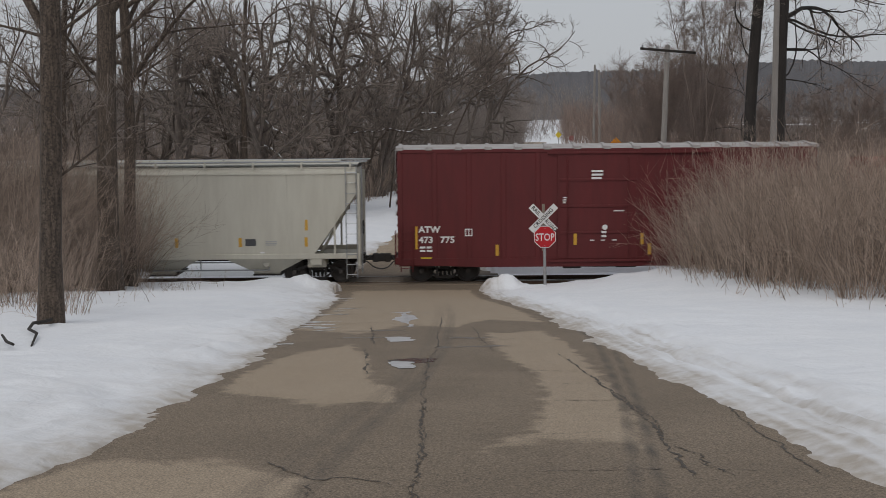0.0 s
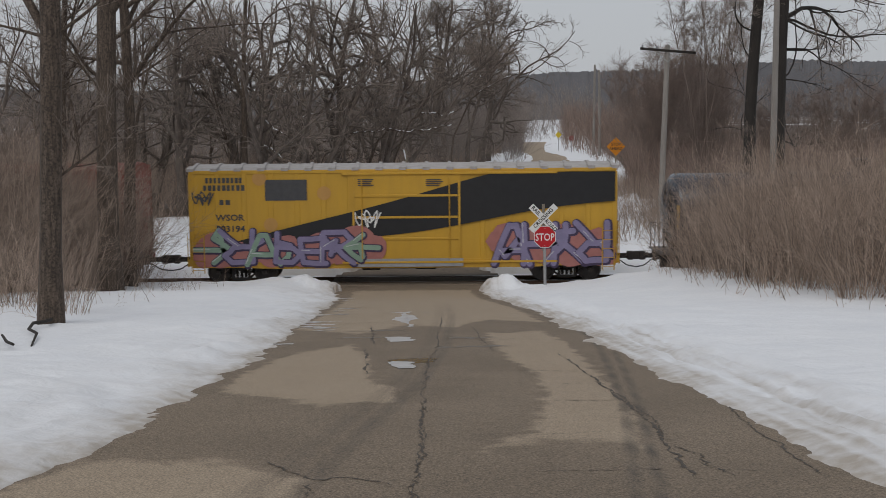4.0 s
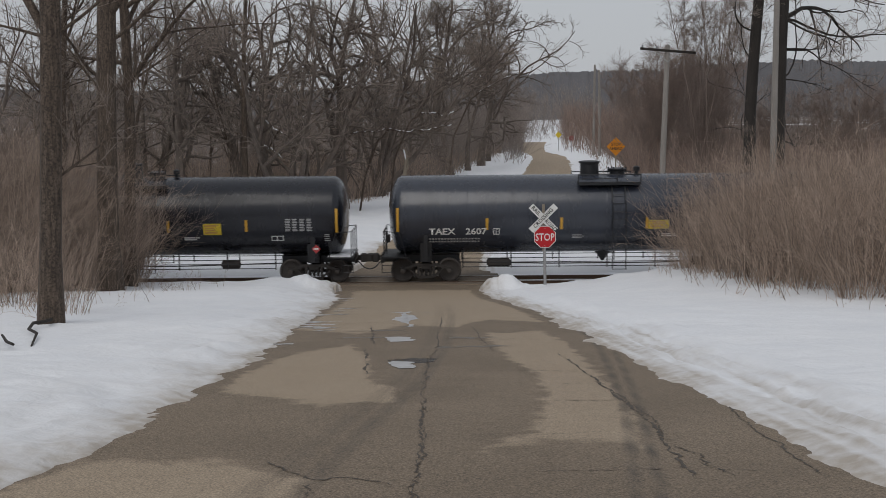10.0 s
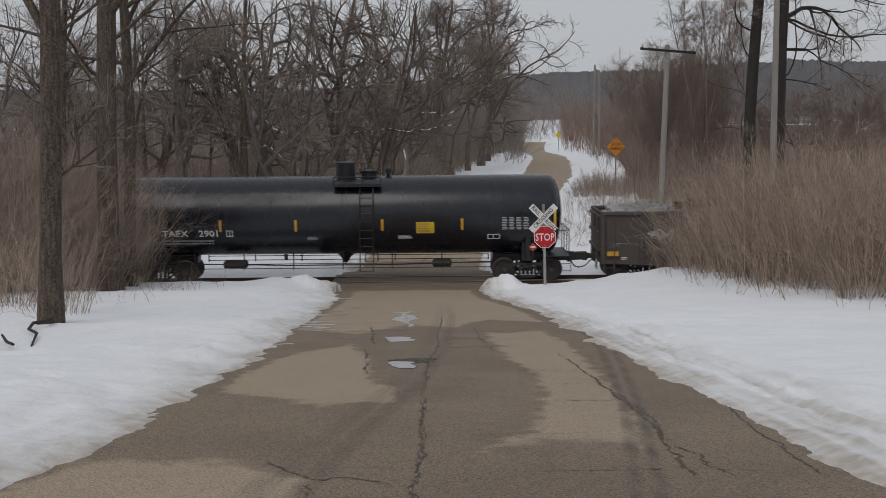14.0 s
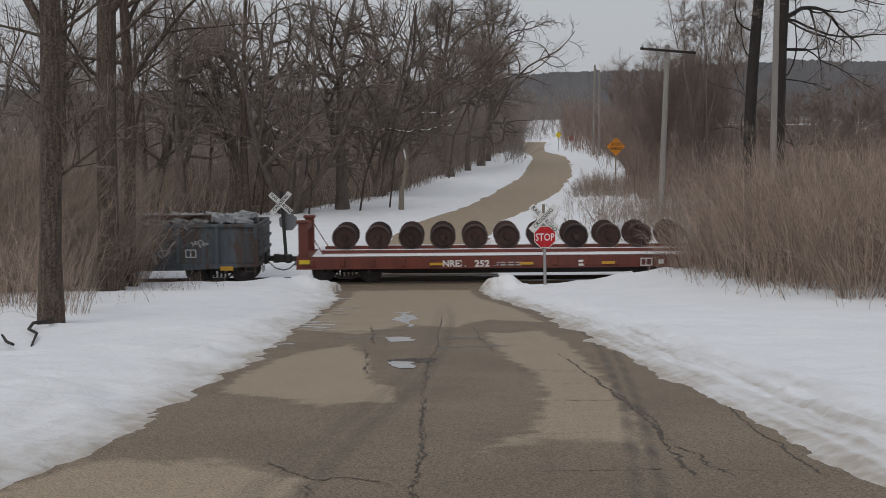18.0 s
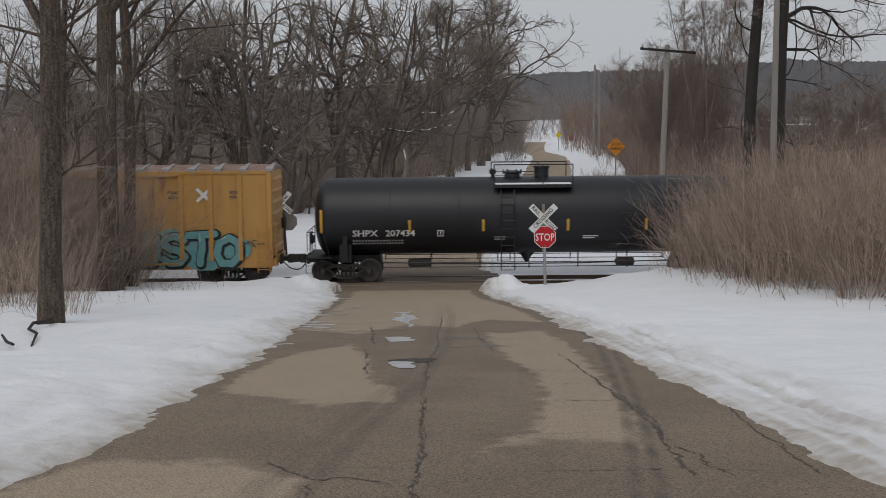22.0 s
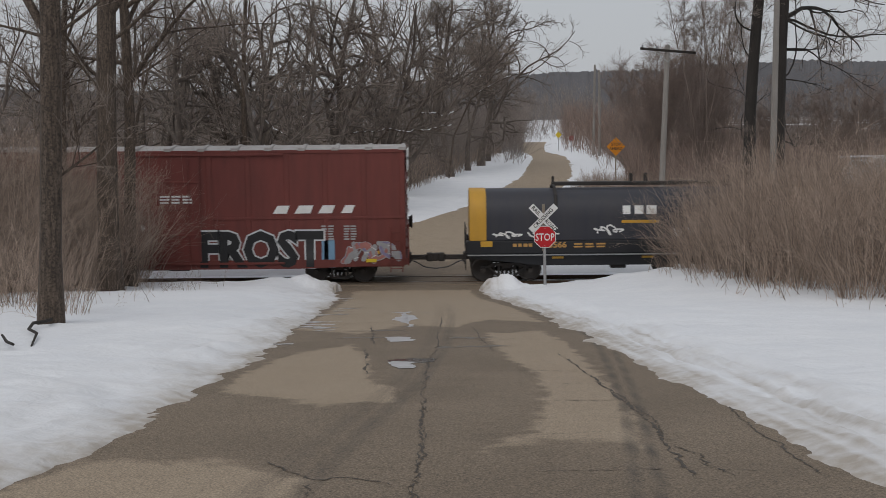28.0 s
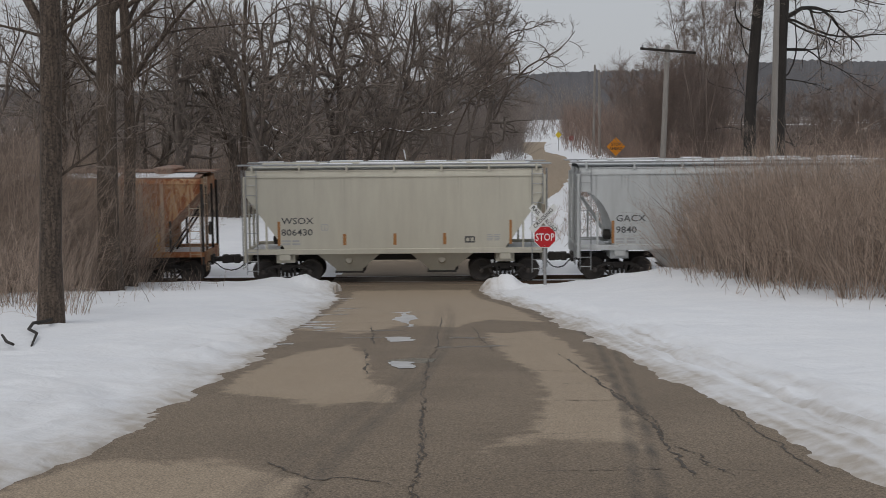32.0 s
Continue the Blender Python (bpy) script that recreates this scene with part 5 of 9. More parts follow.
def hopper_car(label, length, mat, bogies, reach, seed, sill=1.22, top=4.5, half=1.55, slope=1.9, bays=2, ribs=0, rib_mat=None, roof_over=0.2, roof_mat=None, deep=0.5, curved=False, hatch="walk", low_bay=0.46, snow=True, panel=0.0, bay_mat=None, hatches=None):
    """Covered hopper: sloping end sheets, open end cages, bays under the body, running boards on the roof.
    panel: length of the end cages where the sides are closed down to the sill."""
    rng = random.Random(seed)
    car = thing("covered_hopper", label, "hopper car", "cars of the train")
    rib_mat, roof_mat = rib_mat or mat, roof_mat or mat
    h = length / 2
    shoulder = top - 0.42
    # body seen from the side: full width above, running in to the bays
    knee = sill + 0.18
    s = Shape()
    run = []
    steps = 10 if curved else 1
    top_in, low_in = 0.10, slope
    drop = 0.30 if panel else 0.62 if curved else 0.70
    cage_mat = IRON if panel else rib_mat
    for k in range(steps + 1):
        t = k / steps
        a = t * math.pi / 2
        x = h - top_in - (low_in - top_in) * (math.sin(a) if curved else t)
        z = shoulder - drop - (shoulder - drop - knee) * ((1 - math.cos(a)) if curved else t)
        run.append((x, z))
    outline = [(h - top_in, shoulder)] + run
    outline = outline + [(-x, z) for x, z in reversed(outline)]
    s.prism(outline[::-1], -half, half)
    # rounded shoulders up to the roof
    ring = [(-half, shoulder), (-half + 0.03, shoulder + 0.1), (-half + 0.16, shoulder + 0.24), (-0.7, top - 0.08), (0.7, top - 0.08), (half - 0.16, shoulder + 0.24), (half - 0.03, shoulder + 0.1), (half, shoulder)]
    s.slab(ring[::-1], -h + top_in, h - top_in)
    body = part("body", s, mat, car)
    for sg in (-1, 1):
        y0, y1 = sorted((sg * half, sg * (half + 0.03)))
        part("shoulder_flange", Shape().box(-h + 0.02, h - 0.02, y0, y1, shoulder - 0.03, shoulder + 0.03, 0.008), mat, car)
        y0, y1 = sorted((sg * (half - 0.10), sg * (half + 0.045)))
        part("side_sill", Shape().box(-h, h, y0, y1, sill, sill + 0.20, 0.015), mat, car)
        # posts at the ends and braces in the cages
        for e in (-1, 1):
            a, b = sorted((e * h, e * (h - 0.10)))
            y0, y1 = sorted((sg * (half - 0.06), sg * (half + 0.04)))
            part("corner_post", Shape().box(a, b, y0, y1, sill - 0.3, shoulder, 0.012), cage_mat, car)
            q = Shape()
            x = e * (h - slope * 0.55)
            q.box(x - 0.035, x + 0.035, y0, y1, sill + 0.15, sill + (shoulder - sill) * 0.5)
            part("cage_post", q, cage_mat, car)
            if panel:
                a, b = sorted((e * (h - panel), e * (h - slope - 0.1)))
                y0, y1 = sorted((sg * (half - 0.04), sg * (half - 0.003)))
                part("side_panel", Shape().box(a, b, y0, y1, sill, shoulder - 1.0), mat, car)
    n = ribs
    for sg in (-1, 1):
        for i in range(n):
            reach_x = h - panel if panel else h - top_in - 0.05
            x = -reach_x + 2 * reach_x * i / (n - 1)
            z0 = sill + 0.2
            inside = h - abs(x)
            if inside < slope and not panel:
                z0 = knee + (shoulder - 0.75 - knee) * (1 - (inside - top_in) / (slope - top_in))
            q = Shape()
            ring = [(x - 0.07, 0), (x - 0.04, 0.07), (x + 0.04, 0.07), (x + 0.07, 0)]
            q.loft([[(a, sg * (half + b), z0) for a, b in ring], [(a, sg * (half + b), shoulder) for a, b in ring]])
            part("side_post", q, rib_mat, car)
    for e in (-1, 1):
        bx = e * bogies / 2
        s = Shape()
        a, b = sorted((e * h, e * (h - slope - 0.3)))
        s.box(a, b, -0.4, 0.4, 0.74, 1.0, 0.02)
        part("stub_sill", s, IRON, car)
        a, b = sorted((e * (h - 0.02), e * (h - slope + 0.05)))
        part("end_platform", Shape().box(a, b, -half + 0.1, half - 0.1, sill - 0.02, sill + 0.04), mat, car)
        if snow:
            part("snow_cover", Shape().box(a + 0.1, b - 0.1, -half + 0.15, half - 0.2, sill + 0.042, sill + 0.09, 0.015), SNOW, car, "snow on the end platform")
        a, b = sorted((e * h, e * (h - 0.14)))
        part("end_sill", Shape().box(a, b, -half + 0.03, half - 0.03, sill - 0.3, sill + 0.15, 0.02), mat, car)
        q = Shape()
        for y in (-0.55, 0.55):
            q.tube([(e * (h - 0.06), y, sill), (e * (h - 0.06), y, shoulder - 0.1)], 0.05, 6)
            q.tube([(bx, y, sill), (e * (h - 0.3), y * 0.9, shoulder - 0.9)], 0.045, 6)
        q.box(min(bx - 0.35, bx + 0.35), max(bx - 0.35, bx + 0.35), -half + 0.2, half - 0.2, sill - 0.35, sill - 0.02, 0.02)
        part("end_frame", q, cage_mat, car)
        if not panel:
            part("jacking_pad", Shape().box(bx - 0.22, bx + 0.22, -half - 0.02, -half + 0.2, sill - 0.24, sill + 0.01, 0.02), mat, car)
        elif e < 0:
            q = Shape()
            q.box(-h, -h + panel, -half + 0.02, -half + 0.10, sill + 1.0, sill + 1.06, 0.01)
            q.box(-h + 0.5, -h + 0.56, -half + 0.02, -half + 0.08, sill, sill + 1.9, 0.01)
            part("cage_rail", q, IRON, car)
            part("valve_box", Shape().box(-h + 0.95, -h + 1.45, -half + 0.15, -half + 0.6, sill + 0.05, sill + 0.45, 0.03), IRON, car)
            q = Shape()
            q.smooth = True
            q.lathe([(-half + 0.12, 0.05), (-half + 0.14, 0.2), (-half + 0.5, 0.21), (-half + 0.55, 0.1)], "y", 16, (-h + 1.25, 0, sill + 0.75))
            part("brake_cylinder", q, IRON, car)
        # air tank and valves inside the cage
        if e < 0:
            q = Shape()
            q.smooth = True
            q.lathe([(bx - 0.55, 0.05), (bx - 0.5, 0.2), (bx + 0.3, 0.2), (bx + 0.35, 0.05)], "x", 16, (0, -0.6, sill + 0.5))
            part("air_tank", q, IRON, car)
            q = Shape()
            q.box(bx - 0.2, bx + 0.5, -half + 0.25, -half + 0.5, sill + 0.05, sill + 0.28, 0.02)
            part("brake_valve", q, IRON, car)
        else:
            q = Shape()
            q.lathe([(h + 0.02, 0.25), (h + 0.05, 0.27), (h + 0.07, 0.25), (h + 0.05, 0.22)], "x", 16, (0, -0.5, 2.1))
            part("brake_wheel", q, IRON, car)
        ladder(car, e * (h - 0.32) - 0.2, e * (h - 0.32) + 0.2, -half - 0.06, sill if panel else sill - 0.75, shoulder - 0.75 if panel else top - 0.15, rib_mat if ribs else GALV, 7 if panel else 11, "side_ladder")
        end_ladder(car, e * (h + 0.05), -half + 0.08, -half + 0.5, sill - 0.55, top - 0.15, rib_mat if ribs else GALV)
        truck(car, bx)
        coupler(car, e * h, reach[0 if e < 0 else 1], e)
    # bays
    room = length - 2 * slope + 0.3
    for i in range(bays):
        cx = -room / 2 + room * (i + 0.5) / bays if bays > 2 else (i - 0.5) * length * 0.31
        w = room / bays * (0.40 if bays > 2 else 0.29)
        s = Shape()
        s.loft([[(cx - 0.48, -1.0, low_bay), (cx + 0.48, -1.0, low_bay), (cx + 0.48, 1.0, low_bay), (cx - 0.48, 1.0, low_bay)],
                [(cx - 0.52, -1.05, low_bay + 0.10), (cx + 0.52, -1.05, low_bay + 0.10), (cx + 0.52, 1.05, low_bay + 0.10), (cx - 0.52, 1.05, low_bay + 0.10)],
                [(cx - w, -half + 0.08, sill + 0.05), (cx + w, -half + 0.08, sill + 0.05), (cx + w, half - 0.08, sill + 0.05), (cx - w, half - 0.08, sill + 0.05)]])
        bay = part("hopper_bay", s, bay_mat or mat, car)
        s = Shape()
        s.box(cx - 0.55, cx + 0.55, -1.08, 1.08, low_bay - 0.06, low_bay - 0.005, 0.01)
        s.cyl((cx + 0.52, -0.9, low_bay + 0.1), (cx + 0.52, 0.9, low_bay + 0.1), 0.05, 8)
        s.lathe([(-0.98, 0.13), (-0.82, 0.13)], "y", 12, (cx + 0.5, 0, low_bay + 0.1))
        part("outlet_gate", s, IRON, bay)
        s = Shape()
        s.smooth = True
        s.lathe([(-1.32, 0.11), (-1.24, 0.16), (-1.05, 0.17)], "y", 14, (cx, 0, (low_bay + sill) / 2 + 0.1))
        part("vibrator_bracket", s, mat, bay)
    part("centre_sill", Shape().box(-h + slope, h - slope, -0.2, 0.2, 0.78, 1.0, 0.02), IRON, car)
    # roof: running boards, brackets and hatches
    rt = top - 0.06
    part("roof_sheet", Shape().slab([(-half + 0.1, rt - 0.12), (-0.6, rt), (0.6, rt), (half - 0.1, rt - 0.12), (half - 0.1, rt - 0.16), (-half + 0.1, rt - 0.16)], -h + 0.1, h - 0.1), roof_mat, car)
    for sg in (-1, 1):
        y = sg * (0.5 if panel else half - 0.35)
        if panel and snow:
            ring = [(sg * (half - 0.12), rt - 0.118), (sg * 0.62, rt + 0.004), (sg * 0.62, rt + 0.05), (sg * (half - 0.2), rt - 0.05)]
            x = -h + 0.15
            while x < h - 0.6:
                w = min(rng.uniform(0.9, 3.0), h - 0.15 - x)
                part("snow_strip", Shape().slab(ring if sg > 0 else ring[::-1], x, x + w), SNOW, car, "snow lying along the roof edge")
                x += w + rng.uniform(0.1, 0.5)
        part("running_board", Shape().box(-h - roof_over, h + roof_over, y - 0.32, y + 0.32, top + 0.0, top + 0.04), GALV if not ribs else roof_mat, car)
        if snow and not panel:
            x = -h + 0.2
            while x < h - 1.0:
                w = rng.uniform(0.7, 2.4)
                if rng.random() < 0.75:
                    part("snow_strip", Shape().box(x, min(x + w, h), y - 0.28, y + 0.25, top + 0.041, top + rng.uniform(0.06, 0.10), 0.012), SNOW, car, "snow left on the roof walk")
                x += w + rng.uniform(0.2, 0.9)
        m = 0 if panel else max(5, int(length / 1.55))
        for i in range(m):
            x = -h + 0.35 + (length - 0.7) * i / (m - 1)
            part("walk_bracket", Shape().box(x - 0.035, x + 0.035, min(y + sg * 0.3, y + sg * 0.36), max(y + sg * 0.3, y + sg * 0.36), shoulder + 0.18, top + 0.02), rib_mat, car)
    if hatch == "round":
        for x in hatches or [-h * 0.75 + 1.5 * h * i / 3 for i in range(4)]:
            for y in (-0.62, 0.62):
                s = Shape()
                s.smooth = True
                s.lathe([(rt - 0.05, 0.42), (rt + 0.14, 0.42), (rt + 0.17, 0.47), (rt + 0.22, 0.45), (rt + 0.26, 0.2), (rt + 0.27, 0.02)], "z", 20, (x, y, 0))
                part("round_hatch", s, roof_mat, car)
    else:
        for i in range(4 if bays < 3 else 6):
            k = 4 if bays < 3 else 6
            x0 = -h * 0.9 + 1.8 * h * i / k
            part("trough_hatch", Shape().box(x0, x0 + 1.8 * h / k - 0.08, -0.32, 0.32, rt, rt + 0.12, 0.03), roof_mat, car)
    return car


def gondola(label, length, rim, mat, bogies, reach, ribs, seed, sill=0.60, half=1.52, end_mat=None):
    car = thing("gondola_car", label, "gondola car", "cars of the train")
    h = length / 2
    for sg in (-1, 1):
        y0, y1 = sorted((sg * half, sg * (half - 0.04)))
        part("side_sheet", Shape().box(-h, h, y0, y1, sill + 0.1, rim - 0.05), mat, car)
        y0, y1 = sorted((sg * (half - 0.08), sg * (half + 0.09)))
        part("top_chord", Shape().box(-h, h, y0, y1, rim - 0.12, rim, 0.015), mat, car)
        y0, y1 = sorted((sg * (half - 0.05), sg * (half + 0.06)))
        part("side_sill", Shape().prism([(-h, sill + 0.14), (-h, sill + 0.24), (h, sill + 0.24), (h, sill + 0.14), (bogies / 2 - 1.3, sill), (-bogies / 2 + 1.3, sill)], y0, y1), mat, car)
        for i in range(ribs):
            x = -h + 0.1 + (length - 0.2) * i / (ribs - 1)
            q = Shape()
            ring = [(x - 0.1, 0), (x - 0.07, 0.08), (x + 0.07, 0.08), (x + 0.1, 0)]
            q.loft([[(a, sg * (half + b), sill + 0.24) for a, b in ring], [(a, sg * (half + b), rim - 0.12) for a, b in ring]])
            part("side_stake", q, mat, car)
    part("floor", Shape().box(-h, h, -half + 0.04, half - 0.04, 0.98, 1.06), mat, car)
    part("underframe", Shape().box(-h + 0.1, h - 0.1, -0.35, 0.35, 0.6, 0.98, 0.02), IRON, car)
    for sg in (-1, 1):
        s = Shape()
        a, b = sorted((sg * h, sg * (h - 0.06)))
        s.box(a, b, -half + 0.041, half - 0.041, 0.75, rim)
        for z in np.linspace(1.25, rim - 0.2, 3):
            a, b = sorted((sg * h, sg * (h + 0.09)))
            s.box(a, b, -half + 0.1, half - 0.1, z - 0.07, z + 0.07, 0.03)
        part("end_wall", s, end_mat or mat, car)
        end_ladder(car, sg * (h + 0.13), -half + 0.08, -half + 0.48, 0.5, rim - 0.1, mat)
        ladder(car, sg * (h - 0.3) - 0.2, sg * (h - 0.3) + 0.2, -half - 0.12, sill - 0.2, rim - 0.1, mat, 5)
        truck(car, sg * bogies / 2)
        coupler(car, sg * (h + 0.05), max(0.3, reach[0 if sg < 0 else 1] - 0.05), sg)
    s = Shape()
    s.lathe([(-h - 0.16, 0.25), (-h - 0.13, 0.27), (-h - 0.11, 0.25), (-h - 0.13, 0.22)], "x", 16, (0, -0.8, rim - 0.35))
    part("brake_wheel", s, IRON, car)
    return car


def scrap_load(car, x0, x1, z, seed, beams=()):
    """Crumpled scrap heaped a little over the rim, with long beams on it."""
    rng = random.Random(seed)
    s = Shape()
    for k in range(int((x1 - x0) * 60)):
        x, y = rng.uniform(x0, x1), rng.uniform(-1.3, 1.3)
        w = rng.uniform(0.08, 0.34)
        m = pose(x, y, z + rng.uniform(-0.26, 0.06) + 0.05 * math.sin(x * 1.9), rng.uniform(-28, 28), rng.uniform(-14, 14), rng.uniform(0, 360))
        n = len(s.v)
        t = Shape().box(-w, w, -w * 0.5, w * 0.5, -0.05, rng.uniform(0.03, 0.12))
        s.v += [tuple(m @ Vector(q)) for q in t.v]
        s.f += [tuple(n + i for i in f) for f in t.f]
    ob = lone("scrap_heap", s, SCRAP, "heap of crumpled grey scrap metal in the gondola", "scrap metal", kind="stuff")
    made = [ob]
    for a, b, y, zz in beams:
        q = Shape()
        q.box(a, b, -0.18, 0.18, 0, 0.03)
        q.box(a, b, -0.02, 0.02, 0.03, 0.25)
        q.box(a, b, -0.18, 0.18, 0.25, 0.28)
        made.append(lone("steel_beam", q, RUSTY_IRON, "long rust-brown steel beam lying on the scrap load", "steel beam", "beams in the gondola", at=(0, y, zz)))
    return made


def flat_car(label, length, deck, mat, bogies, reach):
    car = thing("flat_car", label, "flat car", "cars of the train")
    h = length / 2
    part("deck", Shape().box(-h, h, -1.45, 1.45, deck - 0.12, deck - 0.03, 0.01), mat, car)
    part("snow_cover", Shape().box(-h + 0.6, h - 0.25, -1.42, 1.42, deck - 0.028, deck + 0.035, 0.02), SNOW, car, "layer of snow on the deck")
    for sg in (-1, 1):
        y0, y1 = sorted((sg * 1.40, sg * 1.48))
        s = Shape()
        s.prism([(-h, deck - 0.45), (-h, deck - 0.03), (h, deck - 0.03), (h, deck - 0.45)], y0, y1)
        part("side_sill", s, mat, car)
        y0, y1 = sorted((sg * 1.35, sg * 1.52))
        part("sill_flange", Shape().box(-h, h, y0, y1, deck - 0.48, deck - 0.44), mat, car)
        for i in range(14):
            x = -h + 0.6 + (length - 1.2) * i / 13
            y0, y1 = sorted((sg * 1.48, sg * 1.56))
            part("stake_pocket", Shape().box(x - 0.08, x + 0.08, y0, y1, deck - 0.36, deck - 0.08, 0.012), mat, car)
        # rails on which the wheels stand
    for y in (-0.75, 0.75):
        part("load_rail", Shape().box(-h + 0.9, h - 0.5, y - 0.07, y + 0.07, deck + 0.0, deck + 0.16, 0.015), mat, car)
        part("snow_strip", Shape().box(-h + 1.0, h - 0.9, y - 0.06, y + 0.06, deck + 0.161, deck + 0.19, 0.01), SNOW, car, "snow along the load rail")
    part("underframe", Shape().prism([(-h + 0.3, deck - 0.4), (h - 0.3, deck - 0.4), (h - 3.6, deck - 0.75), (-h + 3.6, deck - 0.75)][::-1], -0.8, 0.8), IRON, car)
    for sg in (-1, 1):
        for y in (-1.2, 1.2):
            s = Shape()
            a, b = sorted((sg * (h - 0.08), sg * (h - 0.42)))
            s.box(a, b, y - 0.15, y + 0.15, deck - 0.1, deck + 1.30, 0.02)
            a, b = sorted((sg * (h - 0.02), sg * (h - 0.48)))
            s.box(a, b, y - 0.2, y + 0.2, deck + 1.25, deck + 1.36, 0.02)
            s.tube([(sg * (h - 0.3), y, deck + 1.2), (sg * (h - 1.0), y, deck + 0.05)], 0.02, 5)
            part("end_post", s, mat, car)
        part("end_beam", Shape().box(min(sg * (h - 0.1), sg * (h - 0.35)), max(sg * (h - 0.1), sg * (h - 0.35)), -1.05, 1.05, deck + 0.9, deck + 1.15, 0.02), mat, car)
        truck(car, sg * bogies / 2)
        coupler(car, sg * h, reach[0 if sg < 0 else 1], sg, 0.84)
    s = Shape()
    s.lathe([(h + 0.0, 0.26), (h + 0.05, 0.28), (h + 0.08, 0.26), (h + 0.05, 0.22)], "x", 16, (0, -0.7, deck + 0.75))
    s.box(h - 0.1, h + 0.02, -0.8, -0.6, deck + 0.5, deck + 0.95, 0.02)
    part("brake_wheel", s, mat, car)
    return car


def coil_car(label, length, mat, bogies, reach):
    car = thing("coil_car", label, "coil car", "cars of the train")
    h = length / 2 - 0.15
    arch = [(-1.42, 1.62), (-1.42, 2.45), (-1.36, 2.85), (-1.18, 3.18), (-0.85, 3.40), (-0.4, 3.49), (0.4, 3.49), (0.85, 3.40), (1.18, 3.18), (1.36, 2.85), (1.42, 2.45), (1.42, 1.62)]
    s = Shape()
    s.smooth = True
    s.slab(arch[::-1], -h + 0.62, h - 0.62)
    hood = part("hood", s, mat, car)
    grow = [(y * 1.012, 1.62 + (z - 1.62) * 1.012) for y, z in arch]
    for sg in (-1, 1):
        a, b = sorted((sg * (h - 0.62), sg * h))
        s = Shape()
        s.smooth = True
        s.slab(grow[::-1], a, b)
        part("hood_end", s, HOOD_YELLOW, car, "yellow-painted end of the hood")
    for sg in (-1, 1):
        y0, y1 = sorted((sg * 1.05, sg * 1.5))
        part("side_sill", Shape().box(-h - 0.15, h + 0.15, y0, y1, 1.12, 1.60, 0.02), DULL_TANK, car)
        y0, y1 = sorted((sg * 1.4, sg * 1.58))
        part("walkway", Shape().box(-h - 0.1, h + 0.1, y0, y1, 1.06, 1.10), GALV, car)
        y0, y1 = sorted((sg * 0.9, sg * 1.4))
        part("lower_sill", Shape().prism([(-h, 0.95), (-h, 1.12), (h, 1.12), (h, 0.95), (bogies / 2 - 1.4, 0.66), (-bogies / 2 + 1.4, 0.66)], y0, y1), DULL_TANK, car)
    part("underframe", Shape().box(-h, h, -0.4, 0.4, 0.68, 1.1, 0.02), IRON, car)
    # lifting beam and brackets
    s = Shape()
    s.box(-3.35, 3.55, -0.18, 0.18, 3.60, 3.74, 0.02)
    part("lifting_beam", s, IRON, car)
    for x in (-3.3, 3.5):
        part("lift_bracket", Shape().tube([(x, -1.34, 2.9), (x, -1.2, 3.3), (x, -0.6, 3.56), (x, 0, 3.64), (x, 0.6, 3.56), (x, 1.34, 2.9)], 0.06, 6), IRON, car)
        part("lift_post", Shape().cyl((x, 0, 3.5), (x, 0, 3.95), 0.05, 8), IRON, car)
    s = Shape()
    for x in (-0.28, 0.28):
        s.box(x - 0.06, x + 0.06, -0.12, 0.12, 3.7, 4.05, 0.02)
    part("lifting_eye", s, IRON, car)
    for sg in (-1, 1):
        s = Shape()
        e = sg * (h + 0.14)
        for y in (-1.35, 1.35):
            s.tube([(e, y, 1.1), (e, y, 2.1)], 0.02, 5)
        s.tube([(e, -1.35, 2.1), (e, 1.35, 2.1)], 0.02, 5)
        part("end_railing", s, IRON, car)
        end_ladder(car, sg * (h + 0.16), -1.35, -0.95, 0.5, 2.0, IRON)
        truck(car, sg * bogies / 2)
        coupler(car, sg * (h + 0.15), reach[0 if sg < 0 else 1], sg)
    s = Shape()
    s.lathe([(0.4, 0.05), (0.45, 0.16), (1.2, 0.16), (1.25, 0.05)], "x", 12, (0, -0.9, 0.58))
    s.box(-1.2, -0.6, -1.1, -0.8, 0.5, 0.72, 0.03)
    part("brake_gear", s, IRON, car)
    return car


# length of each car's body and the place of its middle when the clip begins
LENGTHS = (15.2, 15.63, 16.2, 16.0, 16.5, 18.8, 16.3, 16.5, 16.65, 16.7, 16.1, 16.3, 16.1, 11.25, 15.6, 16.35, 16.7, 18.6, 18.9, 13.4, 11.45, 11.1, 11.35, 11.45)
PLACES = (-10.7, 6.16, 24.2, 42.47, 60.71, 80.08, 99.43, 117.43, 135.27, 153.19, 170.96, 188.33, 205.93, 221.54, 236.36, 253.84, 272.06, 291.23, 311.79, 330.25, 344.37, 357.1, 369.83, 382.4)
TRAIN, LOADS = [], []


def reach_of(i):
    def gap(a, b):
        return (PLACES[b] - LENGTHS[b] / 2) - (PLACES[a] + LENGTHS[a] / 2)
    tank = 0.25 if i in (4, 5, 6, 7, 8, 9, 13, 15, 16) else 0.0
    left = gap(i - 1, i) / 2 if i else 0.7
    right = gap(i, i + 1) / 2 if i + 1 < len(PLACES) else 0.7
    return max(0.4, left - tank), max(0.4, right - tank)


def add(i, car):
    TRAIN.append((car, PLACES[i]))
    return car


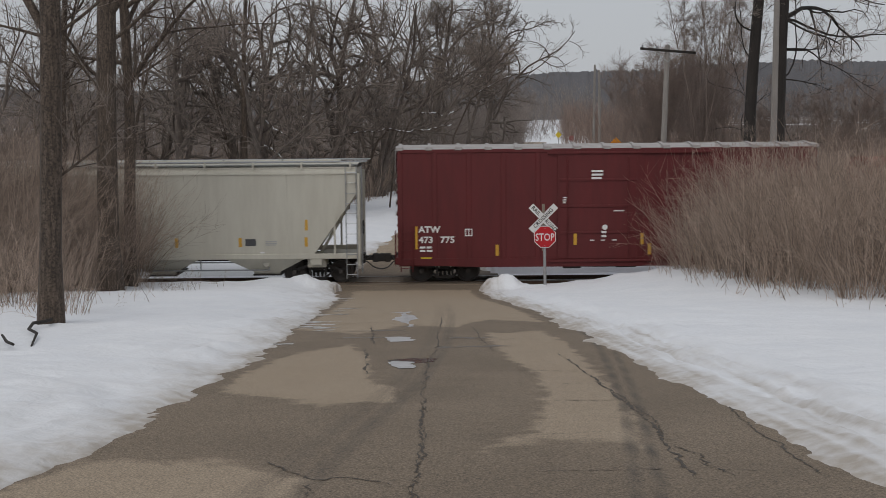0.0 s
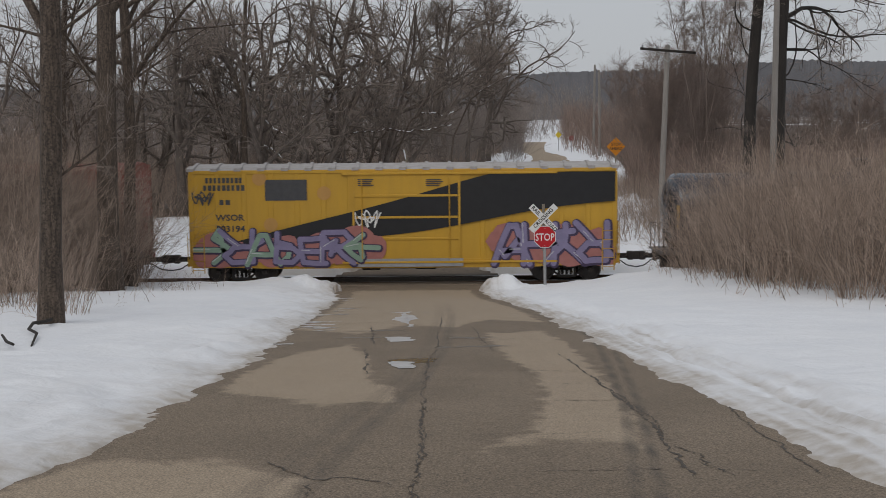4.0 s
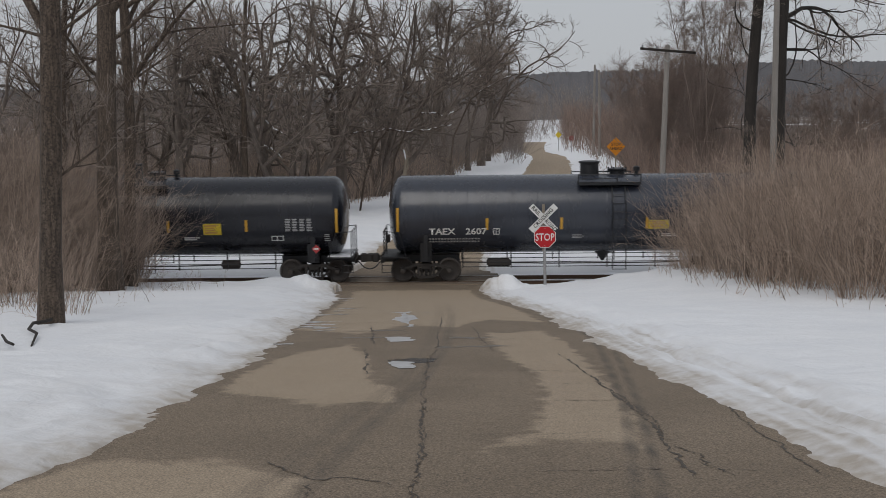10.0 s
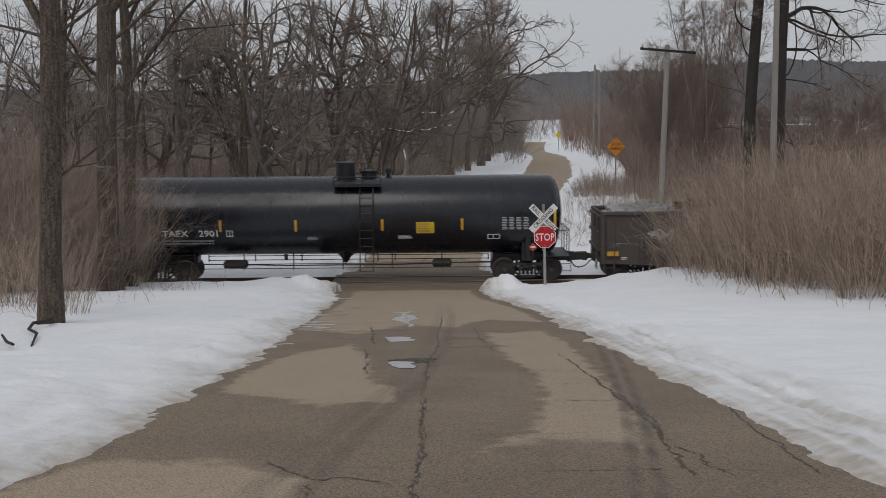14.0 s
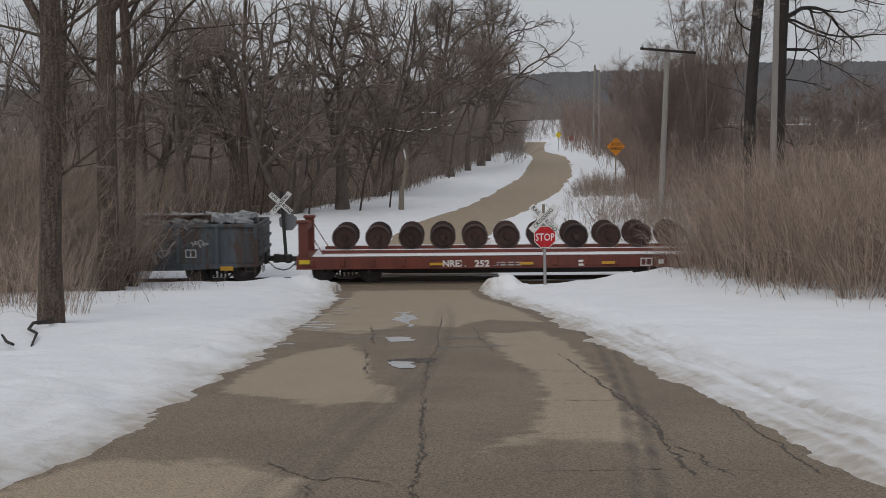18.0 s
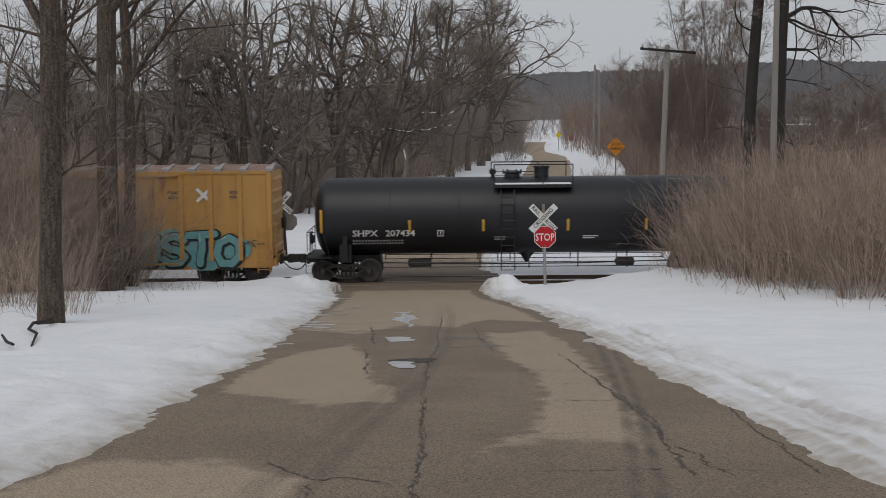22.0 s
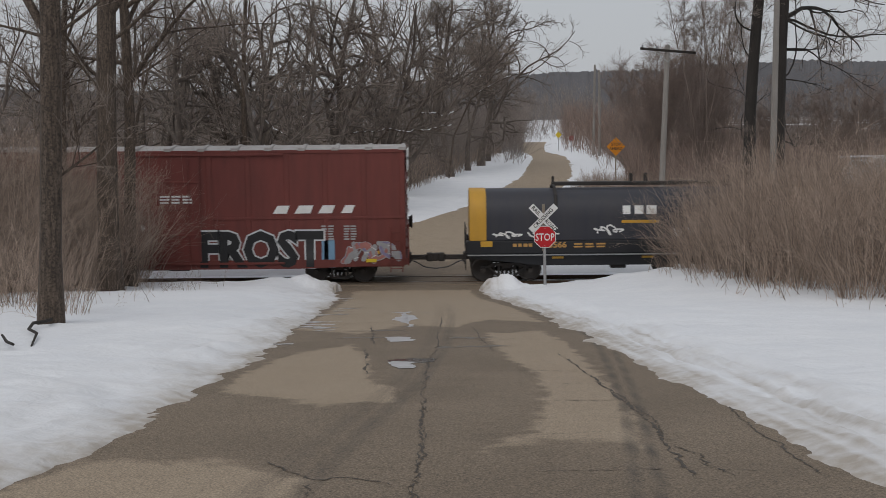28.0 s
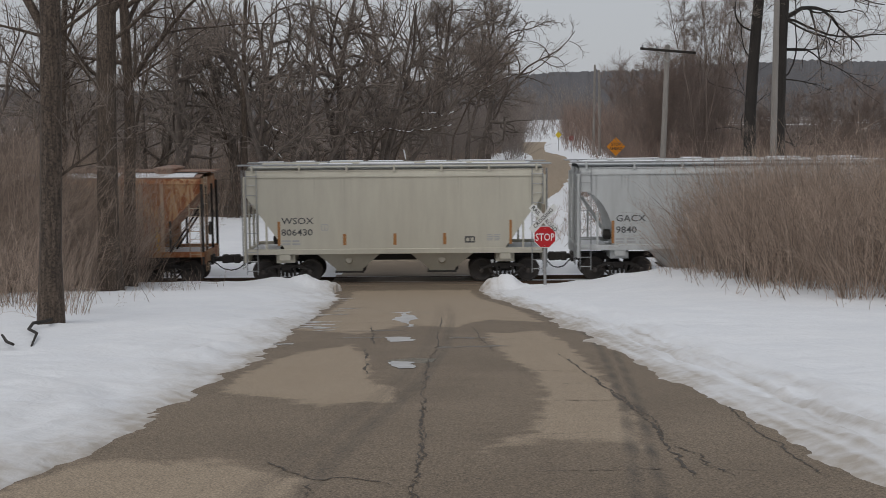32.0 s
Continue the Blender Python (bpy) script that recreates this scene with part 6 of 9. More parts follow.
def marks_box(car, side, x, z, text, number, mat, size=0.26):
    lettering(text, size, mat, car, (x, side(0), z), "reporting letters", 0.008, 0, 1.1)
    lettering(number, size, mat, car, (x, side(0), z - size * 1.75), "car number", 0.008, 0, 1.1)


def reflectors(car, side, xs, z0, z1, mat=YELLOW):
    for x in xs:
        patch(car, "reflector", x - 0.06, x + 0.06, z0, z1, mat, side)


RUN_GREY = material("grey_dirt_run", (0.36, 0.37, 0.37), 0.7, second=(0.44, 0.45, 0.45), scale=3, fine=30, stretch=(1, 1, 0.3))
RUN_SAND = material("sand_dirt_run", (0.43, 0.405, 0.335), 0.7, second=(0.48, 0.455, 0.38), scale=3, fine=30, stretch=(1, 1, 0.3))


def streaks(car, half, z, reach_x, count, seed, mat):
    """Narrow runs of dirt that taper down the side from the roof's edge."""
    rng = random.Random(seed)
    for _ in range(count):
        x, w, d = rng.uniform(-reach_x, reach_x), rng.uniform(0.025, 0.075), rng.uniform(0.3, 1.5)
        q = Shape()
        q.v = [(x, -half - 0.004, z), (x + w, -half - 0.004, z), (x + w * 0.8, -half - 0.004, z - d * 0.6), (x + w * 0.5, -half - 0.004, z - d), (x + w * 0.25, -half - 0.004, z - d * 0.6)]
        q.f = [(4, 3, 2, 1, 0)]
        part("dirt_run", q, mat, car)


# cream three-bay hopper that leads
c = add(0, hopper_car("cream-grey three-bay covered hopper with long sloped ends", 15.2, HOPPER_CREAM, 11.85, reach_of(0), 1, sill=1.0, top=4.62, bays=3, slope=1.75, roof_over=0.25, low_bay=0.38, snow=False))
streaks(c, 1.55, 4.18, 7.2, 9, 3, RUN_SAND)
sd = flat_side(1.55, 0.006)
reflectors(c, sd, (0.68, 3.08, 5.56, -4.0), 1.47, 1.82)
patch(c, "reflector", 5.52, 5.63, 2.08, 2.49, YELLOW, sd)
patch(c, "stencil_panel", 3.27, 3.67, 1.51, 1.77, DARK_MARK, sd)
bars(c, 4.03, 4.56, 1.51, 1.70, 3, GREY_MARK, sd, 5)
bars(c, 3.82, 4.03, 1.20, 1.31, 1, WHITE, sd, 6)
s = Shape()
for z in (0.55, 0.85):
    s.cyl((-3.6, -1.2, z), (4.1, -1.2, z), 0.03, 6)
for x in (-3.6, -1.0, 1.5, 4.1):
    s.cyl((x, -1.2, 0.55), (x, -1.2, 1.0), 0.03, 6)
part("outlet_pipe", s, GALV, c)

# maroon boxcar
c = add(1, box_car("tall maroon boxcar with smooth panelled sides and closed door", 15.63, 5.05, MAROON, ROOF_PALE, 12.2, reach_of(1), 2, posts=12, door=(-1.83, 1.19), flush=True, top_end=WHITE, roof_rise=0.16))
sd = flat_side(1.52, 0.024)
lettering("ATW", 0.24, WHITE, c, (-7.07, sd(0), 1.96), "white reporting letters", 0.01, 0, 1.05)
lettering("473", 0.24, WHITE, c, (-7.07, sd(0), 1.57), "white car number", 0.01, 0, 1.1)
lettering("775", 0.24, WHITE, c, (-6.26, sd(0), 1.57), "white car number", 0.01, 0, 1.1)
bars(c, -7.03, -6.50, 1.20, 1.46, 2, WHITE, sd, 12, cols=2)
patch(c, "warning_plate", -6.99, -6.58, 0.85, 1.02, PLACARD_YELLOW, sd)
outline_box(c, -5.33, -5.05, 1.81, 2.09, 0.035, WHITE, sd)
patch(c, "reflector", -7.20, -7.11, 1.33, 2.19, YELLOW, sd)
reflectors(c, sd, (-4.12, 1.61, 3.31, 5.44), 1.06, 1.48)
patch(c, "reflector", 7.18, 7.26, 1.27, 2.13, YELLOW, sd)
reflectors(c, lambda z: -1.60, (-1.19, 1.32), 1.45, 1.88)
bars(c, -0.59, -0.04, 3.89, 4.28, 3, WHITE, lambda z: -1.61, 13)
bars(c, -1.66, -1.49, 3.01, 3.27, 4, WHITE, lambda z: -1.61, 14)
bars(c, 0.25, 0.70, 2.69, 2.76, 1, WHITE, lambda z: -1.61, 15)
s = Shape()
s.lathe([(-1.615, 0.001), (-1.615, 0.1)], "y", 16, (-0.08, 0, 2.11))
part("stencil_disc", s, WHITE, c)
bars(c, -0.21, 0.04, 1.70, 2.00, 2, WHITE, lambda z: -1.612, 16)
for k in range(3):
    bars(c, -0.64 + k * 0.42, -0.42 + k * 0.42, 1.59, 1.66, 1, WHITE, lambda z: -1.612, 17 + k)
bars(c, 6.60, 7.09, 1.33, 1.83, 8, WHITE, sd, 21, cols=2)
patch(c, "warning_plate", 6.67, 7.09, 0.88, 1.03, PLACARD_YELLOW, sd)
bars(c, 4.29, 4.80, 1.23, 1.48, 3, WHITE, sd, 22)
bars(c, -2.89, -2.63, 0.73, 0.79, 1, WHITE, sd, 23)
bars(c, -1.87, -1.61, 0.74, 0.94, 3, WHITE, sd, 24)

# red oxide boxcar, sprayed along its whole length
c = add(2, box_car("orange-red boxcar sprayed with silver and blue graffiti", 16.2, 4.40, OXIDE, OXIDE, 12.6, reach_of(2), 3, posts=16, door=(-1.97, 1.95), flush=True, roof_rise=0.2, top_end=None))
sd = flat_side(1.52, 0.024)
patch(c, "blue_spray", -8.00, -5.37, 0.67, 1.82, spray(*SKY_SPRAY), flat_side(1.52, 0.022), "pale blue sprayed field")
fat_letters(c, "JUMESA", -5.5, 0.9, 0.68, 2.25, -1.60, (SILVER_SPRAY, ("dove_grey", (0.30, 0.29, 0.31)), SILVER_SPRAY), 31, BLACK_SPRAY, SKY_SPRAY, "silver sprayed letters with black outline", 0.10)
fat_letters(c, "NEM", 0.9, 2.9, 0.78, 1.95, -1.60, (("rust_spray", (0.14, 0.045, 0.035)), SILVER_SPRAY), 35, BLACK_SPRAY, SKY_SPRAY, "rust and silver sprayed letters", 0.085)
fat_letters(c, "SHEP", 2.9, 6.9, 0.66, 2.32, -1.60, (SILVER_SPRAY, PALE_SPRAY, ("dove_grey", (0.30, 0.29, 0.31))), 36, BLACK_SPRAY, SKY_SPRAY, "broad silver sprayed letters", 0.125)
graffiti(c, 5.88, 8.00, 0.63, 1.89, -1.60, (SKY_SPRAY, PALE_SPRAY), 32, outline=BLUE_SPRAY, halo=SKY_SPRAY, count=2)
lettering("WSOR", 0.26, WHITE, c, (-7.11, sd(0), 2.08), "white reporting letters", 0.01, 0, 1.1)
for a, b, z0, z1, n in ((1058, 1142, 339, 326, 9), (1070, 1080, 370, 357, 1), (1100, 1178, 370, 357, 8)):
    bars(c, along(a, 893), along(b, 893), level(z0, 1100) - 0.06, level(z1, 1100) + 0.06, 1, WHITE, sd, a, "name_bar", cols=n, duty=0.8)
for a in (563, 578):
    bars(c, along(a, 893), along(a + 14, 893), 3.05, 3.35, 2, WHITE, sd, a, "emblem_bar")
for a, r0, r1 in ((815, 370, 357), (930, 370, 357), (820, 349, 342), (930, 349, 342)):
    bars(c, along(a, 893), along(a + 36, 893), level(r0, a), level(r1, a), 3, WHITE, lambda z: -1.605, a + r0)
tag(c, -7.92, -7.28, 2.80, 3.45, -1.53, WHITE, 33, 4)
tag(c, -7.11, -6.60, 2.31, 2.92, -1.53, WHITE, 34, 4)
reflectors(c, flat_side(1.52, 0.06), (-7.41, -5.37, -2.99, 4.39, 7.37), 1.09, 1.52)

# yellow and black boxcar
c = add(3, box_car("bright yellow boxcar with a black sweeping band and graffiti", 16.0, 4.33, YELLOW_PAINT, ROOF_PALE, 12.4, reach_of(3), 4, posts=16, door=(-1.89, 2.14), flush=True, roof_rise=0.2))
sd = flat_side(1.52, 0.024)
s = Shape()
n = 40
for k in range(n + 1):
    x = -7.95 + 15.9 * k / n
    t = (x + 7.95) / 15.9
    lo = 1.05 + 2.0 * t + 0.12 * math.sin(t * 9)
    s.v += [(x, -1.5 - 0.090, max(0.95, lo)), (x, -1.5 - 0.090, min(4.2, lo + 0.25 + 1.45 * smoothstep(0.0, 0.75, t)))]
s.f = [(2 * i, 2 * i + 2, 2 * i + 3, 2 * i + 1) for i in range(n)]
part("black_band", s, spray(*BLACK_SPRAY), c, "black painted band rising along the side")
patch(c, "black_panel", -5.16, -3.59, 3.21, 3.99, DARK_MARK, sd, "black rectangle painted over")
for a, b, z0, z1, n in ((626, 693, 322, 311, 9), (622, 697, 335, 324, 9), (650, 672, 359, 350, 2)):
    bars(c, along(a, 974), along(b, 974), level(z0, 650) - 0.06, level(z1, 650) + 0.06, 1, DARK_MARK, sd, a, "name_bar", cols=n, duty=0.78)
marks_box(c, sd, -7.03, 2.47, "WSOR", "503194", DARK_MARK, 0.24)
tag(c, -7.88, -7.09, 3.00, 3.65, -1.535, DARK_MARK, 41, 6, 0.025)
fat_letters(c, "<RAPER>", -7.6, -1.1, 0.69, 2.12, -1.60, (LILAC_SPRAY, MINT_SPRAY, LILAC_SPRAY, SILVER_SPRAY), 42, ("plum", (0.06, 0.04, 0.09)), PINK_SPRAY, "lilac and mint sprayed letters", 0.095)
fat_letters(c, "AHYR", 3.6, 7.6, 0.61, 2.35, -1.60, (LILAC_SPRAY, PALE_SPRAY, LILAC_SPRAY), 43, ("plum", (0.06, 0.04, 0.09)), PINK_SPRAY, "lilac and white sprayed letters", 0.11)
patch(c, "grey_spray", -1.89, 2.25, 0.68, 0.99, spray(*SILVER_SPRAY), lambda z: -1.607, "grey sprayed strip")
tag(c, -1.78, -0.83, 2.08, 2.94, -1.585, WHITE, 44, 6, 0.022)
for x, z in ((721, 313), (835, 338), (740, 393)):
    s = Shape()
    s.lathe([(-1.548, 0.002), (-1.548, 0.26)], "y", 24, (along(x, 974), 0, level(z, x)))
    part("painted_disc", s, OCHRE, c)
for a in (895, 1015):
    bars(c, along(a, 974), along(a + 36, 974), level(326, a), level(313, a), 4, DARK_MARK, lambda z: -1.61, a)

# tank cars
SLATE_STYLE = (-1.08, 1.27, 0.18, -0.52, 0.55, 0.30, 0.36, 0.52, False)
SLATE_MIRROR = (-1.22, 1.17, -0.92, 0.66, -0.6, 0.45, 0.36, 0.52, False)
BLACK_STYLE = (-1.02, 1.36, 0.46, -0.14, 0.78, 0.28, 0.36, 0.55, False)
HUMP_STYLE = (-0.75, 1.15, -0.10, 1.10, 0.15, 0.75, 0.24, 0.55, False)
LONG_STYLE = (-1.30, 1.66, -1.05, 0.58, -0.55, 0.78, 0.28, 0.42, True)
SHORT_STYLE = (-1.02, 0.98, -0.28, 0.0, 0.55, 0.62, 0.42, 0.48, True)
YB = ("emergency_panel", PLACARD_YELLOW, "yellow emergency notice panel")


def yellow_panel(car, radius, centre, x0, x1, z0, z1):
    hug = lambda z: -math.sqrt((radius + 0.008) ** 2 - (z - centre) ** 2)
    p = patch(car, YB[0], x0, x1, z0, z1, YB[1], hug, YB[2])
    bars(p, x0 + 0.05, x1 - 0.05, z0 + 0.04, z1 - 0.04, 4, OCHRE, lambda z: hug(z) - 0.003, int(abs(x0 * 100)))


def pale_runs(car, radius, centre, x0, x1, z0, z1, seed):
    """Pale spills that have run down the shell."""
    rng = random.Random(seed)
    hug = lambda z: -math.sqrt((radius + 0.005) ** 2 - (z - centre) ** 2)
    for k in range(5):
        x = x0 + (x1 - x0) * (k + rng.uniform(0.1, 0.8)) / 5
        patch(car, "pale_run", x, x + rng.uniform(0.02, 0.05), z0 + rng.uniform(0, 0.4), z1 - rng.uniform(0, 0.2), GREY_MARK, hug)


c = add(4, tank_car("slate-grey tank car with a worn satin shell", 16.5, 1.50, 2.53, 13.7, SLATE_TANK, SLATE_STYLE, "TAEX", "2608", reach_of(4), 50))
yellow_panel(c, 1.5, 2.53, 1.4, 2.2, 1.98, 2.30)
pale_runs(c, 1.5, 2.53, 0.82, 1.12, 1.95, 3.55, 5)
c = add(5, tank_car("long low black tank car with rounded ends", 18.8, 1.38, 2.44, 16.3, DULL_TANK, HUMP_STYLE, "", "", reach_of(5), 51))
hug6 = lambda z: -math.sqrt(1.39 ** 2 - (z - 2.44) ** 2)
patch(c, "number_board", -7.77, -6.90, 1.95, 2.27, WHITE, lambda z: hug6(z) - 0.002, "white reporting board")
patch(c, "number_board", -6.71, -5.88, 1.94, 2.26, WHITE, lambda z: hug6(z) - 0.002, "white number board")
lettering("TAEX", 0.22, DARK_MARK, c, (-7.71, 0, 1.99), "dark letters on the board", 0.008, 0, 1.2, lambda z: hug6(z) - 0.006)
lettering("2332", 0.22, DARK_MARK, c, (-6.65, 0, 1.98), "dark number on the board", 0.008, 0, 1.15, lambda z: hug6(z) - 0.006)
yellow_panel(c, 1.385, 2.44, -5.71, -4.95, 1.52, 1.75)
part("snow_cover", Shape().box(-8.0, -6.6, -0.25, 0.25, 3.80, 3.845, 0.02), SNOW, c, "strip of snow on the tank top")
c = add(6, tank_car("glossy black tank car with white lettering", 16.3, 1.51, 2.53, 13.75, BLACK_TANK, BLACK_STYLE, "TAEX", "2913", reach_of(6), 52))
yellow_panel(c, 1.51, 2.53, 2.78, 3.46, 1.92, 2.36)
c = add(7, tank_car("slate-grey tank car with a ladder at its middle", 16.5, 1.50, 2.53, 13.7, SLATE_TANK, SLATE_STYLE, "TAEX", "2607", reach_of(7), 53))
yellow_panel(c, 1.5, 2.53, 1.55, 2.32, 2.02, 2.36)
c = add(8, tank_car("slate-grey tank car with a pale stain beside its ladder", 16.65, 1.50, 2.52, 13.8, SLATE_TANK, SLATE_MIRROR, "TAEX", "2613", reach_of(8), 54, letter=0.19))
yellow_panel(c, 1.5, 2.52, 1.65, 2.45, 1.98, 2.28)
pale_runs(c, 1.5, 2.52, -1.45, -1.12, 2.35, 3.1, 6)
c = add(9, tank_car("glossy black tank car with a yellow notice panel", 16.7, 1.51, 2.53, 14.0, BLACK_TANK, (-0.32, 1.46, 0.66, 0.06, 0.95, 0.28, 0.36, 0.55, False), "TAEX", "2901", reach_of(9), 55))
yellow_panel(c, 1.51, 2.53, 2.78, 3.46, 1.92, 2.36)

# gondolas with scrap
c = add(10, gondola("dark brown-black gondola loaded with scrap metal", 16.1, 2.68, GONDOLA_DARK, 12.9, reach_of(10), 12, 60))
sd = flat_side(1.52, 0.006)
lettering("AMGX", 0.24, WHITE, c, (-4.16, sd(0), 1.52), "white reporting letters", 0.01, 0, 1.1)
lettering("2718", 0.24, WHITE, c, (-3.31, sd(0), 1.51), "white car number", 0.01, 0, 1.1)
bars(c, -3.95, -2.82, 0.80, 1.04, 2, WHITE, sd, 61, cols=2)
for x in (813, 947, 1078, 1290, 1420, 1530):
    patch(c, "reflector", along(x, 1171) - 0.22, along(x, 1171) + 0.22, 1.03 - 0.02, 1.16 + 0.03, YELLOW, flat_side(1.52, 0.09))
tag(c, -6.33, -5.22, 1.54, 2.08, -1.53, GREY_MARK, 62, 5, 0.035)
tag(c, -1.34, -0.66, 0.78, 1.11, -1.53, GREY_MARK, 63, 4, 0.03)
bars(c, -7.28, -6.99, 0.86, 0.97, 2, WHITE, sd, 64)
LOADS += [(ob, 10) for ob in scrap_load(c, -7.4, 7.6, 2.62, 65, ((-5.2, 2.5, -0.9, 2.72), (-4.5, 3.0, 0.3, 2.75)))]

c = add(11, gondola("blue-grey gondola, rusty and sprayed all over", 16.3, 2.34, GONDOLA_BLUE, 13.1, reach_of(11), 12, 70))
patch(c, "stencil_board", -6.43, -5.24, 1.29, 2.18, spray("black_board", (0.016, 0.016, 0.018)), flat_side(1.52, 0.005), "black square painted for the car number")
lettering("AMGX", 0.25, WHITE, c, (-6.24, sd(0) - 0.004, 1.73), "white reporting letters", 0.01, 0, 1.1)
lettering("2517", 0.25, WHITE, c, (-6.20, sd(0) - 0.004, 1.40), "white car number", 0.01, 0, 1.1)
MUTED = (("rust_brown", (0.115, 0.078, 0.064)), ("slate_blue", (0.10, 0.118, 0.135)), ("dusty_rose", (0.165, 0.125, 0.118)), ("dull_umber", (0.085, 0.062, 0.052)))
graffiti(c, -4.73, -1.34, 0.68, 2.02, -1.522, MUTED, 71, outline=("sooty_grey", (0.062, 0.056, 0.054)), halo=("dull_umber", (0.085, 0.062, 0.052)), count=5, weight=0.12, label="faded sprayed letters", gleams=0)
graffiti(c, -1.23, 3.23, 0.75, 2.07, -1.522, MUTED, 72, outline=("sooty_grey", (0.062, 0.056, 0.054)), halo=("slate_blue", (0.10, 0.118, 0.135)), count=6, weight=0.11, label="faded sprayed letters", gleams=0)
tag(c, 0.15, 2.91, 1.29, 2.07, -1.56, GREY_MARK, 76, 3, 0.02)
tag(c, 2.17, 2.80, 0.64, 0.96, -1.56, GREY_MARK, 77, 4, 0.02)
tag(c, 3.33, 5.03, 0.71, 1.92, -1.53, GREY_MARK, 73, 5, 0.03)
tag(c, 5.56, 6.31, 1.43, 1.80, -1.53, GREY_MARK, 74, 4, 0.02)
outline_box(c, 5.39, 5.80, 1.09, 1.39, 0.03, WHITE, sd)
for x in (413, 553, 645, 793, 950):
    patch(c, "reflector", along(x, 623) - 0.24, along(x, 623) + 0.24, 0.60 - 0.01, 0.73 + 0.02, YELLOW, flat_side(1.52, 0.07))
LOADS += [(ob, 11) for ob in scrap_load(c, -7.9, 7.6, 2.42, 75, ((-5.73, -1.93, -1.1, 2.36), (2.80, 6.31, -1.05, 2.38), (-6, 1.5, 0.5, 2.38)))]

# flat car that carries spare wheelsets
c = add(12, flat_car("rust-red flat car carrying a row of spare wheelsets", 16.1, 1.07, FLAT_RED, 12.4, reach_of(12)))
sd = lambda z: -1.572
lettering("NREX", 0.25, WHITE, c, (-2.53, -1.486, 0.66), "white reporting letters", 0.01, 0, 1.0)
lettering("252", 0.25, WHITE, c, (-1.32, -1.486, 0.65), "white car number", 0.01, 0, 1.1)
for x in (615, 775, 920):
    patch(c, "reflector", along(x, 745) - 0.25, along(x, 745) + 0.25, 0.72, 0.82, YELLOW, sd)
for x in (381, 1104):
    patch(c, "reflector", along(x, 745) - 0.2, along(x, 745) + 0.2, 0.8, 0.96, PLACARD_YELLOW, sd)
bars(c, -0.64, 0.53, 0.66, 0.84, 2, GREY_MARK, lambda z: -1.486, 81, cols=4)
bars(c, 2.61, 2.91, 0.62, 0.9, 2, WHITE, lambda z: -1.486, 82)
outline_box(c, 4.93, 5.37, 0.64, 0.94, 0.035, WHITE, lambda z: -1.575)
patch(c, "stencil_panel", 5.63, 5.82, 0.7, 0.88, WHITE, lambda z: -1.486)
spare = thing("spare_wheelset", "dark oily railway wheelset resting on the flat car", "wheelset", "wheelsets on the flat car")
part("axle", Shape().lathe([(-1.05, 0.06), (-0.8, 0.09), (0.8, 0.09), (1.05, 0.06)], "y", 16), SPARE_STEEL, spare, smooth=True)
for sg in (-1, 1):
    w = Shape().lathe([(sg * 0.82, 0.03), (sg * 0.82, 0.12), (sg * 0.73, 0.14), (sg * 0.74, 0.37), (sg * 0.80, 0.39), (sg * 0.80, 0.445), (sg * 0.71, 0.47), (sg * 0.67, 0.495), (sg * 0.65, 0.42), (sg * 0.65, 0.14), (sg * 0.58, 0.09)], "y", 32)
    if sg > 0:
        w.f = [tuple(reversed(f)) for f in w.f]
    wheel = part("wheel", w, SPARE_STEEL, spare, smooth=True)
    part("bearing_cap", Shape().lathe([(sg * 0.98, 0.10), (sg * 1.12, 0.10)], "y", 14), SPARE_STEEL, wheel)
for k, px in enumerate((455, 515, 575, 632, 690, 748, 809, 871, 930, 986, 1045)):
    dx = along(px, 750)
    ob = spare if k == 0 else copy_thing(spare, pose(0, 0, 0))
    ob.location = (dx, -0.0, 1.07 + 0.19 + 0.445)
    LOADS.append((ob, 12))

# short black tank car
c = add(13, tank_car("short black tank car with a round dome", 11.25, 1.47, 2.59, 8.75, SOOT_TANK, SHORT_STYLE, "SHPX", "220945", reach_of(13), 90))
yellow_panel(c, 1.47, 2.59, 1.28, 2.0, 1.62, 1.84)
curve = lambda z: -math.sqrt(max(0.01, 1.49 ** 2 - (z - 2.59) ** 2))
diamond(c, 4.50, 1.94, 0.17, PLACARD_RED, curve, "red diamond hazard placard")
diamond(c, 4.95, 2.00, 0.17, WHITE, curve, "white diamond placard")
for x in (-4.62, 4.22):
    patch(c, "stencil_panel", x - 0.09, x + 0.09, 2.12, 2.30, GREY_MARK, curve)

# yellow boxcar with a black plug door
c = add(14, box_car("faded ochre-yellow boxcar with a black door and teal graffiti", 15.6, 4.32, OCHRE, ROOF_RUST, 12.25, reach_of(14), 100, posts=14, door=(-1.61, 1.51), door_mat=DOOR_BLACK, flush=False, roof_rise=0.2, rib_mat=ROOF_PALE))
sd = flat_side(1.52, 0.006)
for a, b, z0, z1 in ((361, 382, 342, 328), (397, 422, 342, 328), (428, 434, 342, 328), (450, 462, 338, 326), (468, 486, 359, 346), (511, 532, 359, 346), (560, 580, 359, 346)):
    bars(c, along(a, 672), along(b, 672), level(z0, a) - 0.03, level(z1, a) + 0.03, 1, DARK_MARK, flat_side(1.52, 0.058), a, "name_bar", duty=1.0)
s = Shape()
yy = stroke_shape(s, [(-6.79, 2.70), (-6.24, 2.70), (-5.99, 3.26), (-5.14, 3.25), (-4.97, 3.31), (-6.31, 3.32), (-6.84, 2.74)], 0.035, -1.580)
part("emblem", s, DARK_MARK, c, "dark angular painted emblem")
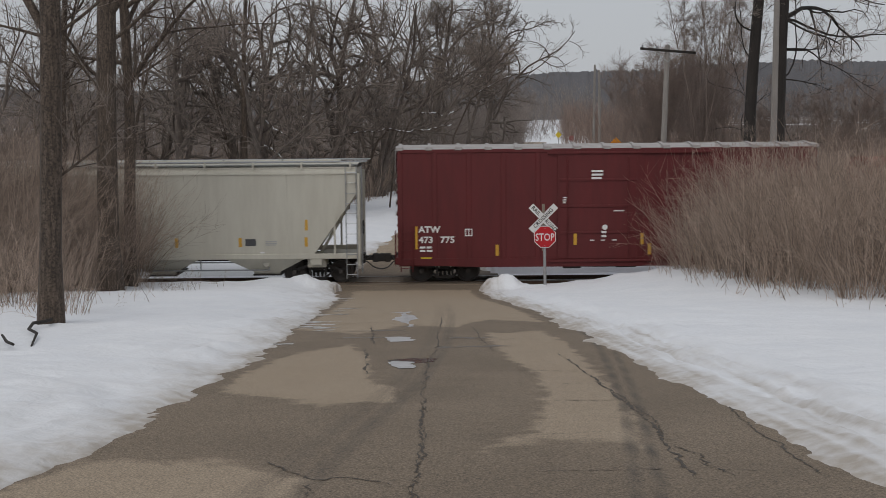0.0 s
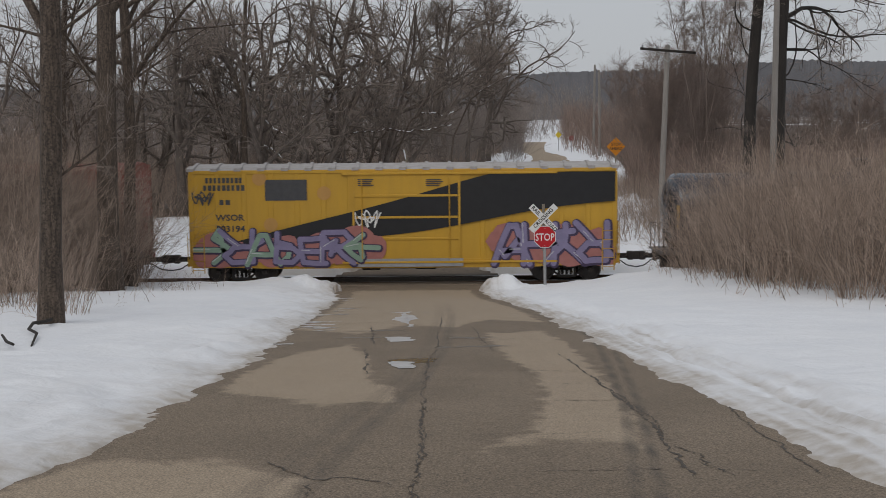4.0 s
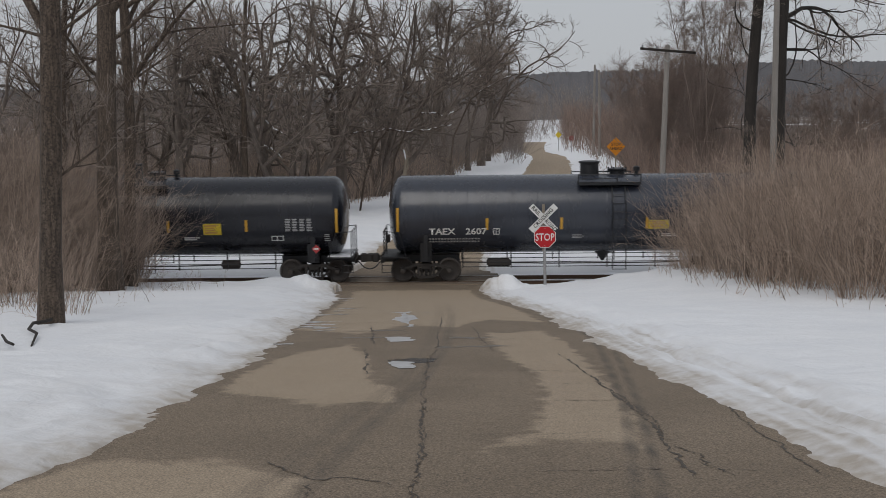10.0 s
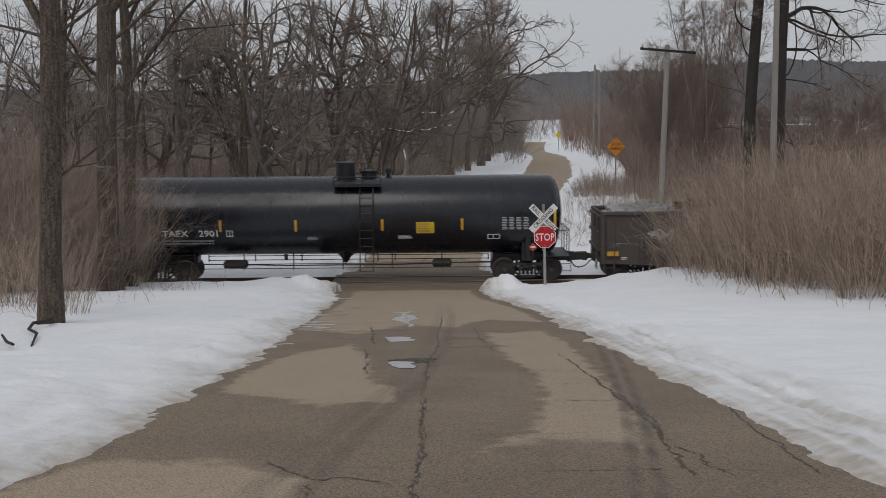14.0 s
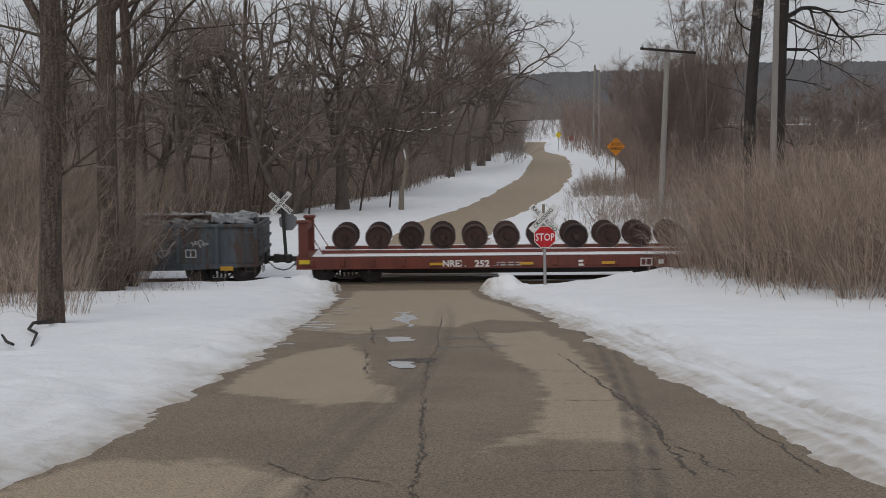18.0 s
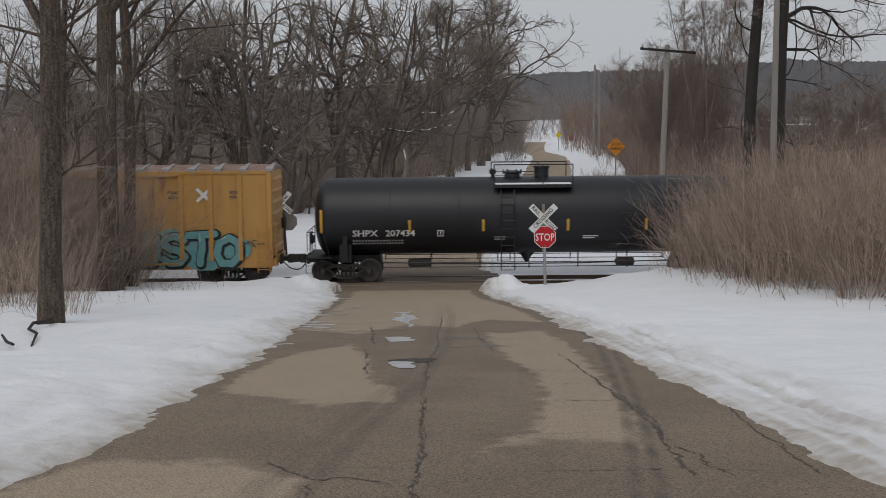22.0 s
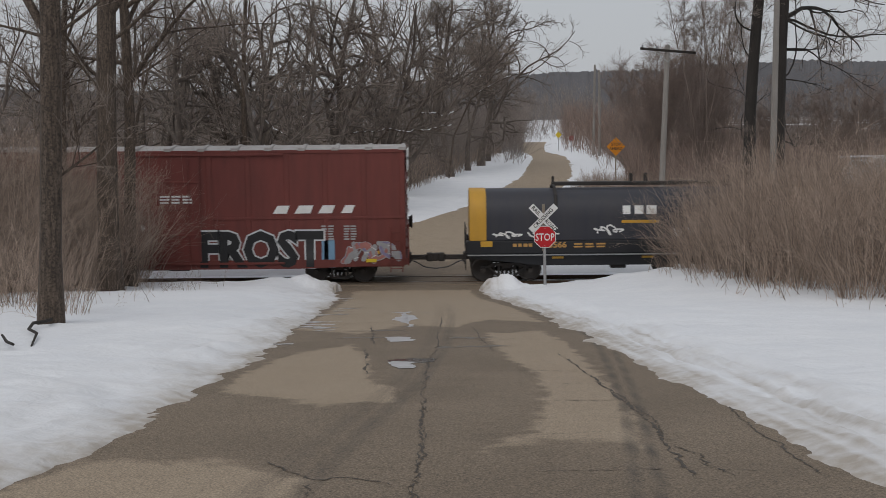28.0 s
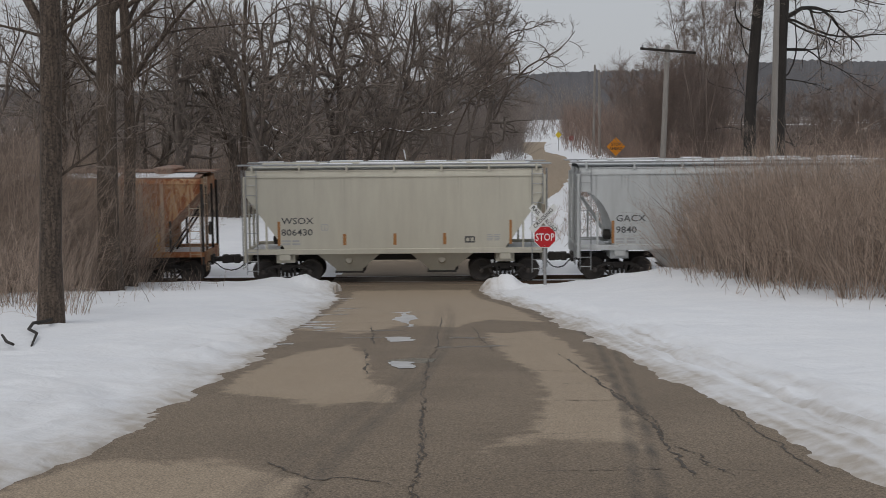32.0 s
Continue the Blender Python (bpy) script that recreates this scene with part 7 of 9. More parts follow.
lettering("RBOX", 0.26, ROOF_RUST, c, (-5.54, sd(0) - 0.05, 2.30), "brown reporting letters", 0.006, 0, 1.25)
fat_letters(c, "NESC", -5.4, -1.74, 0.66, 1.95, -1.575, (SILVER_SPRAY, ("charcoal_spray", (0.06, 0.06, 0.06)), ("drab", (0.22, 0.20, 0.17))), 101, PALE_SPRAY, None, "grey sprayed letters with pale edges", 0.10)
fat_letters(c, "JUSTO", 1.6, 6.65, 0.62, 2.12, -1.575, (TEAL_SPRAY,), 102, BLACK_SPRAY, TEAL_SPRAY, "teal sprayed letters with black outline", 0.135, False)
tag(c, -1.42, 1.34, 1.26, 2.06, -1.61, GREY_MARK, 103, 12, 0.02)
tag(c, 6.65, 7.60, 1.45, 1.78, -1.575, DARK_MARK, 104, 4, 0.015)
for a, b, r0, r1 in ((606, 640, 386, 376), (610, 640, 366, 360), (650, 680, 337, 334)):
    bars(c, along(a, 672), along(b, 672), level(r0, a), level(r1, a), 2, WHITE, lambda z: -1.6, a)
for words, x in ((("next", "load"), along(857, 672)), (("any", "road"), along(966, 672))):
    for k, word in enumerate(words):
        lettering(word, 0.15, DARK_MARK, c, (x, -1.582, 3.50 - 0.19 * k), "dark slanted slogan", 0.004, 0.25, 1.2)
for tilt in (1, -1):
    s = Shape()
    stroke_shape(s, [(5.29 - 0.22, 3.44 - 0.2 * tilt), (5.29 + 0.22, 3.44 + 0.2 * tilt)], 0.06, -1.580 - 0.004 * tilt)
    part("cross_emblem", s, WHITE, c)

# long black tank cars
c = add(15, tank_car("dull black tank car with a snowy top platform", 16.35, 1.48, 2.48, 13.9, DULL_TANK, LONG_STYLE, "SHPX", "207434", reach_of(15), 110))
c = add(16, tank_car("dull black tank car with railings round its hatch", 16.7, 1.48, 2.50, 14.1, DULL_TANK, (-1.80, 1.15, -0.55, -0.55, 0.8, 0.78, 0.28, 0.42, True), "SHPX", "207462", reach_of(16), 111))

# two tall red-brown boxcars
c = add(17, box_car("tall brown-red boxcar with aqua and violet graffiti", 18.6, 5.08, BROWN_RED, ROOF_PALE, 13.9, reach_of(17), 120, posts=12, door=(-1.72, 1.80), flush=True, roof_rise=0.16, top_end=None, rail=2.99))
sd = flat_side(1.52, 0.024)
for a, b in ((396, 424), (443, 467)):
    bars(c, along(a, 783), along(b, 783), 2.30 - 0.04, 2.60 + 0.04, 1, WHITE, sd, a, "name_bar", cols=2, duty=0.9)
lettering("760", 0.30, WHITE, c, (-8.32, sd(0), 1.78), "white car number", 0.01, 0, 1.15)
lettering("803", 0.30, WHITE, c, (-7.24, sd(0), 1.77), "white car number", 0.01, 0, 1.15)
bars(c, -8.39, -7.54, 1.24, 1.70, 3, GREY_MARK, sd, 121, cols=2)
fat_letters(c, "ZUBES", -5.80, -1.97, 0.66, 2.22, -1.545, (AQUA_SPRAY, ("moss", (0.22, 0.24, 0.15)), AQUA_SPRAY), 122, BLUE_SPRAY, ("moss", (0.22, 0.24, 0.15)), "aqua and moss sprayed letters", 0.15)
s = Shape()
n = 24
ring = [(0.04 + 1.62 * math.cos(math.pi * k / n) * (1 + 0.04 * math.sin(5 * k)), -1.625, 0.72 + 1.62 * math.sin(math.pi * k / n) ** 0.7) for k in range(n + 1)]
s.v, s.f = ring, [tuple(range(n, -1, -1))]
part("graffiti_fill", s, spray(*OLIVE_SPRAY), c, "round olive-green sprayed shape")
s = Shape()
yy = stroke_shape(s, [(a, b) for a, _, b in ring[::2]], 0.05, -1.630)
yy = stroke_shape(s, [(0.04 + 0.95 * math.cos(q), 1.25 + 0.5 * math.sin(q)) for q in np.linspace(3.3, 6.1, 9)], 0.06, yy)
yy = stroke_shape(s, [(0.04 + 0.5 * math.cos(q), 1.75 + 0.22 * math.sin(q)) for q in np.linspace(0, 6.28, 11)], 0.045, yy)
part("graffiti_outline", s, spray(*BLACK_SPRAY), c)
s = Shape()
yy = stroke_shape(s, [(0.04 + 0.8 * math.cos(q), 1.3 + 0.4 * math.sin(q)) for q in np.linspace(3.5, 5.9, 8)], 0.03, yy - 0.002)
yy = stroke_shape(s, [(-0.74, 0.95), (-0.49, 1.5)], 0.035, yy)
part("graffiti_highlight", s, spray(*PALE_SPRAY), c)
fat_letters(c, "HUMBC", 2.27, 7.58, 0.67, 2.2, -1.545, (LILAC_SPRAY, BLACK_SPRAY, LILAC_SPRAY), 123, PALE_SPRAY, AQUA_SPRAY, "violet and black sprayed letters on aqua", 0.12)
tag(c, 0.04, 1.21, 2.66, 3.44, -1.6, WHITE, 124, 6, 0.03)
tag(c, -9.24, -8.64, 2.76, 3.63, -1.535, GREY_MARK, 125, 6, 0.02)
bars(c, -1.51, -0.23, 3.77, 4.01, 2, WHITE, lambda z: -1.605, 126, cols=3)
s = Shape()
s.lathe([(-1.53, 0.36), (-1.55, 0.36), (-1.55, 0.002)], "y", 28, (8.13, 0, 4.04))
part("painted_disc", s, GREY_MARK, c, "pale painted-out disc")
reflectors(c, flat_side(1.52, 0.07), (-8.85, -5.37, -4.25, 2.38, 4.97, 6.69), 1.38, 1.79)
patch(c, "reflector", -8.03, -7.11, 0.83, 0.91, YELLOW, flat_side(1.52, 0.04))

c = add(18, box_car("tall brown-red boxcar with black block-letter graffiti", 18.9, 5.08, BROWN_RED, ROOF_PALE, 13.9, reach_of(18), 130, posts=13, door=(-1.68, 1.80), flush=True, roof_rise=0.16, top_end=WHITE, rail=2.55))
for k, (a, b) in enumerate(((770, 800), (808, 842), (850, 880), (890, 915))):
    s = Shape()
    x0, x1, z0, z1 = along(a, 557), along(b, 557), 2.72, 3.02
    s.v = [(x0, -1.548, z0), (x1 - 0.12, -1.548, z0), (x1, -1.548, z1), (x0 + 0.18, -1.548, z1)]
    s.f = [(0, 1, 2, 3)]
    part("name_bar", s, WHITE, c, "slanted white name bar")
bars(c, -2.10, -1.27, 2.98, 3.24, 3, WHITE, lambda z: -1.607, 131)
bars(c, 0.32, 1.59, 3.11, 3.45, 3, WHITE, lambda z: -1.607, 132, cols=3)
lettering("FROST", 1.27, spray(*PALE_SPRAY), c, (4.03, -1.548, 0.78), "white outline of block letters", 0.145, 0, 0.90, name="graffiti_outline", align="CENTER")
lettering("FROST", 1.27, spray(*BLACK_SPRAY), c, (4.03, -1.553, 0.78), "black block letters", 0.085, 0, 0.90, name="graffiti_letters", align="CENTER")
fat_letters(c, "HASEY", -5.9, -1.9, 0.66, 2.05, -1.545, (SKY_SPRAY, ("ice", (0.3, 0.42, 0.55))), 133, BLUE_SPRAY, SILVER_SPRAY, "ice-blue sprayed letters", 0.10)
graffiti(c, 7.07, 9.19, 0.77, 1.64, -1.545, (LILAC_SPRAY, PINK_SPRAY, SILVER_SPRAY), 134, outline=SILVER_SPRAY, count=3, weight=0.06)
patch(c, "blue_spray", 6.33, 6.82, 0.66, 1.70, spray(*SKY_SPRAY), flat_side(1.52, 0.022))
for a in (855, 895):
    bars(c, along(a, 557), along(a + 24, 557), level(420, a), level(393, a), 6, GREY_MARK, sd, a, cols=2)
tag(c, -1.04, -0.19, 2.99, 3.45, -1.6, spray(*PINK_SPRAY), 135, 4, 0.025)
patch(c, "warning_plate", 8.00, 8.39, 0.86, 0.99, PLACARD_YELLOW, flat_side(1.52, 0.07))
reflectors(c, flat_side(1.52, 0.03), (-5.35, -2.70, 3.04, 8.45), 1.18, 1.29)
s = Shape()
s.lathe([(-1.609, 0.002), (-1.609, 0.11)], "y", 16, (-0.38, 0, 2.23))
part("stencil_disc", s, WHITE, c)

# coil car
c = add(19, coil_car("steel coil car under a dark blue-black hood with yellow ends", 13.4, COIL_BLUE, 10.3, reach_of(19)))
for k, (a, b) in enumerate(((645, 662), (666, 684), (687, 708))):
    bars(c, along(a, 682), along(b, 682), 2.49 - 0.03, 2.98 + 0.03, 1, WHITE, lambda z: -1.428 if z < 2.46 else -1.428 + (z - 2.45) * 0.16, a, "name_bar", duty=1.0)
patch(c, "underline", -0.83, 0.57, 2.25, 2.36, YELLOW, lambda z: -1.428, "yellow bar under the name")
lettering("495566", 0.22, OCHRE, c, (-3.95, -1.506, 1.35), "ochre car number", 0.008, 0, 1.15)
bars(c, -4.93, -4.14, 1.34, 1.55, 1, OCHRE, lambda z: -1.506, 141, "name_bar", cols=4)
bars(c, -2.63, -1.36, 1.32, 1.53, 2, OCHRE, lambda z: -1.506, 142, cols=3)
for x in (403, 945):
    patch(c, "reflector", along(x, 682) - 0.22, along(x, 682) + 0.22, level(437, x) - 0.02, level(430, x) + 0.04, YELLOW, lambda z: -1.506)
for x in (530, 690, 820):
    patch(c, "reflector", along(x, 682) - 0.22, along(x, 682) + 0.22, 0.92, 1.0, YELLOW, lambda z: -1.42)
outline_box(c, 4.01, 4.56, 1.30, 1.61, 0.03, GREY_MARK, lambda z: -1.506)
for a, b, r0, r1, sd_ in ((410, 470, 425, 410, 143), (478, 530, 424, 408, 144), (589, 650, 420, 397, 145), (780, 828, 420, 397, 146), (842, 880, 420, 397, 147), (737, 770, 422, 402, 148)):
    tag(c, along(a, 682), along(b, 682), level(r0, a), level(r1, a), -1.42, WHITE, sd_, 4, 0.028)

# small two-bay hoppers
def grey_hopper(i, number, seed, pc_marks=True):
    car = add(i, hopper_car("pale grey two-bay covered hopper with curved end openings", 11.45, HOPPER_GREY, 8.2, reach_of(i), seed, sill=1.24, top=4.52, slope=1.40, curved=True, bays=2))
    streaks(car, 1.55, 4.08, 5.4, 14, seed, RUN_GREY)
    sd = flat_side(1.55, 0.006)
    lettering("GACX", 0.25, DARK_MARK, car, (-4.27, sd(0), 2.32), "dark reporting letters", 0.004, 0, 1.15)
    lettering(number, 0.25, DARK_MARK, car, (-4.27, sd(0), 1.89), "dark car number", 0.004, 0, 1.15)
    bars(car, -4.27, -3.42, 1.48, 1.72, 2, GREY_MARK, sd, seed, cols=2)
    reflectors(car, sd, (-1.89, 0.00, 1.89), 1.55, 1.96, ORANGE_STRIP)
    for x in (623, 1035):
        patch(car, "reflector", along(x, 829) - 0.05, along(x, 829) + 0.05, 1.49, 2.35, ORANGE_STRIP, sd)
    outline_box(car, -2.76, -2.53, 2.09, 2.33, 0.025, GREY_MARK, sd)
    bars(car, -0.36, 0.45, 2.09, 2.22, 2, GREY_MARK, sd, seed + 1)
    bars(car, 3.46, 4.06, 1.65, 1.91, 4, GREY_MARK, sd, seed + 2, cols=2)
    return car, sd


ORANGE_STRIP = material("faded_orange_strip", (0.38, 0.17, 0.05), 0.5, fine=30)
c, sd = grey_hopper(20, "9866", 150)
for a, b in ((958, 976), (974, 990), (988, 1006), (1006, 1029)):
    s = Shape()
    x0, x1, z0, z1 = along(a, 829), along(b, 829), 3.28, 3.85
    s.v = [(x0, -1.558, z0), (x1 - 0.05, -1.558, z0), (x1, -1.558, z1), (x0 + 0.08, -1.558, z1)]
    s.f = [(0, 1, 2, 3)]
    part("name_bar", s, DARK_MARK, c, "heavy dark name bar")

c = add(21, hopper_car("rust-streaked orange-brown covered hopper with outside posts", 11.1, HOPPER_RUST, 8.0, reach_of(21), 160, sill=1.10, top=4.28, slope=2.3, ribs=11, rib_mat=RUST_POST, roof_mat=ROOF_RUST, bays=2, hatch="round", roof_over=0.33, half=1.50, panel=1.55, bay_mat=IRON, hatches=(-4.1, -1.9, 1.65, 4.0)))
sd = flat_side(1.50, 0.006)
patch(c, "stencil_board", -3.14, -2.51, 1.43, 2.36, GALV, sd, "grey painted board")
patch(c, "stencil_board", -2.36, -1.74, 1.42, 2.35, GALV, sd, "grey painted board")
for txt, x, y in (("AN", 649, 408), ("AX", 687, 408), ("37", 650, 427), ("41", 688, 427)):
    lettering(txt, 0.24, DARK_MARK, c, (along(x, 794) + 0.03, -1.512, level(y, 680)), "dark stencilled characters", 0.006, 0, 1.2)
patch(c, "number_board", -1.53, -1.04, 1.50, 1.98, GALV, sd)
reflectors(c, sd, (-3.84, 3.80), 1.37, 2.26)
for x in (700, 795, 880):
    patch(c, "reflector", along(x, 794) - 0.25, along(x, 794) + 0.25, 1.04, 1.17, YELLOW, flat_side(1.5, 0.05))
bars(c, 2.53, 3.04, 1.25, 1.49, 2, DARK_MARK, sd, 161, cols=2)

c = add(22, hopper_car("cream-grey two-bay covered hopper with straight sloped ends", 11.35, HOPPER_SAND, 8.3, reach_of(22), 170, sill=1.17, top=4.50, slope=1.55, curved=False, bays=2))
streaks(c, 1.55, 4.06, 5.4, 8, 173, RUN_SAND)
sd = flat_side(1.55, 0.006)
lettering("WSOX", 0.25, DARK_MARK, c, (-4.25, sd(0), 2.32), "dark reporting letters", 0.004, 0, 1.15)
lettering("806430", 0.25, DARK_MARK, c, (-4.27, sd(0), 1.89), "dark car number", 0.004, 0, 1.15)
bars(c, -4.25, -3.46, 1.50, 1.74, 2, GREY_MARK, sd, 171, cols=2)
reflectors(c, sd, (-1.89, 0.00, 1.87), 1.51, 1.94, ORANGE_STRIP)
for x in (494, 904):
    patch(c, "reflector", along(x, 699) - 0.05, along(x, 699) + 0.05, 1.51, 2.42, ORANGE_STRIP, sd)
outline_box(c, -2.76, -2.51, 2.07, 2.31, 0.025, GREY_MARK, sd)
outline_box(c, 2.63, 3.01, 1.57, 1.81, 0.05, DARK_MARK, sd)
bars(c, 3.46, 4.01, 1.63, 1.89, 4, GREY_MARK, sd, 172, cols=2)
grey_hopper(23, "9840", 180)

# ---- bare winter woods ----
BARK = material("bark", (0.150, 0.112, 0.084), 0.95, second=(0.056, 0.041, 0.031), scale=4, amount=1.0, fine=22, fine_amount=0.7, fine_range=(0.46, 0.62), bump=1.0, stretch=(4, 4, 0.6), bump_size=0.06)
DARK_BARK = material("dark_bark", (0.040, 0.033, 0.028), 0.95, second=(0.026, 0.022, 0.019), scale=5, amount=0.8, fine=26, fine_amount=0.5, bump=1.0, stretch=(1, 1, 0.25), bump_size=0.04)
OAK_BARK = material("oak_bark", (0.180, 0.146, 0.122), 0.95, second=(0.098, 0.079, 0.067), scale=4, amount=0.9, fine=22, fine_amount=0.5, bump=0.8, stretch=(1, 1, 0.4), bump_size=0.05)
TWIG = material("twig_bark", (0.275, 0.224, 0.190), 0.95, second=(0.170, 0.138, 0.118), scale=2, amount=0.8, fine=20, fine_amount=0.2, bump=0, random_tint=0.2)
RED_TWIG = material("russet_twigs", (0.250, 0.192, 0.162), 0.95, second=(0.170, 0.130, 0.110), scale=1, amount=0.8, fine=20, fine_amount=0.2, bump=0, random_tint=0.2)
BRUSH = material("brush_stems", (0.43, 0.33, 0.262), 0.95, second=(0.27, 0.203, 0.16), scale=0.8, amount=0.8, fine=12, fine_amount=0.3, bump=0, island=0.6)
BROWN_BRUSH = material("brown_brush_stems", (0.37, 0.285, 0.228), 0.95, second=(0.24, 0.182, 0.146), scale=0.8, amount=0.8, fine=12, fine_amount=0.3, bump=0, island=0.6)
# far wood's brown is lifted paler, its colour carrying the haze among the trees
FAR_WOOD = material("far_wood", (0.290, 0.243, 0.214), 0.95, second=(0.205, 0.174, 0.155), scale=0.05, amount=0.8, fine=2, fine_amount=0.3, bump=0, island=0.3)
# bluish grey puts the distance haze into the ridge's colour
HAZED_HILL = material("hazed_hill", (0.130, 0.127, 0.134), 1.0, second=(0.098, 0.096, 0.102), scale=0.03, amount=0.8, fine=0.9, fine_amount=0.35, fine_range=(0.45, 0.65), bump=0, stretch=(1, 1, 0.4))


def unit(a):
    return a / np.maximum(1e-9, np.linalg.norm(a, axis=-1, keepdims=True))


def grow(rng, start, way, length, steps, wander, rise):
    """Crooked paths from start; rise bends them up."""
    n = len(start)
    out = np.zeros((n, steps, 3))
    out[:, 0] = start
    d = unit(way)
    bend = rng.normal(0, wander * 0.6, (n, 3))
    for k in range(1, steps):
        bend = bend * 0.55 + rng.normal(0, wander * 0.75, (n, 3))
        d = unit(d + bend + np.array([0, 0, 1.0]) * rise)
        out[:, k] = out[:, k - 1] + d * (length / (steps - 1))[:, None]
    return out


def tubes(paths, radii, sides):
    n, k, _ = paths.shape
    t = unit(np.gradient(paths, axis=1))
    u = unit(np.cross(t, np.array([0.31, 0.52, 0.21]) + 0 * t))
    v = np.cross(t, u)
    a = np.arange(sides) * 2 * np.pi / sides
    ring = np.cos(a)[None, None, :, None] * u[:, :, None] + np.sin(a)[None, None, :, None] * v[:, :, None]
    verts = (paths[:, :, None] + ring * radii[:, :, None, None]).reshape(-1, 3)
    base = (np.arange(n) * k * sides)[:, None, None] + (np.arange(k - 1) * sides)[None, :, None]
    s = np.arange(sides)[None, None, :]
    s2 = (s + 1) % sides
    faces = np.stack([base + s, base + s2, base + sides + s2, base + sides + s], -1).reshape(-1, 4)
    return verts, faces


def quad_mesh(name, pieces, mat, smooth=True):
    vs, fs, n = [], [], 0
    for v, f in pieces:
        vs.append(v)
        fs.append(f + n)
        n += len(v)
    v, f = np.concatenate(vs), np.concatenate(fs)
    me = bpy.data.meshes.new(name)
    me.vertices.add(len(v))
    me.vertices.foreach_set("co", v.astype(np.float32).ravel())
    me.loops.add(len(f) * 4)
    me.loops.foreach_set("vertex_index", f.astype(np.int32).ravel())
    me.polygons.add(len(f))
    me.polygons.foreach_set("loop_start", np.arange(0, len(f) * 4, 4, dtype=np.int32))
    me.update(calc_edges=True)
    me.materials.append(mat)
    if smooth:
        me.shade_smooth()
    return me


def taper(r0, r1, steps, power=1.0):
    t = (np.arange(steps) / (steps - 1)) ** power
    return r0[:, None] * (1 - t) + r1[:, None] * t


def branch_out(rng, parents, radii, count, low, spread, shrink, min_len, plen, length_rule, up=0.0):
    """Starts, directions, lengths and radii of side branches."""
    n, k, _ = parents.shape
    idx = np.repeat(np.arange(n), count)
    f = low + (0.98 - low) * rng.random(len(idx)) ** 0.9
    pos = f * (k - 1)
    i = np.minimum(pos.astype(int), k - 2)
    w = (pos - i)[:, None]
    a, b = parents[idx, i], parents[idx, i + 1]
    start = a * (1 - w) + b * w
    t = unit(b - a)
    side = unit(np.cross(t, rng.normal(0, 1, t.shape)))
    ang = np.radians(rng.normal(spread, 12, len(idx)))[:, None]
    way = t * np.cos(ang) + side * np.sin(ang) + np.array([0, 0, up])
    length = np.maximum(min_len, plen[idx] * length_rule * (1.15 - 0.75 * f) * rng.uniform(0.6, 1.25, len(idx)))
    rad = radii[idx, i] * (1 - w[:, 0]) + radii[idx, np.minimum(i + 1, k - 1)] * w[:, 0]
    return start, way, length, rad * shrink


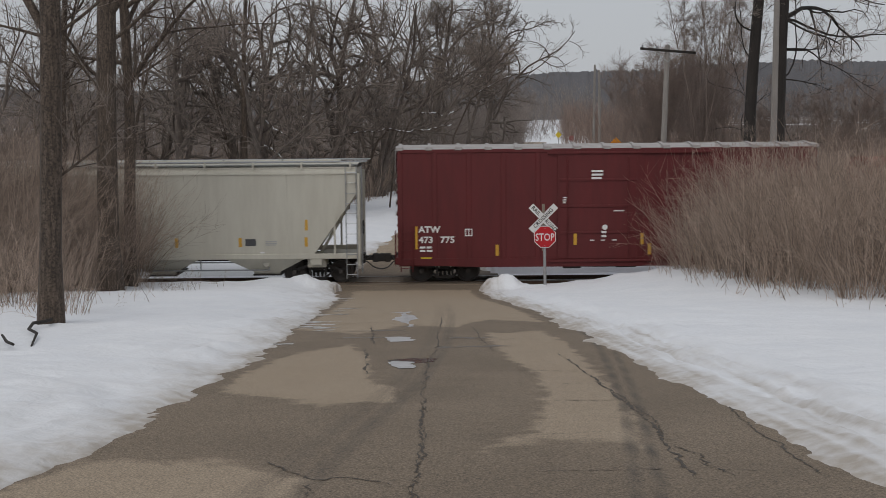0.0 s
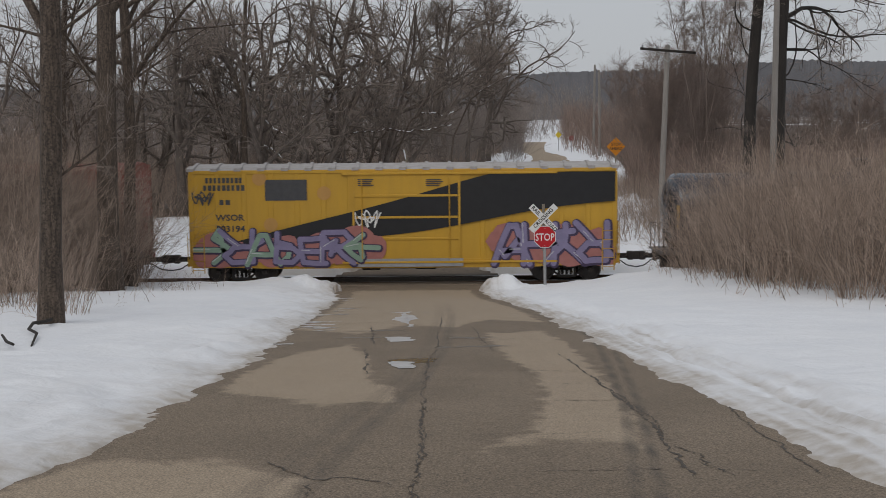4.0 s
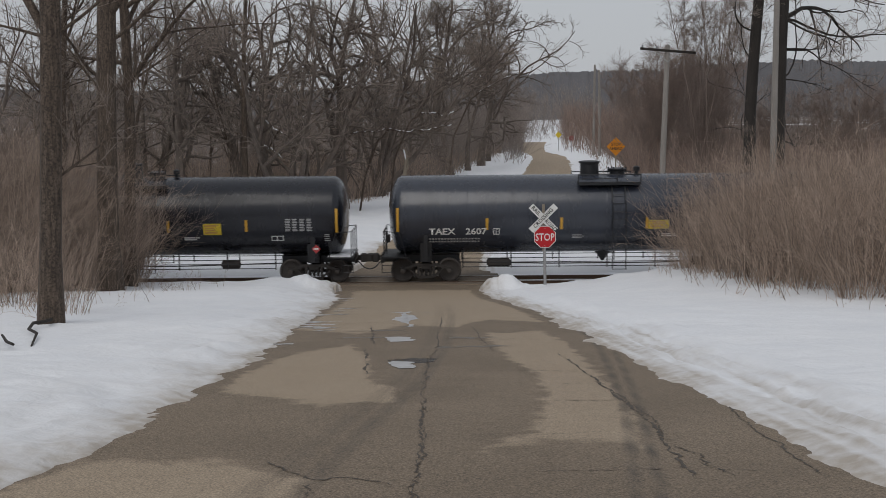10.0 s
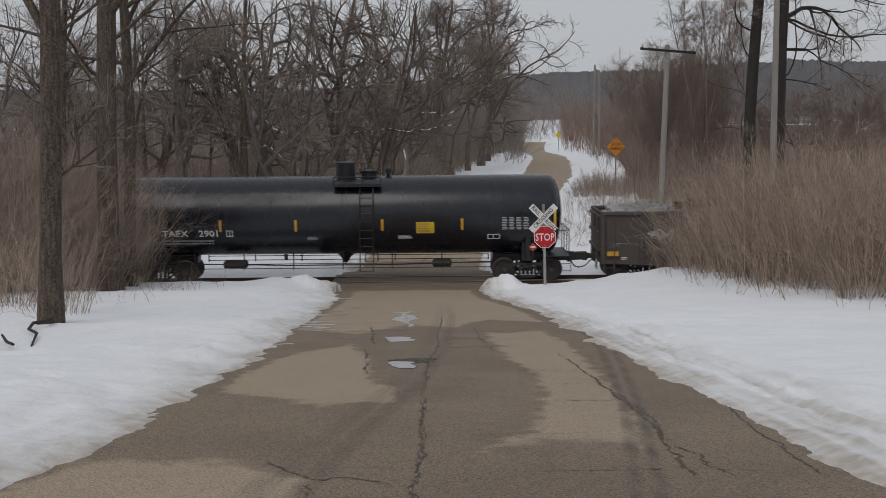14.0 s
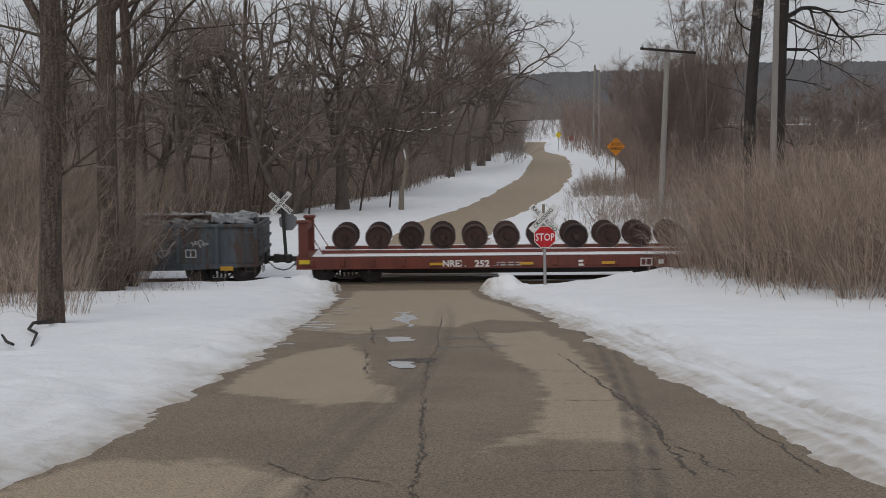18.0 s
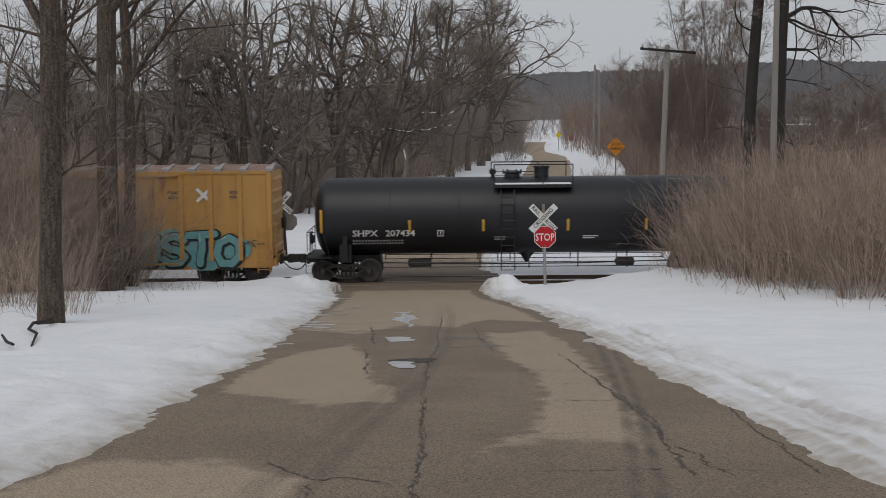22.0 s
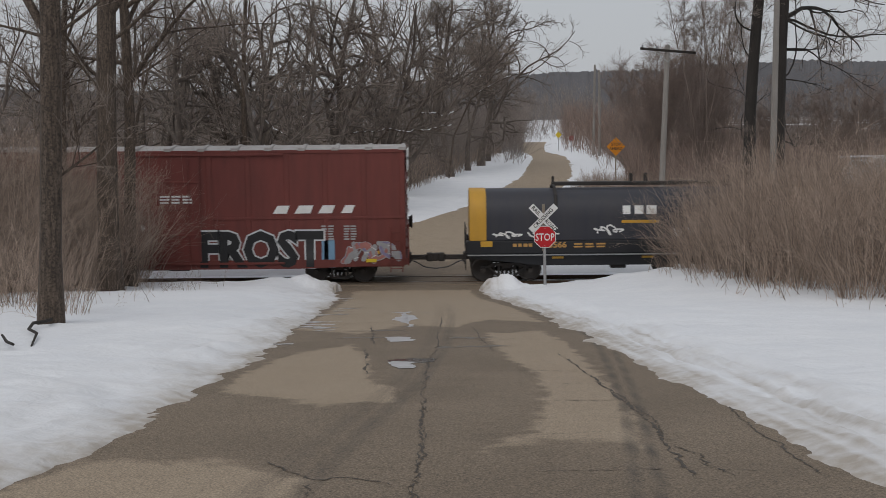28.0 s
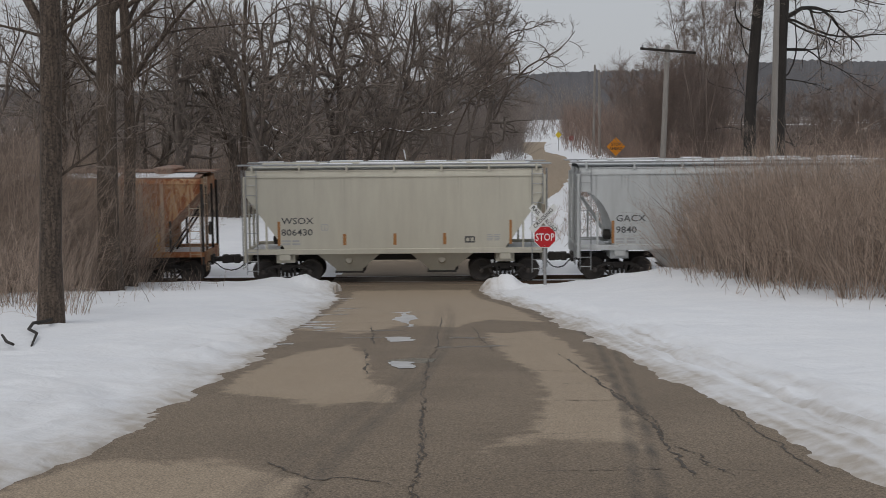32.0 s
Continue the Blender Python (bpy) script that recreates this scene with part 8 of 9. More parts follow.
def tree(name, label, seed, height, girth, limbs, first, spread, twigs, crooked=0.16, up=0.0, lean=(0, 0), stems=1, bark=None, twig_mat=None, limb_len=0.5, rise=0.03, thin=0.006, category="tree", top=0.16, sway=None, fan=0.22, boughs=(), low=0.12, stout=0.55, plumb=False):
    """Trunk and limbs make one part, the finer branches the crown. boughs: height, direction, length, radius and bend of single large limbs."""
    rng = np.random.default_rng(seed)
    bark, twig_mat = bark or BARK, twig_mat or TWIG
    start = np.zeros((stems, 3))
    if stems > 1:
        start[:, :2] = rng.normal(0, 0.25, (stems, 2))
    way = np.tile(np.array([lean[0], lean[1], 1.0]), (stems, 1))
    if stems > 1:
        turn = np.arange(stems) * 2.4 + rng.uniform(0, 6.28)
        way[:, :2] += np.stack([np.cos(turn), np.sin(turn)], 1) * (fan * rng.uniform(0.35, 1.3, stems))[:, None]
    ht = np.full(stems, float(height)) * (rng.uniform(0.75, 1.05, stems) if stems > 1 else 1)
    trunk = grow(rng, start, way, ht, 12, crooked * 0.28 if sway is None else sway, 0.02)
    if plumb:
        trunk[:, :, :2] -= np.linspace(0, 1, 12)[None, :, None] * (trunk[:, -1:, :2] - trunk[:, :1, :2])
    tr = taper(np.full(stems, girth), np.full(stems, girth * top), 12, 0.85)
    tr[:, 0] *= 1.35
    trunk[:, 0, 2] -= 0.35
    wood = [tubes(trunk, tr, 9 if stems == 1 else 6)]
    s, w, l, r = branch_out(rng, trunk, tr, limbs, first, spread, stout, 0.8, ht, limb_len, up)
    p1 = grow(rng, s, w, l, 11, crooked, rise)
    r1 = taper(r, r * 0.2, 11)
    for h, d, far, thick, bend in boughs:
        i = int(np.argmin(np.abs(trunk[0, :, 2] - h)))
        q = grow(rng, trunk[0, i][None], np.array([d], float), np.array([float(far)]), 11, crooked * 0.75, bend)
        p1, r1 = np.concatenate([p1, q]), np.concatenate([r1, taper(np.array([thick]), np.array([thick * 0.22]), 11)])
        l = np.append(l, far)
    wood.append(tubes(p1, r1, 6))
    s, w, l, r = branch_out(rng, p1, r1, twigs[0], low, 48, stout + 0.05, 0.5, l, 0.5, 0.05)
    p2 = grow(rng, s, w, l, 6, crooked * 1.1, rise)
    r2 = taper(np.maximum(r, thin * 1.6), np.maximum(r * 0.25, thin), 6)
    wood.append(tubes(p2, r2, 4))
    s, w, l, r = branch_out(rng, p2, r2, twigs[1], 0.1, 42, 0.6, 0.55, l, 0.6, 0.05)
    p3 = grow(rng, s, w, l, 3, crooked * 1.3, rise)
    r3 = taper(np.clip(r, thin * 1.1, thin * 1.7), np.full(len(r), thin * 0.6), 3)
    fine = [tubes(p3, r3, 3)]
    if twigs[2]:
        s, w, l, r = branch_out(rng, p3, r3, twigs[2], 0.1, 42, 0.7, 0.3, l, 0.6, 0.05)
        p4 = grow(rng, s, w, l, 2, crooked, rise)
        fine.append(tubes(p4, taper(np.full(len(l), thin), np.full(len(l), thin * 0.5), 2), 3))
    ob = thing(name, label, category, "trees of the woods")
    part("trunk", quad_mesh("trunk", wood, bark), bark, ob)
    part("crown", quad_mesh("crown", fine, twig_mat, False), twig_mat, ob, "bare crown of fine twigs")
    return ob


def plant(template, x, y, scale=1.0, turn=0.0, first=False, sink=0.0, label="", tall=None):
    z = ground_z(x, y) - sink
    ob = template if first else copy_thing(template, pose(x, y, z, 0, 0, turn))
    ob.matrix_basis = pose(x, y, z, 0, 0, turn)
    ob.scale = (scale, scale, (tall or 1.0) * scale)
    if label:
        ob["label"] = label
    return ob


def brush(name, label, spots, seed, low, high, mat, twig_count=5, lean=0.25, thick=0.010, wander=0.12, kind="stuff", steps=4, fine=2):
    """A mass of thin stems with side twigs; spots are x and y of the stems' feet."""
    rng = np.random.default_rng(seed)
    feet = np.array([(x, y, ground_z(x, y) - 0.08) for x, y in spots])
    n = len(feet)
    way = np.concatenate([rng.normal(0, lean, (n, 2)), np.ones((n, 1))], 1)
    length = rng.uniform(low, high, n)
    p1 = grow(rng, feet, way, length, steps, wander, 0.02)
    r1 = taper(rng.uniform(0.6, 1.6, n) * thick, np.full(n, thick * 0.35), steps)
    out = [tubes(p1, r1, 3)]
    if twig_count:
        s, w, l, r = branch_out(rng, p1, r1, twig_count, 0.25, 38, 0.7, 0.25, length, 0.38, 0.15)
        p2 = grow(rng, s, w, l, fine, wander, 0.03)
        out.append(tubes(p2, taper(np.maximum(r, thick * 0.45), np.full(len(r), thick * 0.28), fine), 3))
    ob = new(name, quad_mesh(name, out, mat, False))
    return tagged(ob, label, "brush", kind=kind)


def bushes(name, label, centres, seed, stems, low, high, mat, twig_count, fan, thick, wander=0.16, size=0.30, tallness=None):
    """Many-stemmed bushes, each fanning out from its own foot."""
    rng = np.random.default_rng(seed)
    feet, way, length = [], [], []
    for x, y in centres:
        n = int(stems * rng.uniform(0.5, 1.4))
        tall = rng.uniform(0.65, 1.0) if tallness is None else rng.uniform(0.8, 1.05) * tallness(x, y)
        off = np.clip(rng.normal(0, size, (n, 2)), -1.4 * size, 1.4 * size)
        feet.append(np.stack([x + off[:, 0], y + off[:, 1], np.full(n, ground_z(x, y) - 0.1)], 1))
        way.append(np.concatenate([off / size * fan + rng.normal(0, 0.10, (n, 2)) + rng.normal(0, 0.08, 2), np.ones((n, 1))], 1))
        length.append(rng.uniform(low, high, n) * tall)
    feet, way, length = np.concatenate(feet), np.concatenate(way), np.concatenate(length)
    p1 = grow(rng, feet, way, length, 5, wander * 0.7, 0.03)
    r1 = taper(rng.uniform(0.6, 1.6, len(feet)) * thick, np.full(len(feet), thick * 0.35), 5)
    s, w, l, r = branch_out(rng, p1, r1, twig_count, 0.2, 46, 0.7, 0.25, length, 0.36, 0.1)
    p2 = grow(rng, s, w, l, 3, wander, 0.02)
    r2 = taper(np.maximum(r, thick * 0.45), np.full(len(r), thick * 0.25), 3)
    ob = new(name, quad_mesh(name, [tubes(p1, r1, 3), tubes(p2, r2, 3)], mat, False))
    return tagged(ob, label, "brush", kind="stuff")


def wood_edge(y):
    """East edge of the woods beyond the track."""
    return float(np.interp(y, [70, 72, 80, 92, 127, 155, 200, 225, 260], [-22, -14, -8.0, -4.0, 1.3, 4.6, 10.3, 13, 16.5]))


def scatter(rng, n, inside, x0, x1, y0, y1, gap=0.0):
    out, tries = [], 0
    while len(out) < n and tries < n * 60:
        tries += 1
        x, y = rng.uniform(x0, x1), rng.uniform(y0, y1)
        if inside(x, y) and all((x - a) ** 2 + (y - b) ** 2 > gap * gap for a, b in out[-300:]):
            out.append((x, y))
    return out


def build_woods():
    rng = random.Random(11)
    spread_oak = tree("oak_tree", "wide low-forked bare oak with limbs fanning from its foot", 41, 12.5, 0.20, 9, 0.16, 46, (8, 5, 0), 0.16, 0.10, stems=7, fan=0.74, bark=OAK_BARK, limb_len=0.48, rise=0.03, thin=0.013, top=0.25, stout=0.70)
    oak = tree("oak_tree", "broad bare oak with gnarled spreading limbs in snow", 1, 12.5, 0.38, 15, 0.18, 60, (9, 5, 0), 0.24, 0.12, bark=OAK_BARK, limb_len=0.68, rise=0.035, thin=0.013, top=0.2, stout=0.68)
    oak2 = tree("oak_tree", "bare oak with crooked dark limbs at the wood's edge", 12, 12.5, 0.34, 14, 0.20, 60, (9, 5, 0), 0.27, 0.10, bark=OAK_BARK, limb_len=0.68, rise=0.04, thin=0.013, top=0.2, stout=0.68)
    curly = tree("oak_tree", "gnarled bare oak with curling limbs over the far lane", 15, 12.5, 0.30, 20, 0.26, 62, (10, 7, 1), 0.34, 0.10, bark=OAK_BARK, limb_len=0.70, rise=0.045, thin=0.013, top=0.2, stout=0.68)
    tall = tree("forest_tree", "slender bare woodland tree with a grey-brown trunk", 3, 17, 0.25, 14, 0.34, 48, (6, 5, 1), 0.14, 0.1, limb_len=0.26, rise=0.05, thin=0.009, sway=0.015, top=0.3)
    tall2 = tree("forest_tree", "tall bare woodland tree with upswept branches", 4, 15, 0.17, 17, 0.20, 52, (6, 5, 1), 0.2, 0.05, limb_len=0.36, rise=0.05, thin=0.009)
    tall3 = tree("forest_tree", "thin bare woodland tree leaning a little", 5, 14, 0.13, 15, 0.18, 50, (6, 5, 1), 0.2, 0.05, (-0.14, 0.02), limb_len=0.34, rise=0.04, thin=0.009)
    russet = tree("shrubby_tree", "many-stemmed russet tree with fine upright twigs", 6, 9.5, 0.055, 12, 0.10, 34, (7, 6, 0), 0.12, 0.15, stems=7, fan=0.24, bark=RED_TWIG, twig_mat=RED_TWIG, limb_len=0.40, rise=0.07, thin=0.0085)
    russet2 = tree("shrubby_tree", "russet thicket tree with dense upright branches", 7, 8.5, 0.050, 12, 0.10, 38, (7, 6, 0), 0.14, 0.15, stems=7, fan=0.34, bark=RED_TWIG, twig_mat=RED_TWIG, limb_len=0.42, rise=0.06, thin=0.0085)
    willow = tree("willow_tree", "tall bare willow with arching russet stems", 28, 14.0, 0.075, 16, 0.10, 30, (8, 6, 0), 0.12, 0.1, stems=9, fan=0.36, bark=RED_TWIG, twig_mat=RED_TWIG, limb_len=0.30, rise=0.03, thin=0.0075, low=0.05)
    # woods beyond the track
    plant(spread_oak, -9.6, 77, 1.12, 35, True)
    plant(spread_oak, -5.2, 92, 1.15, 160)
    plant(spread_oak, -19.5, 80, 1.05, 250)
    plant(oak, -6.6, 80, 1.12, 140, True)
    plant(oak2, -16.2, 76, 1.0, 200, True)
    plant(oak2, -4.0, 99, 1.25, 60)
    plant(oak2, -1.4, 121, 1.4, 300)
    plant(curly, 0.8, 121, 1.3, 20)
    plant(curly, 2.8, 134, 1.05, 290)
    plant(curly, 4.6, 146, 1.5, 200, True)
    plant(curly, 6.0, 160, 1.15, 150)
    plant(curly, 8.8, 192, 1.45, 100)
    plant(oak, -14.5, 88, 1.1, 75)
    plant(oak2, -24.5, 79, 1.0, 15)
    plant(oak, -12.4, 84, 1.15, 310)
    plant(tall, -12.0, 74.5, 0.98, 0, True)
    plant(tall3, -12.45, 74.0, 0.8, 0, True)
    plant(tall2, -19.0, 74.0, 0.95, 90, True)
    kinds = (tall2, tall3)
    for x, y in scatter(rng, 5, lambda x, y: wood_edge(y) - 2.5 > x > -0.4 * y, -36, 4, 80, 104, 5):
        plant(rng.choice(kinds), x, y, rng.uniform(0.75, 0.95), rng.uniform(0, 360))
    back = tree("forest_tree", "bare grey-brown tree deep in the wood", 8, 13, 0.15, 20, 0.10, 58, (7, 6, 0), 0.24, 0.05, bark=OAK_BARK, limb_len=0.50, rise=0.03, thin=0.014)
    back2 = tree("forest_tree", "bare branching tree deep in the wood", 9, 12, 0.17, 20, 0.08, 62, (7, 6, 0), 0.27, 0.03, bark=OAK_BARK, limb_len=0.56, rise=0.02, thin=0.014)
    spots = scatter(rng, 20, lambda x, y: wood_edge(y) - 0.8 > x > -0.39 * y, -62, 9, 98, 160, 4.0)
    for i, (x, y) in enumerate(spots):
        plant((back, back2)[i % 2], x, y, rng.uniform(0.8, 1.02) * (0.85 if x < -0.22 * y else 1.0), rng.uniform(0, 360), i < 2)
    # russet growth beside the far lane
    plant(russet, 16.6, 92, 1.15, 0, True)
    plant(russet2, 24.5, 92, 0.9, 120, True)
    plant(willow, 18.0, 84, 0.98, 0, True)
    plant(willow, 20.8, 93, 1.0, 140)
    for x, y, s in ((17.9, 99, 1.12), (29, 90, 0.85), (33, 98, 0.9), (20.4, 114, 1.1), (24, 115, 1.15), (38, 104, 0.95), (22.6, 130, 1.0), (27, 132, 1.1), (24.6, 148, 1.25)):
        plant(rng.choice((russet, russet2)), x, y, s * rng.uniform(0.94, 1.05), rng.uniform(0, 360))
    # pair of dark old trees
    dark = tree("old_tree", "dark old tree with heavy bare branches sprawling to one side", 24, 16, 0.29, 4, 0.78, 55, (8, 6, 2), 0.34, 0.0, top=0.72, sway=0.05, plumb=True, bark=DARK_BARK, twig_mat=TWIG, limb_len=0.4, rise=0.02, thin=0.008, low=0.2,
                boughs=((10.0, (1, 0.1, 0.28), 6.5, 0.125, 0.01), (9.0, (1, -0.2, 0.35), 5.8, 0.05, -0.10), (11.4, (1, 0.1, 0.05), 5.2, 0.085, -0.03), (7.6, (1, 0.2, 0.15), 5.0, 0.045, -0.02), (10.4, (0.9, -0.3, -0.25), 4.6, 0.06, -0.04), (6.6, (0.9, -0.3, 0.5), 2.6, 0.04, -0.03), (8.6, (0.8, 0.2, -0.2), 5.4, 0.06, -0.03), (5.0, (1, 0.1, 0.12), 4.2, 0.05, -0.02), (9.6, (0.7, -0.4, 0.2), 5.6, 0.07, -0.06)))
    dark2 = tree("old_tree", "dark forked tree close beside another trunk", 25, 15, 0.31, 4, 0.80, 55, (7, 6, 2), 0.28, 0.0, top=0.75, sway=0.03, plumb=True, bark=DARK_BARK, twig_mat=TWIG, limb_len=0.4, rise=0.02, thin=0.008,
                 boughs=((9.7, (-1, -0.2, 0.1), 3.4, 0.055, 0.30), (8.3, (-0.7, 0.3, 0.5), 2.6, 0.03, 0.10), (10.6, (-0.8, 0.1, 0.7), 2.2, 0.05, 0.05)))
    slim = tree("sapling", "slim dark sapling beside the old trees", 26, 12.5, 0.065, 10, 0.25, 32, (6, 5, 2), 0.16, 0.1, top=0.25, sway=0.03, bark=DARK_BARK, twig_mat=TWIG, limb_len=0.3, rise=0.05, thin=0.006)
    plant(slim, 14.35, 58.8, 1.0, 0, True)
    plant(dark2, 15.0, 58.3, 1.0, 0, True)
    plant(dark, 15.85, 57.2, 1.0, 0, True)
    # trees this side of the track
    near = tree("roadside_tree", "furrowed grey-brown trunk of a bare roadside tree", 31, 15, 0.215, 8, 0.50, 50, (7, 6, 3), 0.05, 0.05, (0.055, 0), top=0.8, sway=0.012, limb_len=0.42, rise=0.03, thin=0.005,
                boughs=((5.0, (-0.55, 0.1, 1.0), 4.5, 0.095, 0.02), (3.0, (0.9, 0.6, 0.7), 2.4, 0.03, 0.02), (5.9, (0.8, 0.2, 0.5), 3.2, 0.04, 0.04), (5.4, (-1.0, 0.3, 0.15), 2.6, 0.04, 0.05)))
    plant(near, -7.6, 23.3, 1.0, 0, True)
    near2 = tree("roadside_tree", "thick furrowed trunk of a bare tree by the snowy verge", 32, 17, 0.35, 9, 0.42, 48, (7, 6, 3), 0.09, 0.05, (-0.012, 0.0), top=0.7, sway=0.012, limb_len=0.34, rise=0.03, thin=0.006,
                 boughs=((5.8, (1, 0.2, 0.35), 3.8, 0.05, 0.02), (7.6, (1, -0.2, 0.4), 5.0, 0.07, 0.03), (6.8, (-1, 0.2, 0.7), 3.0, 0.05, 0.05), (8.6, (1, 0.3, 0.6), 5.0, 0.06, 0.0)))
    plant(near2, -10.45, 38.0, 1.0, 0, True)
    near3 = tree("roadside_tree", "crooked grey-brown trunk behind the verge brush", 36, 16, 0.22, 12, 0.28, 50, (7, 6, 3), 0.13, 0.05, (0.045, 0.0), top=0.55, sway=0.035, limb_len=0.42, rise=0.03, thin=0.006)
    plant(near3, -10.75, 41.5, 1.0, 0, True)
    for x, y, k, s, a in ((-13.3, 42.5, tall, 0.8, 60), (-16.3, 55, tall2, 0.95, 200), (-23.5, 66, oak2, 0.95, 120), (-18.6, 57, tall3, 0.95, 250)):
        plant(k, x, y, s, a)


def build_brush():
    rng = random.Random(5)
    pts = scatter(rng, 155, lambda x, y: x < 0.40 * y and x > 8.6 + 0.3 * math.sin(y * 1.7) + max(0, 32 - y) * 0.34, 7.2, 20, 23.6, 45.0, 0.75)
    bushes("thicket", "dense thicket of tan leafless bushes in the snow", pts, 51, 36, 2.2, 5.0, BRUSH, 8, 0.34, 0.0075, 0.22, tallness=lambda x, y: 0.70 + 0.27 * smoothstep(7.8, 10.4, x * 43 / y))
    pts = scatter(rng, 420, lambda x, y: x > 7.2 + max(0, 31 - y) * 0.32, 6.8, 14, 24, 44.8)
    brush("low_brush", "low scrubby stems along the thicket's foot", pts, 52, 0.4, 1.3, BRUSH, 5, 0.5, 0.007)
    pts = scatter(rng, 120, lambda x, y: x > -0.41 * y and x < -11.2 - 0.3 * math.sin(y * 1.9) - max(0, 39 - y) * 0.40, -22, -8.5, 33, 44.8, 0.5)
    bushes("brush_bank", "brown tangle of leafless bushes below the trees", pts, 53, 36, 2.4, 6.0, BROWN_BRUSH, 9, 0.32, 0.0075, 0.24, tallness=lambda x, y: 0.78 + 0.30 * smoothstep(-0.27, -0.33, x / y))
    pts = scatter(rng, 8, lambda x, y: -0.365 * y < x < -0.30 * y, -12, -8, 26.5, 33, 0.7)
    bushes("brush_bank", "light tan bushes among the roadside trunks", pts, 72, 24, 1.6, 3.6, BRUSH, 7, 0.34, 0.0055)
    pts = scatter(rng, 210, lambda x, y: x < -7.4 - max(0, 30 - y) * 0.1, -14, -7.4, 24, 42)
    brush("low_brush", "thin dead stalks poking out of the snow", pts, 54, 0.25, 1.0, BROWN_BRUSH, 4, 0.55, 0.005)
    pts = scatter(rng, 3300, lambda x, y: -0.39 * y < x < wood_edge(y) + 0.6, -46, 6, 70.5, 112)
    brush("undergrowth", "brown undergrowth of thin stems in the far wood", pts, 55, 1.5, 4.2, BROWN_BRUSH, 4, 0.34, 0.016)
    pts = scatter(rng, 2300, lambda x, y: x < 0.4 * y and x > road_right(y) + 5.5 and (x > 12.5 or y > 84), 9, 48, 62, 140)
    brush("far_brush", "russet leafless brush beyond the railway", pts, 56, 1.8, 4.8, RED_TWIG_STUFF, 5, 0.22, 0.018)
    pts = scatter(rng, 34, lambda x, y: x > road_right(y) + 6.0 and x < 0.3 * y, 8.5, 17, 56, 70, 0.9)
    bushes("verge_brush", "brown leafless bushes around the pole's foot", pts, 74, 22, 1.4, 3.4, BROWN_BRUSH, 7, 0.4, 0.009)
    pts = scatter(rng, 420, lambda x, y: x > road_right(y) + 2.8 + 1.2 * noise.noise((y * 0.3, 2, 0)), 5, 15, 57, 86)
    brush("verge_brush", "scattered tan bushes on the snowy far verge", pts, 57, 0.4, 1.4, BROWN_BRUSH, 8, 0.55, 0.009)
    tufts = scatter(random.Random(91), 34, lambda x, y: 0.108 + 0.0006 * (y - 86) < x / y < 0.168, 9, 17, 84, 100, 0.7)
    bushes("verge_brush", "tan leafless bushes on the bank beside the warning sign", tufts, 92, 26, 0.9, 2.1, BROWN_BRUSH, 9, 0.55, 0.011)
    pts = scatter(rng, 1100, lambda x, y: wood_edge(y) - 9 < x < wood_edge(y) + 0.3 and x < 0.071 * y, -12, 26, 108, 360)
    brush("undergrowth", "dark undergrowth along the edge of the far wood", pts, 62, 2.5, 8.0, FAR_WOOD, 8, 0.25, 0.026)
    pts = scatter(rng, 700, lambda x, y: road_right(min(y, 268)) + 3.2 < x < road_right(min(y, 268)) + 22 and x > 0.094 * y, 12, 60, 118, 360)
    brush("far_brush", "low brush along the distant lane", pts, 63, 1.5, 4.5, RED_TWIG_STUFF, 7, 0.25, 0.026)
    pts = scatter(rng, 420, lambda x, y: x > float(np.interp(y, [100, 140, 165, 190], [17.5, 20.3, 20.9, 22.3])), 17, 30, 104, 190)
    brush("far_brush", "russet scrub standing behind the snowbank", pts, 75, 2.0, 5.0, RED_TWIG_STUFF, 9, 0.32, 0.018)
    pts = scatter(rng, 1000, lambda x, y: wood_edge(y) - 3.2 < x < wood_edge(y) + 0.5, -12, 16, 76, 200)
    brush("edge_brush", "tan scrub along the snowy edge of the far wood", pts, 67, 1.0, 3.4, BROWN_BRUSH, 7, 0.38, 0.013)
    pts = scatter(rng, 520, lambda x, y: 0.040 < x / y < 0.067, 6, 24, 185, 345)
    brush("far_hedge", "dark scrub closing in on the far lane", pts, 68, 4, 10, FAR_WOOD, 9, 0.2, 0.03)
    pts = scatter(rng, 800, lambda x, y: 0.099 < x / y < 0.17 and x > road_right(min(y, 268)) + 3.0, 15, 60, 165, 345)
    brush("far_hedge", "russet scrub closing in on the far lane", pts, 69, 4, 9, RED_TWIG_STUFF, 9, 0.2, 0.03)
    pts = scatter(rng, 260, lambda x, y: wood_edge(y) - 3.5 < x < wood_edge(y) + 0.4, -2, 16, 118, 215)
    brush("edge_brush", "tall brown scrub crowding the far lane", pts, 70, 3.5, 8.5, FAR_WOOD, 12, 0.25, 0.022)
    pts = scatter(rng, 200, lambda x, y: road_left(y) - 3.2 < x < road_left(y) - 0.9, 2, 16, 150, 240)
    brush("edge_brush", "brown scrub leaning over the far lane", pts, 73, 2.0, 6.0, FAR_WOOD, 12, 0.3, 0.02)
    pts = scatter(rng, 120, lambda x, y: 0.060 < x / y < 0.135, 20, 62, 330, 470)
    brush("field_trees", "grey bare trees across the snowy field", pts, 71, 8, 17, FAR_WOOD, 22, 0.22, 0.04)
    pts = scatter(rng, 46, lambda x, y: True, 20, 32, 290, 330)
    brush("field_trees", "few bare trees before the snowy field", pts, 66, 3, 9, FAR_WOOD, 16, 0.4, 0.034)
    # woods farther off
    spots = scatter(rng, 1150, lambda x, y: -0.39 * y < x < wood_edge(min(y, 260)) - 0.5, -95, 14, 120, 230)
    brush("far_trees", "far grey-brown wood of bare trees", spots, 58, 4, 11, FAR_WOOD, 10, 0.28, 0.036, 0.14)
